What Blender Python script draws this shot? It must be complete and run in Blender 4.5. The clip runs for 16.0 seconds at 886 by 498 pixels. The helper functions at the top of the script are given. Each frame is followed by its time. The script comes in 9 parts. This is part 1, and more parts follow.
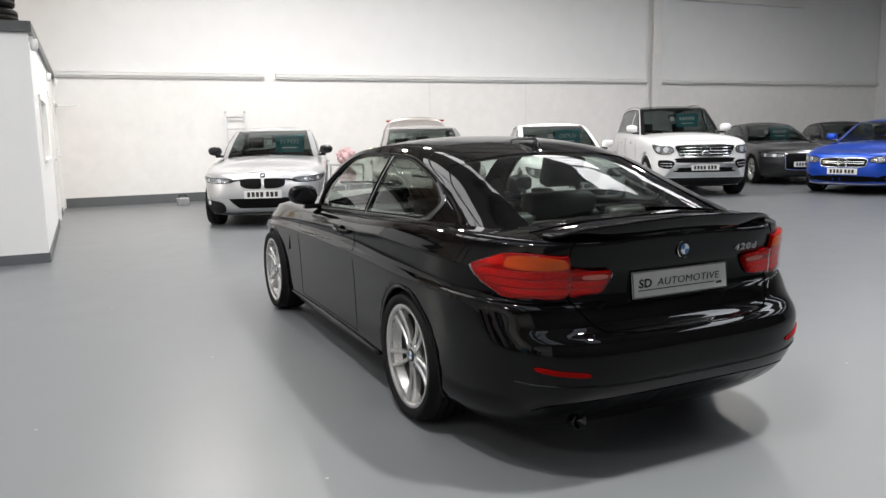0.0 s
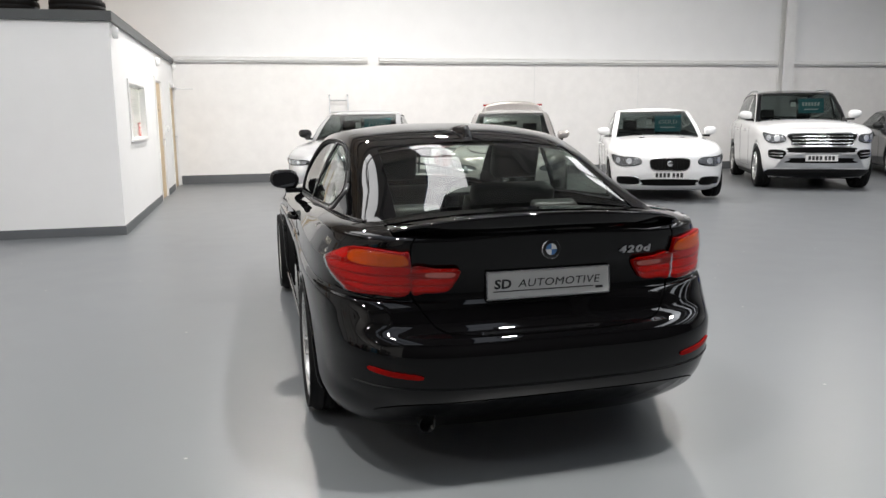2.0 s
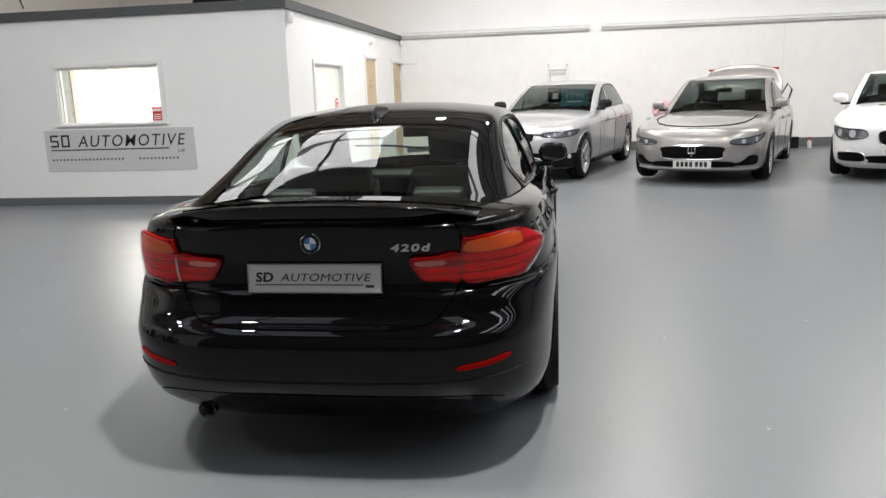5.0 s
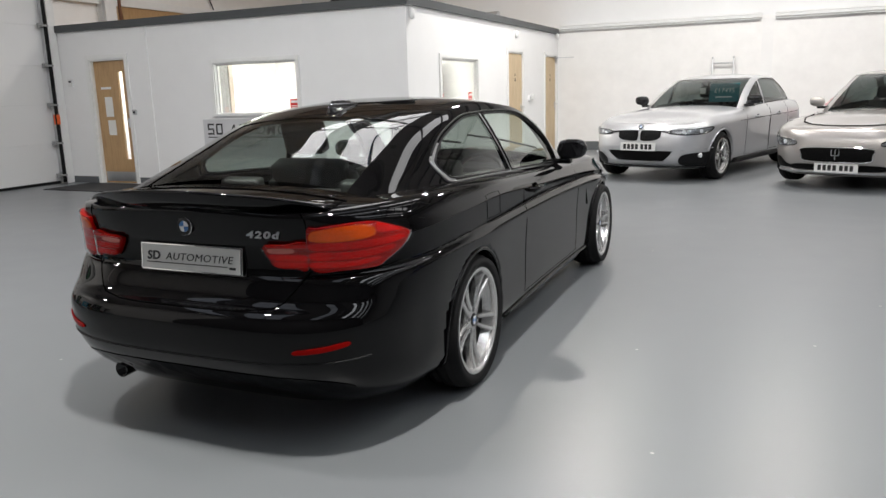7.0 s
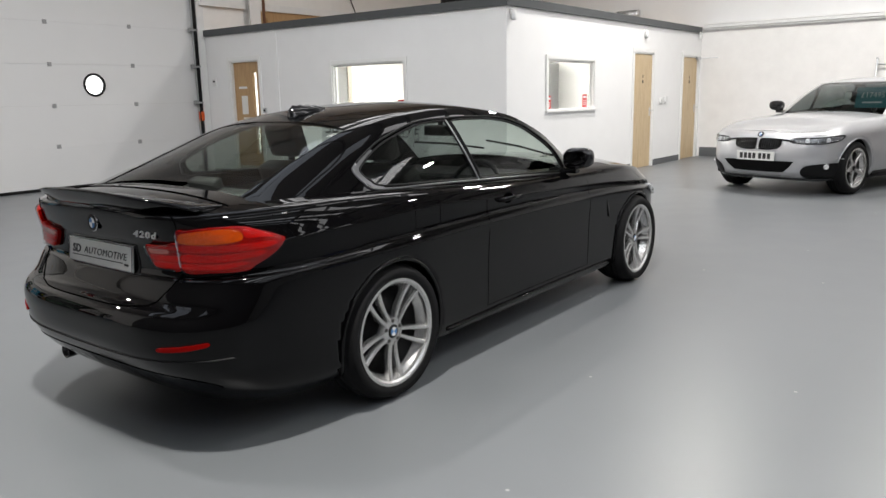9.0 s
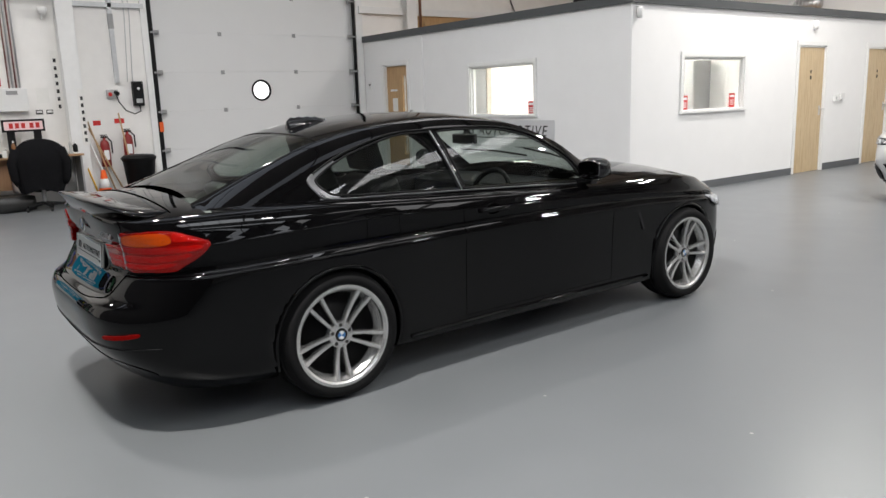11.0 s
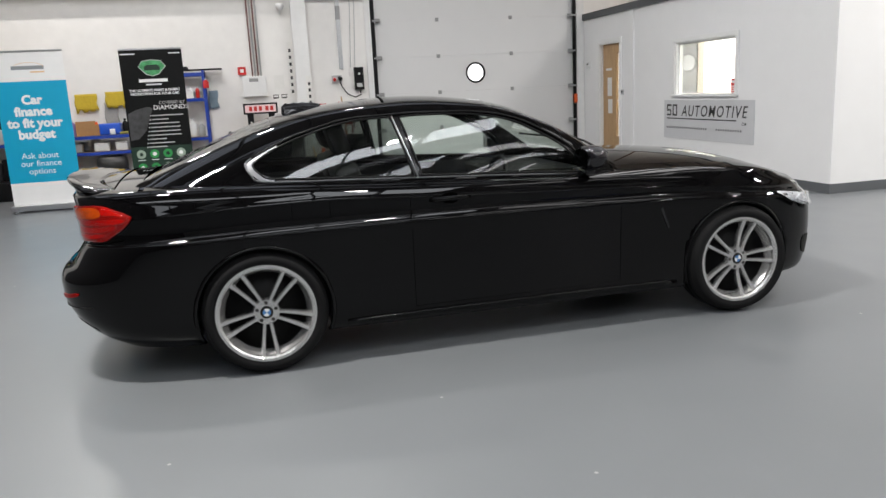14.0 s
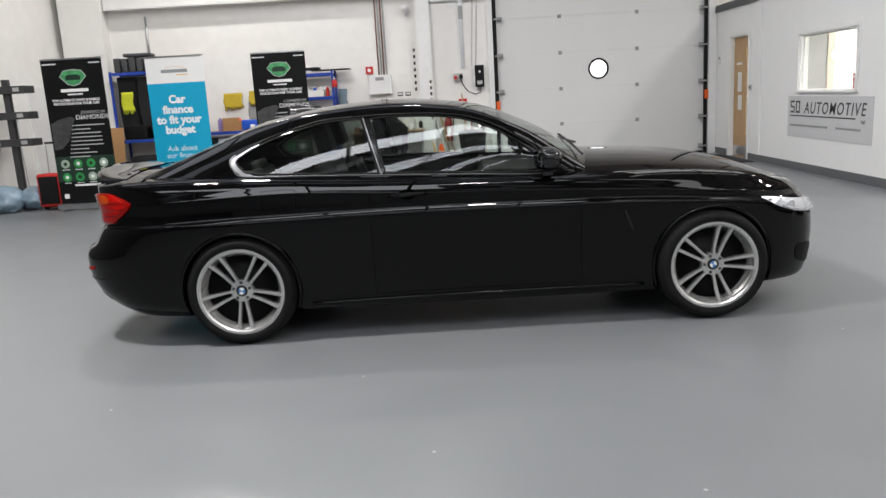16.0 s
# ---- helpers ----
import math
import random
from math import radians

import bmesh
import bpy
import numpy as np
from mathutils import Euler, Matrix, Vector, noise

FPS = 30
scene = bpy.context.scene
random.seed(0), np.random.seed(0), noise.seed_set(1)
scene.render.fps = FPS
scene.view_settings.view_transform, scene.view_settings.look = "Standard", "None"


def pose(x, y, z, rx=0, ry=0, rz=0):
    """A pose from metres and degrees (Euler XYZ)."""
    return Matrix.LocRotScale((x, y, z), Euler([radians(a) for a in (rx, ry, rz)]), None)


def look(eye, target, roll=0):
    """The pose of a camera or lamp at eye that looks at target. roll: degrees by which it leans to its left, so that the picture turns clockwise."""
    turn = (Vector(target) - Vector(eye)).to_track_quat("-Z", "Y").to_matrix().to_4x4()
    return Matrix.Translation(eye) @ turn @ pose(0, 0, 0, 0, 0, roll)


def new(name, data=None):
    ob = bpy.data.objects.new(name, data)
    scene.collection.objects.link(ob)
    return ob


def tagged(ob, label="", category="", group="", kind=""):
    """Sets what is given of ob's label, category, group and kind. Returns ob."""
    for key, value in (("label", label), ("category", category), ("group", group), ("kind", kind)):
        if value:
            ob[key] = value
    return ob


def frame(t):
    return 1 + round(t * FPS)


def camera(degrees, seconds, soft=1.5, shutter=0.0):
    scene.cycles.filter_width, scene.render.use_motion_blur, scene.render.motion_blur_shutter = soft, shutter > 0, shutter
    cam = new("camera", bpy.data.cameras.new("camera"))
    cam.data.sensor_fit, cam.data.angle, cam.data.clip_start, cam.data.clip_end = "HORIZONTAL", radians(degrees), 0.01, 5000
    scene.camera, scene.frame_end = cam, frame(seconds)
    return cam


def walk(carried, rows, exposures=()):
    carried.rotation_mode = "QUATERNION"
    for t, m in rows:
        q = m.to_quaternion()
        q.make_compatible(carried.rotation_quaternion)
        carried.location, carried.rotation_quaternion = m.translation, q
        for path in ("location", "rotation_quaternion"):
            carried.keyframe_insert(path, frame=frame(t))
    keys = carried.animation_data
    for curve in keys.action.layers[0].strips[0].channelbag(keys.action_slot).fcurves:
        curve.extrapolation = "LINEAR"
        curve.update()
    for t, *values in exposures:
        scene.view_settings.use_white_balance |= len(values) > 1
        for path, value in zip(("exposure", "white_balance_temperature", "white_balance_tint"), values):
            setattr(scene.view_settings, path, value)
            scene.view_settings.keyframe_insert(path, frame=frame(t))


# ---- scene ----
cam = camera(60.7, 16.0)
PATH = [
    (0, (-0.087, 0.173, 1.429), (0.751, 1.963, 1.123), -1.1),
    (0.5, (0.219, 0.107, 1.412), (0.959, 1.939, 1.104), -0.8),
    (1, (0.516, 0.055, 1.419), (1.142, 1.925, 1.086), -0.7),
    (1.5, (0.815, -0.051, 1.431), (1.336, 1.851, 1.093), -0.4),
    (2, (1.074, -0.128, 1.433), (1.548, 1.784, 1.09), -0.6),
    (2.5, (1.419, -0.118, 1.446), (1.804, 1.809, 1.077), -0.6),
    (3, (1.747, -0.169, 1.448), (2.01, 1.78, 1.085), -0.5),
    (3.5, (2.094, -0.187, 1.444), (2.204, 1.773, 1.062), -1.3),
    (4, (2.443, -0.14, 1.454), (2.41, 1.82, 1.058), -1.4),
    (6.5, (4.094, 0.179, 1.439), (3.393, 2.008, 1.035), -2.4),
    (7, (4.408, 0.301, 1.421), (3.592, 2.081, 1.014), -1.7),
    (7.5, (4.679, 0.454, 1.431), (3.772, 2.184, 1.0), -1.2),
    (8, (4.962, 0.583, 1.439), (3.947, 2.254, 1.019), -1.0),
    (8.5, (5.178, 0.788, 1.419), (4.066, 2.4, 1.013), -1.1),
    (11, (6.291, 1.847, 1.472), (4.711, 3.008, 1.081), -1.9),
    (11.5, (6.486, 2.118, 1.458), (4.831, 3.169, 1.064), -2.4),
    (12, (6.6, 2.45, 1.451), (4.878, 3.387, 1.055), -2.7),
    (12.5, (6.718, 2.738, 1.452), (4.938, 3.562, 1.06), -2.9),
    (13, (6.817, 3.03, 1.44), (4.981, 3.713, 1.036), -3.2),
    (13.5, (6.891, 3.332, 1.42), (5.017, 3.898, 1.009), -2.6),
    (14, (6.996, 3.613, 1.42), (5.09, 4.061, 1.01), -2.9),
    (14.5, (7.175, 3.914, 1.425), (5.243, 4.24, 1.022), -2.4),
    (15, (7.229, 4.216, 1.407), (5.284, 4.45, 1.009), -2.7),
    (15.5, (7.265, 4.526, 1.401), (5.309, 4.632, 0.996), -3.2),
    (16, (7.429, 4.831, 1.406), (5.47, 4.81, 1.007), -3.3),
]
walk(cam, [(t, look(eye, target, roll)) for t, eye, target, roll in PATH], ((0, 0.24), (4, 0.18), (7.5, 0.10), (11.5, 0.10), (14.5, 0.20), (16, 0.24)))

# ---- world and light ----
world = bpy.data.worlds.new("sky")
scene.world = world
world.use_nodes = True
_n = world.node_tree.nodes
_sky = _n.new("ShaderNodeTexSky")
_sky.sky_type, _sky.sun_disc, _sky.sun_elevation, _sky.sun_rotation = "NISHITA", False, radians(35), radians(200)
_n["Background"].inputs["Strength"].default_value = 0.10
world.node_tree.links.new(_sky.outputs[0], _n["Background"].inputs["Color"])

# room: x from the shutter wall to the far side, y from the south wall to the back wall
X0, X1, Y0, Y1 = -7.48, 24.7, -2.35, 17.80
EAVES, RIDGE_Y, RIDGE = 6.1, 7.7, 7.4
# the last two strips are unseen, added to light the far end
ROOFLIGHTS = (-2.7, -1.13, -0.05, 3.7, 8.6, 11.9, 14.9, 18.4)      # centre lines of the translucent strips
STRIP = 1.05                                        # their width


def roof_z(y):
    if y < RIDGE_Y:
        return EAVES + (RIDGE - EAVES) * (y - Y0) / (RIDGE_Y - Y0)
    return EAVES + (RIDGE - EAVES) * (Y1 - y) / (Y1 - RIDGE_Y)


def area_lamp(name, m, sx, sy, watts, colour, spread=180):
    d = bpy.data.lights.new(name, "AREA")
    d.shape, d.size, d.size_y, d.energy, d.color, d.spread = "RECTANGLE", sx, sy, watts, colour, radians(spread)
    ob = new(name, d)
    ob.matrix_world = m
    return ob


# daylight through the roof strips, one lamp in each opening
STRIP_SPANS = ((-1.6, 7.5), (7.9, 12.0))
FRONT_WATTS = dict(zip(ROOFLIGHTS, (26.0, 26.0, 28.0, 36.0, 195.0, 120.0, 90.0, 90.0)))
for _x in ROOFLIGHTS:
    for _a, _b in STRIP_SPANS:
        _za, _zb = roof_z(_a), roof_z(_b)
        _len = math.hypot(_b - _a, _zb - _za)
        _tilt = math.degrees(math.atan2(_zb - _za, _b - _a))
        area_lamp("rooflight_daylight", pose(_x, (_a + _b) / 2, (_za + _zb) / 2 - 0.01, _tilt, 0, 0), STRIP - 0.06, _len - 0.06, FRONT_WATTS[_x] if _a < 5 else 48.0, (0.93, 0.96, 1.0) if _a < 5 else (0.99, 0.965, 0.945))
# high-bay fittings, unseen: two follow the coupe's shadow, the rest added for brightness
HIGHBAYS = [(3.75, 1.9, 370.0), (-0.4, 2.4, 175.0), (-2.7, 4.6, 80.0), (7.6, 5.6, 70.0), (-5.6, 0.8, 105.0), (1.4, 12.9, 265.0), (4.6, 13.6, 215.0), (8.6, 12.9, 165.0), (12.6, 12.4, 120.0), (17.5, 12.4, 85.0)]
for _x, _y, _w in HIGHBAYS:
    area_lamp("high_bay_light", pose(_x, _y, roof_z(_y) - 0.72), 0.22, 0.42, _w, (1.0, 0.965, 0.93))
# office ceiling panels
OFFICE_LAMPS = [(-2.3, 12.0), (-3.9, 11.6), (-1.9, 15.4), (-6.4, 12.0), (-4.6, 15.5)]
for _x, _y in OFFICE_LAMPS:
    area_lamp("office_ceiling_light", pose(_x, _y, 2.36), 0.55, 0.55, 115.0, (1.0, 0.94, 0.87))

# ---- materials ----
def srgb(r, g, b):
    f = lambda c: c / 12.92 if c <= 0.04045 else ((c + 0.055) / 1.055) ** 2.4
    return (f(r / 255), f(g / 255), f(b / 255), 1)


def rgb(*c):
    return tuple(c) + (1,) if len(c) == 3 else (c[0], c[0], c[0], 1)


def mat(name, colour, rough=0.5, metal=0.0, vary=0.12, scale=6.0, bump=0.0, bump_scale=60.0, coat=0.0, coat_rough=0.03, rough_vary=0.0, spec=0.5, random_tone=0.0):
    """A procedural surface: colour varied at two scales, roughness and fine relief."""
    m = bpy.data.materials.new(name)
    m.use_nodes = True
    t = m.node_tree
    n, l = t.nodes, t.links
    b = n["Principled BSDF"]
    b.inputs["Roughness"].default_value, b.inputs["Metallic"].default_value = rough, metal
    b.inputs["Coat Weight"].default_value, b.inputs["Coat Roughness"].default_value = coat, coat_rough
    b.inputs["Specular IOR Level"].default_value = spec
    co = n.new("ShaderNodeTexCoord")
    big, fine = n.new("ShaderNodeTexNoise"), n.new("ShaderNodeTexNoise")
    big.inputs["Scale"].default_value, fine.inputs["Scale"].default_value = scale * 0.25, scale * 3
    big.inputs["Detail"].default_value, fine.inputs["Detail"].default_value = 3, 4
    for q in (big, fine):
        l.new(co.outputs["Object"], q.inputs["Vector"])
    add = n.new("ShaderNodeMath")
    add.operation = "ADD"
    l.new(big.outputs["Fac"], add.inputs[0])
    l.new(fine.outputs["Fac"], add.inputs[1])
    span = n.new("ShaderNodeMapRange")
    span.inputs["From Min"].default_value, span.inputs["From Max"].default_value = 0.6, 1.4
    span.inputs["To Min"].default_value, span.inputs["To Max"].default_value = 1 - vary, 1 + vary
    l.new(add.outputs[0], span.inputs["Value"])
    tone = span.outputs[0]
    if random_tone:
        info = n.new("ShaderNodeObjectInfo")
        r2 = n.new("ShaderNodeMapRange")
        r2.inputs["To Min"].default_value, r2.inputs["To Max"].default_value = 1 - random_tone, 1 + random_tone
        l.new(info.outputs["Random"], r2.inputs["Value"])
        mu = n.new("ShaderNodeMath")
        mu.operation = "MULTIPLY"
        l.new(tone, mu.inputs[0])
        l.new(r2.outputs[0], mu.inputs[1])
        tone = mu.outputs[0]
    mix = n.new("ShaderNodeVectorMath")
    mix.operation = "SCALE"
    mix.inputs[0].default_value = colour[:3]
    l.new(tone, mix.inputs["Scale"])
    l.new(mix.outputs[0], b.inputs["Base Color"])
    if rough_vary:
        r = n.new("ShaderNodeMapRange")
        r.inputs["From Min"].default_value, r.inputs["From Max"].default_value = 0.6, 1.4
        r.inputs["To Min"].default_value, r.inputs["To Max"].default_value = rough - rough_vary, rough + rough_vary
        l.new(add.outputs[0], r.inputs["Value"])
        l.new(r.outputs[0], b.inputs["Roughness"])
    if bump:
        k = n.new("ShaderNodeTexNoise")
        k.inputs["Scale"].default_value, k.inputs["Detail"].default_value = bump_scale, 3
        l.new(co.outputs["Object"], k.inputs["Vector"])
        bp = n.new("ShaderNodeBump")
        bp.inputs["Strength"].default_value, bp.inputs["Distance"].default_value = bump, 0.01
        l.new(k.outputs["Fac"], bp.inputs["Height"])
        l.new(bp.outputs[0], b.inputs["Normal"])
    return m


def glow(name, colour, strength):
    m = bpy.data.materials.new(name)
    m.use_nodes = True
    b = m.node_tree.nodes["Principled BSDF"]
    b.inputs["Base Color"].default_value = (0.8, 0.8, 0.8, 1)
    b.inputs["Emission Color"].default_value, b.inputs["Emission Strength"].default_value = colour, strength
    return m


def pane_mat(name, tint, ior=1.5, rough=0.0, gain=1.0):
    """Clear or tinted sheet glass: what passes is tinted, what is mirrored follows Fresnel."""
    m = bpy.data.materials.new(name)
    m.use_nodes = True
    t = m.node_tree
    n, l = t.nodes, t.links
    n.remove(n["Principled BSDF"])
    tr, gl, lw, mx = n.new("ShaderNodeBsdfTransparent"), n.new("ShaderNodeBsdfGlossy"), n.new("ShaderNodeLayerWeight"), n.new("ShaderNodeMixShader")
    tr.inputs["Color"].default_value = tint
    gl.inputs["Roughness"].default_value = rough
    lw.inputs["Blend"].default_value = 0.5
    f0 = gain * ((ior - 1) / (ior + 1)) ** 2
    po, ma = n.new("ShaderNodeMath"), n.new("ShaderNodeMath")
    po.operation, ma.operation, ma.use_clamp = "POWER", "MULTIPLY_ADD", True
    po.inputs[1].default_value = 5.0
    ma.inputs[1].default_value, ma.inputs[2].default_value = 1 - f0, f0
    l.new(lw.outputs["Facing"], po.inputs[0])
    l.new(po.outputs[0], ma.inputs[0])
    f = ma.outputs[0]
    l.new(f, mx.inputs[0])
    l.new(tr.outputs[0], mx.inputs[1])
    l.new(gl.outputs[0], mx.inputs[2])
    l.new(mx.outputs[0], n["Material Output"].inputs["Surface"])
    return m


def floor_mat():
    """Grey epoxy floor paint: satin gloss with worn, duller drifts, faint tyre scuffs and specks of dust."""
    m = mat("grey_epoxy_floor", rgb(0.160, 0.169, 0.176), rough=0.35, vary=0.04, scale=0.9, rough_vary=0.03, bump=0.006, bump_scale=3.5, spec=0.42)
    t = m.node_tree
    n, l = t.nodes, t.links
    b = n["Principled BSDF"]
    was = b.inputs["Base Color"].links[0].from_socket
    co = n.new("ShaderNodeTexCoord")
    v = n.new("ShaderNodeTexVoronoi")
    v.voronoi_dimensions = "2D"
    v.inputs["Scale"].default_value = 0.75
    l.new(co.outputs["Object"], v.inputs["Vector"])
    r = n.new("ShaderNodeValToRGB")
    r.color_ramp.elements[0].position, r.color_ramp.elements[1].position = 0.0035, 0.0055
    r.color_ramp.elements[0].color, r.color_ramp.elements[1].color = (1, 1, 1, 1), (0, 0, 0, 1)
    l.new(v.outputs["Distance"], r.inputs[0])
    sc = n.new("ShaderNodeTexNoise")
    sc.inputs["Scale"].default_value, sc.inputs["Detail"].default_value = 0.8, 6
    mp = n.new("ShaderNodeMapping")
    mp.inputs["Scale"].default_value = (0.35, 2.2, 1)
    l.new(co.outputs["Object"], mp.inputs["Vector"])
    l.new(mp.outputs[0], sc.inputs["Vector"])
    sr = n.new("ShaderNodeMapRange")
    sr.inputs["From Min"].default_value, sr.inputs["From Max"].default_value = 0.52, 0.75
    sr.inputs["To Min"].default_value, sr.inputs["To Max"].default_value = 0.0, 0.10
    l.new(sc.outputs["Fac"], sr.inputs["Value"])
    m1, m2 = n.new("ShaderNodeMix"), n.new("ShaderNodeMix")
    m1.data_type = m2.data_type = "RGBA"
    l.new(sr.outputs[0], m1.inputs["Factor"])
    l.new(was, m1.inputs["A"])
    m1.inputs["B"].default_value = (0.135, 0.137, 0.136, 1)
    l.new(r.outputs[0], m2.inputs["Factor"])
    l.new(m1.outputs["Result"], m2.inputs["A"])
    m2.inputs["B"].default_value = (0.42, 0.41, 0.39, 1)
    l.new(m2.outputs["Result"], b.inputs["Base Color"])
    return m


def block_mat(name, colour, bw=0.44, bh=0.215, deep=0.10, axis="x"):
    """Painted blockwork: joints pressed in as relief, patchy paint."""
    m = mat(name, colour, rough=0.62, vary=0.05, scale=1.6)
    t = m.node_tree
    n, l = t.nodes, t.links
    co, sep, com, br = n.new("ShaderNodeTexCoord"), n.new("ShaderNodeSeparateXYZ"), n.new("ShaderNodeCombineXYZ"), n.new("ShaderNodeTexBrick")
    l.new(co.outputs["Object"], sep.inputs[0])
    l.new(sep.outputs["X" if axis == "x" else "Y"], com.inputs["X"])
    l.new(sep.outputs["Z"], com.inputs["Y"])
    l.new(com.outputs[0], br.inputs["Vector"])
    br.inputs["Scale"].default_value = 1.0
    br.inputs["Brick Width"].default_value, br.inputs["Row Height"].default_value = bw, bh
    br.inputs["Mortar Size"].default_value, br.inputs["Mortar Smooth"].default_value = 0.007, 0.6
    no = n.new("ShaderNodeTexNoise")
    no.inputs["Scale"].default_value, no.inputs["Detail"].default_value = 45, 4
    l.new(co.outputs["Object"], no.inputs["Vector"])
    a = n.new("ShaderNodeMath")
    a.operation = "MULTIPLY_ADD"
    l.new(br.outputs["Fac"], a.inputs[0])
    a.inputs[1].default_value = -1.0
    l.new(no.outputs["Fac"], a.inputs[2])
    bp = n.new("ShaderNodeBump")
    bp.inputs["Strength"].default_value, bp.inputs["Distance"].default_value = deep, 0.004
    l.new(a.outputs[0], bp.inputs["Height"])
    l.new(bp.outputs[0], n["Principled BSDF"].inputs["Normal"])
    return m


def wood_mat(name, colour, axis_scale=(14, 14, 1.2), rough=0.45):
    m = mat(name, colour, rough=rough, vary=0.05, scale=3)
    t = m.node_tree
    n, l = t.nodes, t.links
    co, mp, w, mx = n.new("ShaderNodeTexCoord"), n.new("ShaderNodeMapping"), n.new("ShaderNodeTexNoise"), n.new("ShaderNodeMix")
    mp.inputs["Scale"].default_value = axis_scale
    w.inputs["Scale"].default_value, w.inputs["Detail"].default_value, w.inputs["Distortion"].default_value = 2.2, 5, 0.6
    l.new(co.outputs["Object"], mp.inputs["Vector"])
    l.new(mp.outputs[0], w.inputs["Vector"])
    mx.data_type, mx.blend_type = "RGBA", "MULTIPLY"
    mr = n.new("ShaderNodeMapRange")
    mr.inputs["From Min"].default_value, mr.inputs["From Max"].default_value = 0.45, 0.7
    mr.inputs["To Max"].default_value = 0.45
    l.new(w.outputs["Fac"], mr.inputs["Value"])
    l.new(mr.outputs[0], mx.inputs["Factor"])
    b = n["Principled BSDF"]
    l.new(b.inputs["Base Color"].links[0].from_socket, mx.inputs["A"])
    mx.inputs["B"].default_value = (0.62, 0.50, 0.38, 1)
    l.new(mx.outputs["Result"], b.inputs["Base Color"])
    return m


FLOOR = floor_mat()
WHITE_WALL = mat("white_wall_paint", rgb(0.80, 0.795, 0.785), rough=0.6, vary=0.025, scale=1.5, bump=0.08, bump_scale=35)
OFFICE_WALL = mat("white_board_paint", rgb(0.82, 0.82, 0.815), rough=0.55, vary=0.02, scale=1.2, bump=0.04, bump_scale=50)
BLOCK_X = block_mat("white_blockwork", rgb(0.80, 0.79, 0.775), axis="x")
BLOCK_Y = block_mat("white_blockwork_side", rgb(0.79, 0.775, 0.75), axis="y")
CLADDING = mat("white_cladding_sheet", rgb(0.78, 0.785, 0.785), rough=0.45, vary=0.03, scale=0.8)
ROOF_SHEET = mat("roof_liner_sheet", rgb(0.47, 0.46, 0.45), rough=0.5, vary=0.06, scale=0.8)
STEEL_PAINT = mat("white_painted_steel", rgb(0.74, 0.74, 0.73), rough=0.42, vary=0.05, scale=3)
STEEL_GREY = mat("grey_painted_steel", rgb(0.28, 0.28, 0.28), rough=0.45, vary=0.08, scale=3)
SKIRTING = mat("dark_grey_skirting_paint", rgb(0.105, 0.112, 0.118), rough=0.5, vary=0.08, scale=2)
FASCIA = mat("dark_grey_fascia", rgb(0.060, 0.065, 0.068), rough=0.42, vary=0.08, scale=2)
GALV = mat("galvanised_steel", rgb(0.55, 0.56, 0.57), rough=0.42, metal=0.9, vary=0.15, scale=12)
DOOR_WOOD = wood_mat("oak_veneer", rgb(0.47, 0.30, 0.145))
DOOR_PALE = wood_mat("pale_oak_veneer", rgb(0.56, 0.43, 0.26))
PLYWOOD = wood_mat("plywood", rgb(0.42, 0.26, 0.12))
WHITE_GLOSS = mat("white_gloss_paint", rgb(0.80, 0.80, 0.785), rough=0.28, vary=0.02, scale=4)
WHITE_PLASTIC = mat("white_plastic", rgb(0.74, 0.74, 0.73), rough=0.38, vary=0.03, scale=8)
GREY_PLASTIC = mat("grey_plastic", rgb(0.42, 0.43, 0.43), rough=0.45, vary=0.05, scale=8)
BLACK_PLASTIC = mat("black_plastic", rgb(0.006, 0.006, 0.0065), rough=0.5, vary=0.12, scale=9, spec=0.18)
BLACK_GLOSS = mat("gloss_black_trim", rgb(0.008, 0.008, 0.009), rough=0.12, vary=0.05, scale=9)
RUBBER = mat("tyre_rubber", rgb(0.0075, 0.0075, 0.0078), rough=0.75, vary=0.15, scale=20, bump=0.1, bump_scale=90, spec=0.18)
DARK_CLOTH = mat("black_cloth", rgb(0.012, 0.012, 0.014), rough=0.9, vary=0.25, scale=9, bump=0.4, bump_scale=160)
LEATHER = mat("dark_seat_leather", rgb(0.020, 0.0195, 0.019), rough=0.5, vary=0.12, scale=10, bump=0.1, bump_scale=200)
CARPET = mat("dark_carpet", rgb(0.016, 0.016, 0.018), rough=0.95, vary=0.2, scale=20)
CHROME = mat("chrome", rgb(0.80, 0.80, 0.80), rough=0.10, metal=1.0, vary=0.03, scale=8)
SATIN_ALU = mat("satin_aluminium_trim", rgb(0.62, 0.63, 0.64), rough=0.30, metal=1.0, vary=0.05, scale=10)
ALLOY = mat("machined_alloy", rgb(0.56, 0.555, 0.545), rough=0.26, metal=0.75, vary=0.06, scale=14, coat=0.4)
DISC = mat("brake_disc_iron", rgb(0.07, 0.068, 0.066), rough=0.4, metal=0.9, vary=0.15, scale=30)
CAR_GLASS = pane_mat("car_glass", (0.84, 0.90, 0.86, 1), ior=1.5, gain=1.8)
REAR_GLASS = pane_mat("green_tinted_glass", (0.85, 0.93, 0.88, 1), ior=1.5, gain=2.4)
WINDOW_GLASS = pane_mat("window_glass", (0.95, 0.97, 0.96, 1), ior=1.5, gain=1.9)
# quarter panes: the dim cabin behind is put into a darker tint, no privacy glass
QUARTER_GLASS = pane_mat("darkened_quarter_glass", (0.36, 0.40, 0.38, 1), ior=1.5, gain=1.8)
LAMP_CLEAR = pane_mat("clear_lamp_lens", (0.94, 0.95, 0.96, 1), ior=1.5)
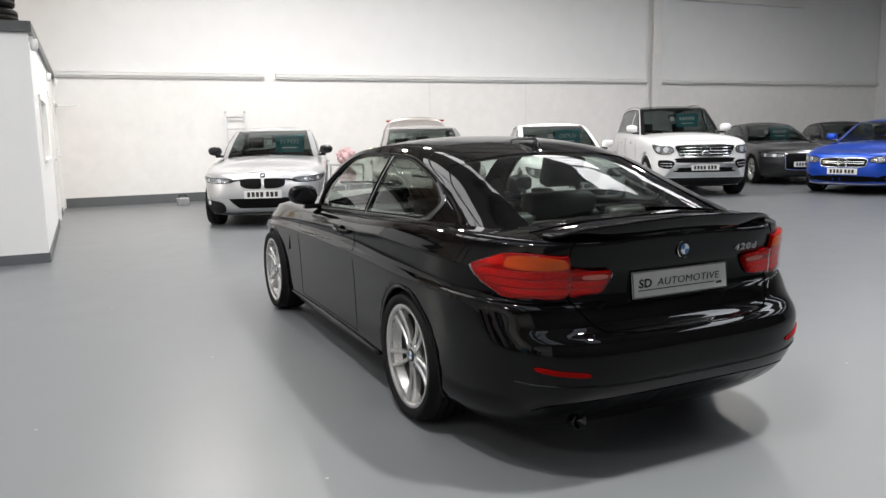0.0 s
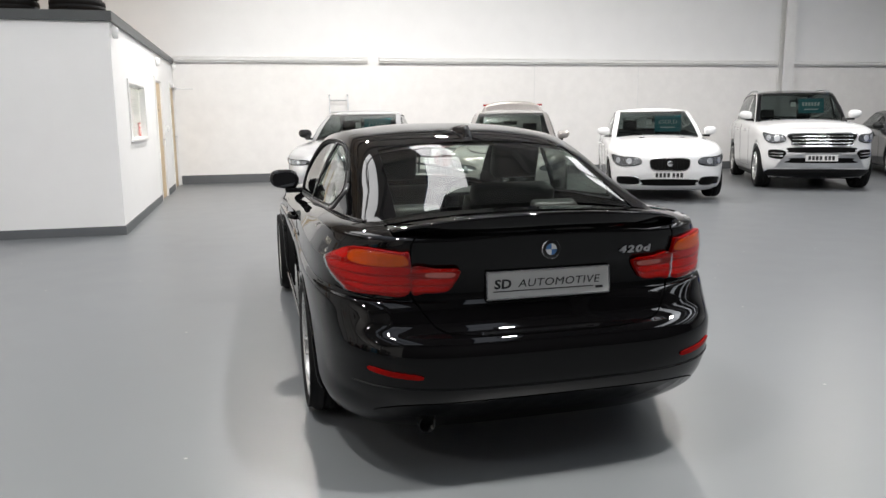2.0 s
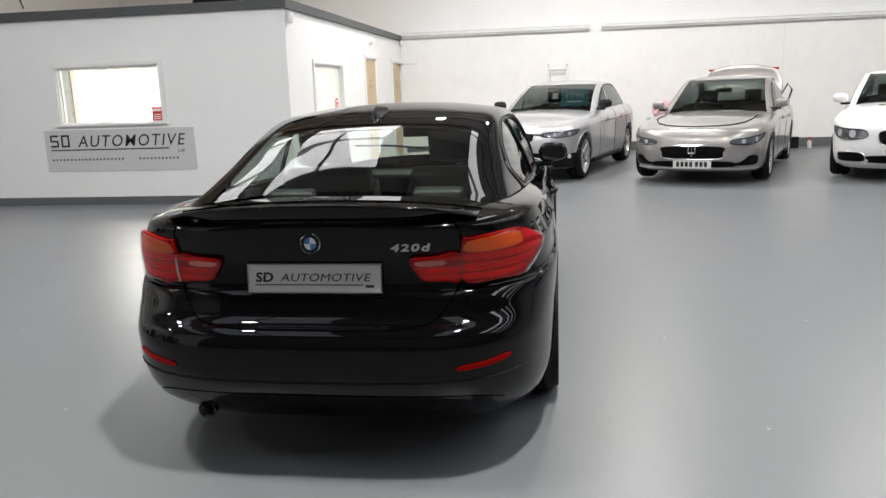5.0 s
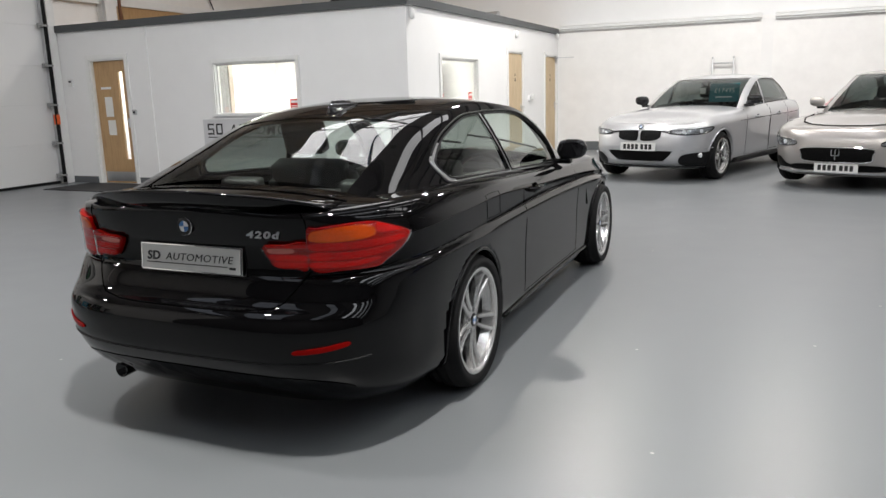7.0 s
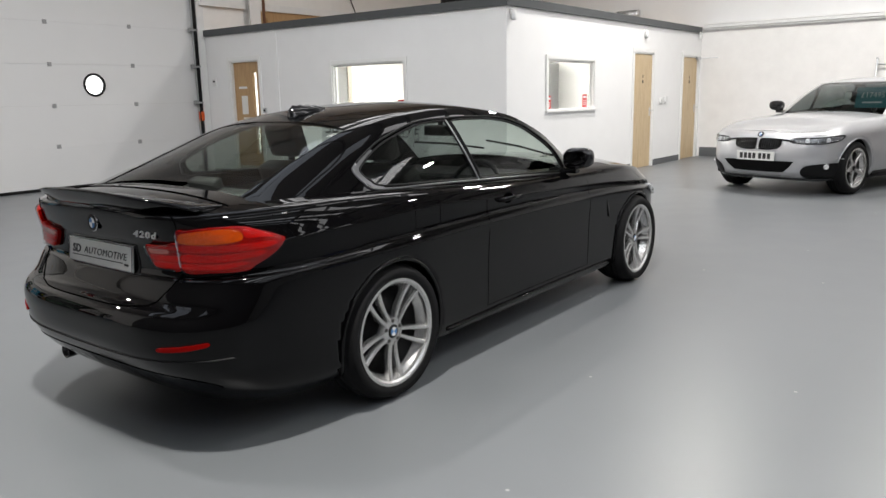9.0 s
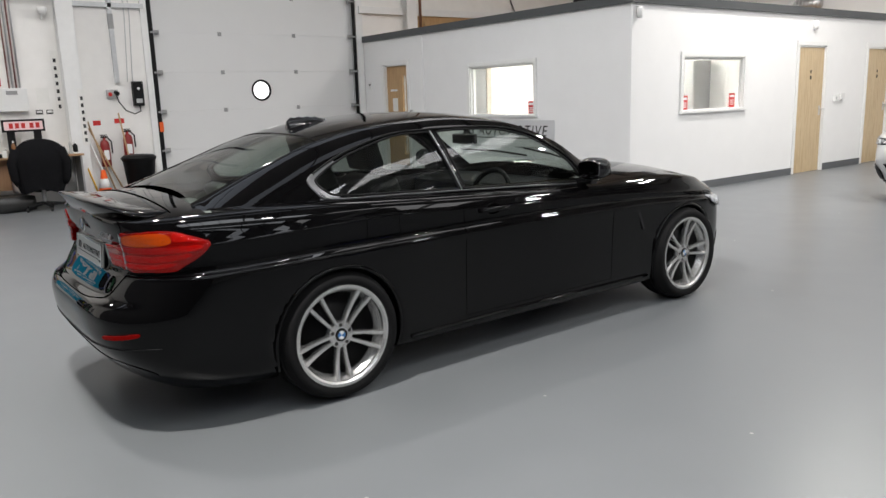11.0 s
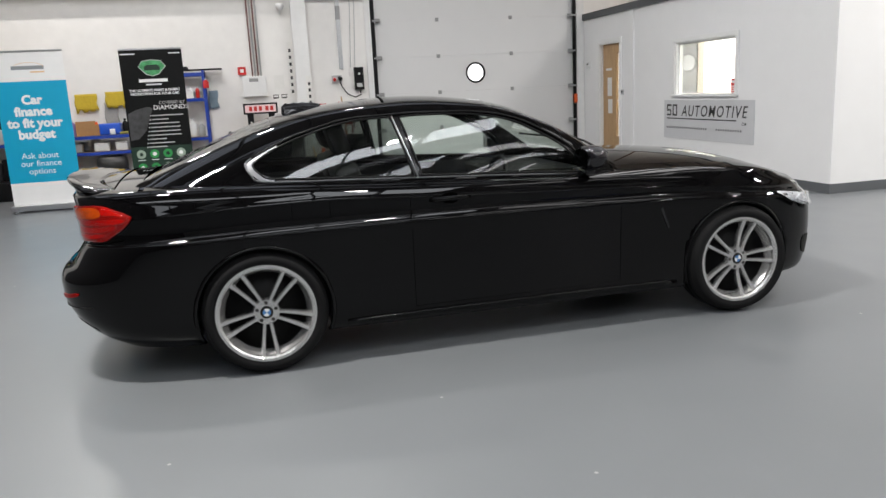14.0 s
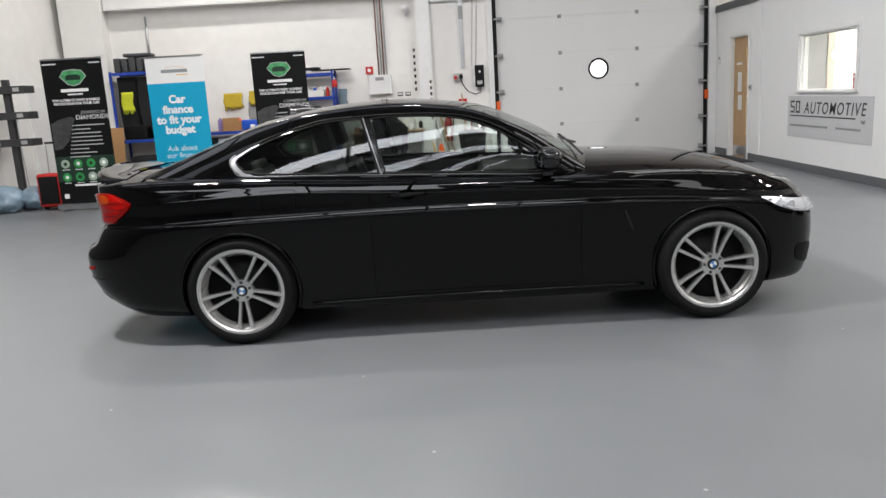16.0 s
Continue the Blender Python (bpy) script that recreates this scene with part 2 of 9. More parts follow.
# near-black for shut lines, and for shade painted in handle hollows and creases
GAP = mat("gap_line_and_painted_shade", rgb(0.0012), rough=0.9, vary=0.05, spec=0.0)
WHITE_PRINT = mat("white_print", rgb(0.80), rough=0.5, vary=0.02)
BLACK_PRINT = mat("black_print", rgb(0.015), rough=0.5, vary=0.05)
PRINT_GREY = mat("faded_grey_print", rgb(0.14, 0.14, 0.145), rough=0.5, vary=0.1, scale=8)
SIGN_GREY = mat("silver_grey_sign_panel", rgb(0.60, 0.605, 0.615), rough=0.38, metal=0.1, vary=0.03, scale=3)
TEAL = mat("teal_card", srgb(30, 120, 128), rough=0.5, vary=0.05, scale=8)
BANNER_TEAL = mat("turquoise_banner_print", srgb(0, 158, 196), rough=0.45, vary=0.03, scale=2)
BANNER_BLACK = mat("black_banner_print", rgb(0.0065, 0.0068, 0.0068), rough=0.5, vary=0.12, scale=6, spec=0.12)
BANNER_WHITE = mat("white_banner_print", rgb(0.80, 0.80, 0.79), rough=0.45, vary=0.03, scale=2)
PRINT_GREEN = mat("green_print", srgb(40, 140, 70), rough=0.45, vary=0.2, scale=10)
PRINT_DARKGREEN = mat("dark_green_print", srgb(14, 44, 30), rough=0.45, vary=0.2, scale=10)
RED_PLASTIC = mat("red_plastic", srgb(190, 35, 30), rough=0.4, vary=0.08, scale=8)
ORANGE_PLASTIC = mat("orange_plastic", srgb(220, 90, 25), rough=0.45, vary=0.08, scale=8)
YELLOW_CLOTH = mat("yellow_cloth", srgb(190, 165, 50), rough=0.9, vary=0.15, scale=14, bump=0.4, bump_scale=90)
HIVIS = mat("high_visibility_cloth", srgb(205, 210, 50), rough=0.85, vary=0.15, scale=14)
BLUE_STEEL = mat("blue_rack_paint", srgb(28, 62, 158), rough=0.42, vary=0.1, scale=8)
BLUE_PLASTIC = mat("blue_plastic", srgb(25, 80, 190), rough=0.4, vary=0.08, scale=8)
CARDBOARD = mat("brown_cardboard", srgb(168, 128, 86), rough=0.85, vary=0.1, scale=6)
CHIPBOARD = wood_mat("chipboard_shelf", rgb(0.33, 0.23, 0.13))
CLEAR_SACK = mat("pale_blue_plastic_sack", srgb(120, 140, 155), rough=0.35, vary=0.2, scale=6, bump=0.5, bump_scale=14)
PAPER = mat("white_paper", rgb(0.76, 0.75, 0.72), rough=0.8, vary=0.03)
PINK_PLATE = mat("pale_red_lettered_plate", srgb(235, 205, 205), rough=0.4, vary=0.05)

# ---- mesh helpers ----
def finish(name, bm, material, smooth=False):
    me = bpy.data.meshes.new(name)
    bmesh.ops.recalc_face_normals(bm, faces=bm.faces) if smooth != "keep" else None
    bm.to_mesh(me)
    bm.free()
    for q in (material if isinstance(material, (list, tuple)) else [material]):
        me.materials.append(q)
    if smooth:
        me.shade_smooth()
    return me


def part(name, bm, material, parent, label="", smooth=False, m=None):
    me = finish(name, bm, material, smooth) if isinstance(bm, bmesh.types.BMesh) else bm
    ob = new(name, me)
    ob.parent = parent
    if m is not None:
        ob.matrix_basis = m
    return tagged(ob, label)


def thing(name, label, category, m=Matrix(), group="", kind=""):
    ob = new(name)
    ob.empty_display_size = 0.1
    ob.matrix_world = m
    return tagged(ob, label, category, group, kind)


def solid(name, bm, material, label, category="", group="", kind="", smooth=False, m=None):
    ob = new(name, finish(name, bm, material, smooth))
    if m is not None:
        ob.matrix_world = m
    return tagged(ob, label, category, group, kind)


def structure(name, bm, material, label, smooth=False, parent=None):
    ob = new(name, finish(name, bm, material, smooth))
    if parent is not None:
        ob.parent = parent
        return tagged(ob, label)
    return tagged(ob, label, "", "", "structure")


def box(bm, a, b, bevel=0.0, seg=2, m=None):
    lo, hi = [min(p, q) for p, q in zip(a, b)], [max(p, q) for p, q in zip(a, b)]
    v = [bm.verts.new((x, y, z)) for x in (lo[0], hi[0]) for y in (lo[1], hi[1]) for z in (lo[2], hi[2])]
    f = [bm.faces.new([v[i] for i in q]) for q in ((0, 1, 3, 2), (4, 6, 7, 5), (0, 4, 5, 1), (2, 3, 7, 6), (0, 2, 6, 4), (1, 5, 7, 3))]
    if bevel:
        e = list({e for q in f for e in q.edges})
        r = bmesh.ops.bevel(bm, geom=e, offset=min(bevel, 0.45 * min(h - l for l, h in zip(lo, hi))), segments=seg, affect="EDGES", profile=0.7)
        v = list({x for q in r["faces"] for x in q.verts} | {x for x in v if x.is_valid})
    if m is not None:
        bmesh.ops.transform(bm, matrix=m, verts=v)
    return v


def boxes(*list_of, bevel=0.0):
    bm = bmesh.new()
    for a, b in list_of:
        box(bm, a, b, bevel)
    return bm


def tube(bm, pts, r, n=8, close=False, cap=True):
    """A round bar swept along points; r is one radius or one for each point."""
    pts = [Vector(p) for p in pts]
    k = len(pts)
    rings, up = [], None
    for i, p in enumerate(pts):
        d = (pts[(i + 1) % k] - pts[i - 1]) if close else (pts[min(i + 1, k - 1)] - pts[max(i - 1, 0)])
        d.normalize()
        if up is None:
            up = d.orthogonal().normalized()
        up = (up - d * up.dot(d)).normalized()
        side = d.cross(up)
        rr = r[i] if isinstance(r, (list, tuple)) else r
        rings.append([bm.verts.new(p + rr * (math.cos(2 * math.pi * j / n) * up + math.sin(2 * math.pi * j / n) * side)) for j in range(n)])
    for i in range(k if close else k - 1):
        a, b = rings[i], rings[(i + 1) % k]
        for j in range(n):
            bm.faces.new((a[j], a[(j + 1) % n], b[(j + 1) % n], b[j]))
    if cap and not close:
        bm.faces.new(rings[0][::-1])
        bm.faces.new(rings[-1])
    return bm


def lathe(bm, profile, n=32, axis="z", m=None, close=False):
    """A turned body: profile is (radius, height) from one end to the other."""
    rings = []
    for r, h in profile:
        ring = []
        for j in range(n):
            a = 2 * math.pi * j / n
            c, s = r * math.cos(a), r * math.sin(a)
            p = Vector((c, s, h)) if axis == "z" else Vector((h, c, s)) if axis == "x" else Vector((c, h, s))
            ring.append(bm.verts.new(m @ p if m is not None else p))
        rings.append(ring)
    for a, b in zip(rings, rings[1:] + (rings[:1] if close else [])):
        for j in range(n):
            bm.faces.new((a[j], a[(j + 1) % n], b[(j + 1) % n], b[j]))
    if not close:
        for ring in (rings[0], rings[-1]):
            bm.faces.new(ring)
    return bm


def words(string, size, depth=0.001, align="CENTER", shear=0.0, space=1.0, bold=0.0):
    """A mesh of lettering in the built-in font, in the xy plane, base line at y = 0."""
    c = bpy.data.curves.new("lettering", "FONT")
    c.body, c.size, c.extrude, c.align_x, c.shear, c.space_character, c.offset = string, size, depth, align, shear, space, bold
    c.resolution_u = 3
    ob = bpy.data.objects.new("lettering", c)
    scene.collection.objects.link(ob)
    bpy.context.view_layer.update()
    me = bpy.data.meshes.new_from_object(ob.evaluated_get(bpy.context.evaluated_depsgraph_get()))
    bpy.data.objects.remove(ob)
    bpy.data.curves.remove(c)
    return me


def lettering(name, string, size, material, parent, m, **k):
    me = words(string, size, **k)
    me.materials.clear()
    me.materials.append(material)
    ob = new(name, me)
    ob.parent = parent
    ob.matrix_basis = m
    return ob


def pieces_wall(axis, near, far, a0, a1, z0, z1, holes=()):
    """A wall between two planes with openings (a, b, low, high) through it."""
    bm = bmesh.new()
    ca = sorted({a0, a1, *(h[0] for h in holes), *(h[1] for h in holes)})
    cz = sorted({z0, z1, *(h[2] for h in holes), *(h[3] for h in holes)})
    for p, q in zip(ca, ca[1:]):
        for r, s in zip(cz, cz[1:]):
            if any(h[0] <= p and q <= h[1] and h[2] <= r and s <= h[3] for h in holes):
                continue
            box(bm, (p, near, r), (q, far, s)) if axis == "x" else box(bm, (near, p, r), (far, q, s))
    bmesh.ops.remove_doubles(bm, verts=bm.verts, dist=0.0004)
    bm.verts.index_update()
    seen = {}
    for f in bm.faces:
        seen.setdefault(tuple(sorted(v.index for v in f.verts)), []).append(f)
    bmesh.ops.delete(bm, geom=[f for fs in seen.values() if len(fs) > 1 for f in fs], context="FACES")
    return bm


# ---- floor, walls, roof ----
# dark colour for an unseen wall stretch, added to hold down bounce and reflections
UNSEEN_DARK = mat("unseen_dark_wall", rgb(0.06, 0.06, 0.065), rough=0.6, vary=0.2, scale=2.5, bump=0.15, bump_scale=40)
structure("floor", boxes(((X0 - 0.4, Y0 - 0.4, -0.2), (X1 + 0.4, Y1 + 0.4, 0))), FLOOR, "glossy grey epoxy painted concrete workshop floor")

RAIL_Z = 2.775
structure("wall_back", pieces_wall("x", Y1, Y1 + 0.25, X0 - 0.3, X1 + 0.3, 0, RAIL_Z), BLOCK_X, "white painted blockwork back wall")
structure("wall_back_cladding", pieces_wall("x", Y1 + 0.02, Y1 + 0.25, X0 - 0.3, X1 + 0.3, RAIL_Z, EAVES + 0.1), CLADDING, "plain white cladding above the blockwork")
SHUT = (5.92, 9.88)          # the sectional door's opening
structure("wall_shutter", pieces_wall("y", X0 - 0.25, X0, Y0 - 0.3, Y1, 0, 7.5, [(SHUT[0], SHUT[1], 0, 4.4)]), BLOCK_Y, "white painted blockwork wall with a loading door")
# out of view; darkened so that little bounces back onto the coupe
structure("wall_south_dark", pieces_wall("x", Y0 - 0.25, Y0 - 0.004, -2.2, X1 + 0.3, 0, EAVES + 0.1), UNSEEN_DARK, "wall out of view, dark to hold down bounce and reflections")
structure("wall_south", pieces_wall("x", Y0 - 0.25, Y0, X0, -2.2, 0, EAVES + 0.1), block_mat("white_blockwork_south", rgb(0.79, 0.775, 0.75), axis="x"), "white painted blockwork wall")
structure("wall_east", pieces_wall("y", X1, X1 + 0.25, Y0, Y1, 0, 7.5), CLADDING, "white far wall")

# back wall: trunking ledge in lengths, skirting band, columns, upper rail
LEDGES = ((-0.50, 3.76), (4.02, 14.70), (15.20, X1))
for _i, (_a, _b) in enumerate(LEDGES):
    bm = boxes(((_a, Y1 - 0.10, RAIL_Z - 0.05), (_b, Y1, RAIL_Z + 0.012)), ((_a, Y1 - 0.075, RAIL_Z - 0.085), (_b, Y1, RAIL_Z - 0.06)), ((_a, Y1 - 0.06, RAIL_Z + 0.02), (_b, Y1 + 0.02, RAIL_Z + 0.05)), bevel=0.006)
    structure("trim_ledge", bm, STEEL_PAINT, "white steel cladding ledge along the wall")
structure("baseboard_back", boxes(((-0.5, Y1 - 0.012, 0), (X1, Y1, 0.20))), SKIRTING, "dark grey painted band along the floor")
for _x in (7.88, 10.68):
    structure("trim_wall_joint", boxes(((_x - 0.012, Y1 - 0.006, 0.20), (_x + 0.012, Y1, RAIL_Z - 0.09))), STEEL_PAINT, "narrow white movement joint in the wall")
_bm = boxes(((14.78, Y1 - 0.20, 0), (15.12, Y1 - 0.185, 6.2)), ((14.78, Y1 - 0.02, 0), (15.12, Y1 - 0.002, 6.2)), ((14.93, Y1 - 0.19, 0), (14.97, Y1 - 0.01, 6.2)))
structure("column_back", _bm, STEEL_PAINT, "white painted steel column on the back wall")
_bm = boxes(((3.78, Y1 - 0.004, 0.2), (4.0, Y1 + 0.01, RAIL_Z - 0.06)))
structure("column_back_flat", _bm, WHITE_WALL, "flat white column face in the back wall")
structure("trim_upper_rail", boxes(((-0.4, Y1 - 0.12, 5.08), (20.9, Y1 + 0.01, 5.22)), bevel=0.01), STEEL_PAINT, "white steel rail high on the back wall")

# roof: sheeted slopes with openings for the translucent strips
def roof_slope(a, b):
    bm = bmesh.new()
    cuts = sorted([X0 - 0.3, X1 + 0.3] + [x + s * STRIP / 2 for x in ROOFLIGHTS for s in (-1, 1)])
    ys = sorted({a, b, *(v for s in STRIP_SPANS for v in s if a <= v <= b)})
    for p, q in zip(cuts, cuts[1:]):
        for r, s in zip(ys, ys[1:]):
            mid = (p + q) / 2
            if any(abs(mid - x) < STRIP / 2 for x in ROOFLIGHTS) and any(u <= r and s <= w for u, w in STRIP_SPANS):
                continue
            v = [bm.verts.new((x, y, roof_z(y) + d)) for d in (0, 0.10) for x, y in ((p, r), (q, r), (q, s), (p, s))]
            for f in ((0, 3, 2, 1), (4, 5, 6, 7), (0, 1, 5, 4), (1, 2, 6, 5), (2, 3, 7, 6), (3, 0, 4, 7)):
                bm.faces.new([v[i] for i in f])
    return bm


structure("ceiling_south", roof_slope(Y0 - 0.3, RIDGE_Y), ROOF_SHEET, "pale sheeted roof slope with translucent strips")
structure("ceiling_north", roof_slope(RIDGE_Y, Y1 + 0.3), ROOF_SHEET, "pale sheeted roof slope with translucent strips")
_bm = bmesh.new()
for _y in np.arange(Y0 + 0.9, Y1, 1.55):
    box(_bm, (X0, _y - 0.03, roof_z(_y) - 0.20), (X1, _y + 0.03, roof_z(_y) - 0.03))
structure("ceiling_purlins", _bm, STEEL_GREY, "grey steel roof purlins")
_bm = bmesh.new()
for _x in (-2.05, 5.5, 9.65, 16.65):
    for _a, _b in ((Y0, RIDGE_Y), (RIDGE_Y, Y1)):
        _v = [(_x + dx, y, roof_z(y) - d) for dx in (-0.09, 0.09) for y, d in ((_a, 0.22), (_b, 0.22), (_b, 0.62), (_a, 0.62))]
        _q = [_bm.verts.new(p) for p in _v]
        for f in ((0, 1, 2, 3), (7, 6, 5, 4), (0, 4, 5, 1), (1, 5, 6, 2), (2, 6, 7, 3), (3, 7, 4, 0)):
            _bm.faces.new([_q[i] for i in f])
structure("ceiling_rafters", _bm, STEEL_GREY, "grey steel portal rafters")
FITTING = mat("high_bay_housing", rgb(0.5), rough=0.4, vary=0.03)
for _x, _y, _w in HIGHBAYS:
    z = roof_z(_y) - 0.72
    lampset = thing("high_bay_lamp", "white rectangular high bay lamp hung from the roof", "ceiling lamp", Matrix.Translation((_x, _y, z)), "high bay lamps")
    part("housing", boxes(((-0.19, -0.5, 0.012), (0.19, 0.5, 0.09)), bevel=0.01), FITTING, lampset)
    for s in (-0.4, 0.4):
        part("suspension_wire", tube(bmesh.new(), [(0, s, 0.09), (0, s, 0.70)], 0.004, 5), STEEL_GREY, lampset)

# ---- sectional loading door ----
DOOR_PANEL = mat("pale_grey_door_panel", rgb(0.66, 0.66, 0.655), rough=0.45, vary=0.015, scale=1.0)
door = thing("door_1", "closed white insulated sectional loading door with porthole", "", Matrix(), "", "structure")
PANEL_H, xs = 0.675, X0 - 0.06
for i in range(7):
    z0 = 0.045 + i * PANEL_H
    bm = bmesh.new()
    if i == 2:          # the panel with the porthole
        cy, cz, r = 7.86, 1.73, 0.165
        lo, hi, n = (SHUT[0], z0 + 0.0006), (SHUT[1], z0 + PANEL_H - 0.0006), 40
        for x, flip in ((xs, 1), (xs - 0.05, -1)):
            ring = [bm.verts.new((x, cy + r * math.cos(2 * math.pi * k / n), cz + r * math.sin(2 * math.pi * k / n))) for k in range(n)]
            e = [bm.edges.new((ring[k], ring[(k + 1) % n])) for k in range(n)]
            c = [bm.verts.new((x, y, z)) for y, z in ((lo[0], lo[1]), (hi[0], lo[1]), (hi[0], hi[1]), (lo[0], hi[1]))]
            e += [bm.edges.new((c[k], c[(k + 1) % 4])) for k in range(4)]
            bmesh.ops.triangle_fill(bm, use_beauty=True, edges=e)
    else:
        box(bm, (xs - 0.05, SHUT[0], z0 + 0.0006), (xs, SHUT[1], z0 + PANEL_H - 0.0006), 0.0015, 1)
    part("door_panel", bm, DOOR_PANEL, door)
part("porthole_ring", lathe(bmesh.new(), [(0.162, -0.06), (0.162, 0.012), (0.196, 0.012), (0.200, 0.004), (0.200, -0.002), (0.162, -0.06)], 40, "x", Matrix.Translation((xs, 7.86, 1.73))), BLACK_PLASTIC, door, "black porthole ring", smooth=False)
# the pane itself glows, standing in for daylight beyond the door
part("porthole_glass", lathe(bmesh.new(), [(0.164, -0.03), (0.164, -0.024)], 40, "x", Matrix.Translation((xs, 7.86, 1.73))), glow("porthole_daylight_glow", (1, 1, 1, 1), 1.6), door, "round pane that glows in place of daylight outside")
for y in (7.13, 8.60):
    for z in (0.72, 1.39, 2.065, 2.74, 3.42):
        part("hinge_plate", boxes(((xs - 0.001, y - 0.035, z - 0.035), (xs + 0.008, y + 0.035, z + 0.035)), ((xs + 0.006, y - 0.018, z - 0.012), (xs + 0.02, y + 0.018, z + 0.012)), bevel=0.003), STEEL_GREY, door)
for y, s in ((SHUT[0] - 0.02, -1), (SHUT[1] + 0.02, 1)):
    part("door_track", boxes(((X0 - 0.05, y - 0.03, 0.02), (X0 + 0.05, y + 0.03, 5.2)), bevel=0.006), GALV, door)
    part("track_lip", boxes(((X0 + 0.05, y - 0.055, 0.02), (X0 + 0.058, y + 0.018, 5.2))), BLACK_PLASTIC, door)
    for z in (0.15, 0.72, 1.39, 2.065, 2.74, 3.42):
        part("roller_bracket", boxes(((X0 - 0.02, y - s * 0.13, z - 0.04), (X0 + 0.02, y - s * 0.02, z + 0.04)), ((X0 + 0.0, y - s * 0.10, z - 0.016), (X0 + 0.075, y + s * 0.03, z + 0.016)), bevel=0.004), STEEL_GREY, door)
    part("warning_band", boxes(((X0 - 0.02, y - 0.034, 1.05), (X0 + 0.062, y + 0.034, 1.22))), ORANGE_PLASTIC, door, "orange warning band on the track")
part("bottom_seal", boxes(((xs - 0.05, SHUT[0], 0.0), (xs + 0.012, SHUT[1], 0.05)), bevel=0.01), RUBBER, door)

# ---- office block ----
OX, OY, OH = -0.55, 10.10, 2.66                     # side face, front face, height of the walls
T = 0.12
FWIN = (-4.02, -2.43, 1.17, 1.97)
SWIN = (11.23, 12.75, 1.17, 1.94)
FDOOR = (-6.74, -5.90, 0.0, 2.14)
SDOOR1, SDOOR2 = (14.33, 15.22, 0.0, 2.14), (16.74, 17.62, 0.0, 2.14)
structure("wall_office_front", pieces_wall("x", OY, OY + T, X0, OX, 0, OH, [FWIN, FDOOR]), OFFICE_WALL, "smooth white painted office front wall")
structure("wall_office_side", pieces_wall("y", OX - T, OX - 0.001, OY + T, Y1, 0, OH, [SWIN, SDOOR1, SDOOR2]), OFFICE_WALL, "smooth white painted office side wall")
structure("ceiling_office", boxes(((X0, OY + T, 2.40), (OX - T, Y1, 2.46))), WHITE_WALL, "white office ceiling")
structure("office_roof_deck", boxes(((X0, OY, OH), (OX, Y1, OH + 0.05))), PLYWOOD, "flat office roof deck used for storage")
structure("trim_fascia_front", boxes(((X0, OY - 0.045, 2.625), (OX + 0.045, OY - 0.001, 2.745)), bevel=0.004), FASCIA, "dark grey fascia board along the office roof edge")
structure("trim_fascia_side", boxes(((OX + 0.001, OY, 2.625), (OX + 0.045, Y1 - 0.11, 2.745)), bevel=0.004), FASCIA, "dark grey fascia board along the office roof edge")
structure("wall_office_partition", pieces_wall("y", -5.32, -5.24, OY + T, Y1, 0, 2.40), OFFICE_WALL, "white partition inside the office")
structure("wall_office_partition_back", pieces_wall("x", 13.40, 13.48, -5.24, OX - T, 0, 2.40), OFFICE_WALL, "white partition inside the office")
structure("baseboard_office_front", boxes(((FDOOR[1] + 0.08, OY - 0.014, 0), (OX + 0.014, OY - 0.001, 0.115)), ((X0, OY - 0.014, 0), (FDOOR[0] - 0.08, OY - 0.001, 0.115))), SKIRTING, "dark grey skirting along the office wall")
structure("baseboard_office_side", boxes(((OX + 0.0, OY, 0), (OX + 0.014, SDOOR1[0] - 0.07, 0.115)), ((OX, SDOOR1[1] + 0.07, 0), (OX + 0.014, SDOOR2[0] - 0.07, 0.115))), SKIRTING, "dark grey skirting along the office wall")
structure("trim_office_column", boxes(((-5.52, OY - 0.02, 0.115), (-5.36, OY - 0.001, 2.625))), OFFICE_WALL, "slightly proud white wall panel joint")


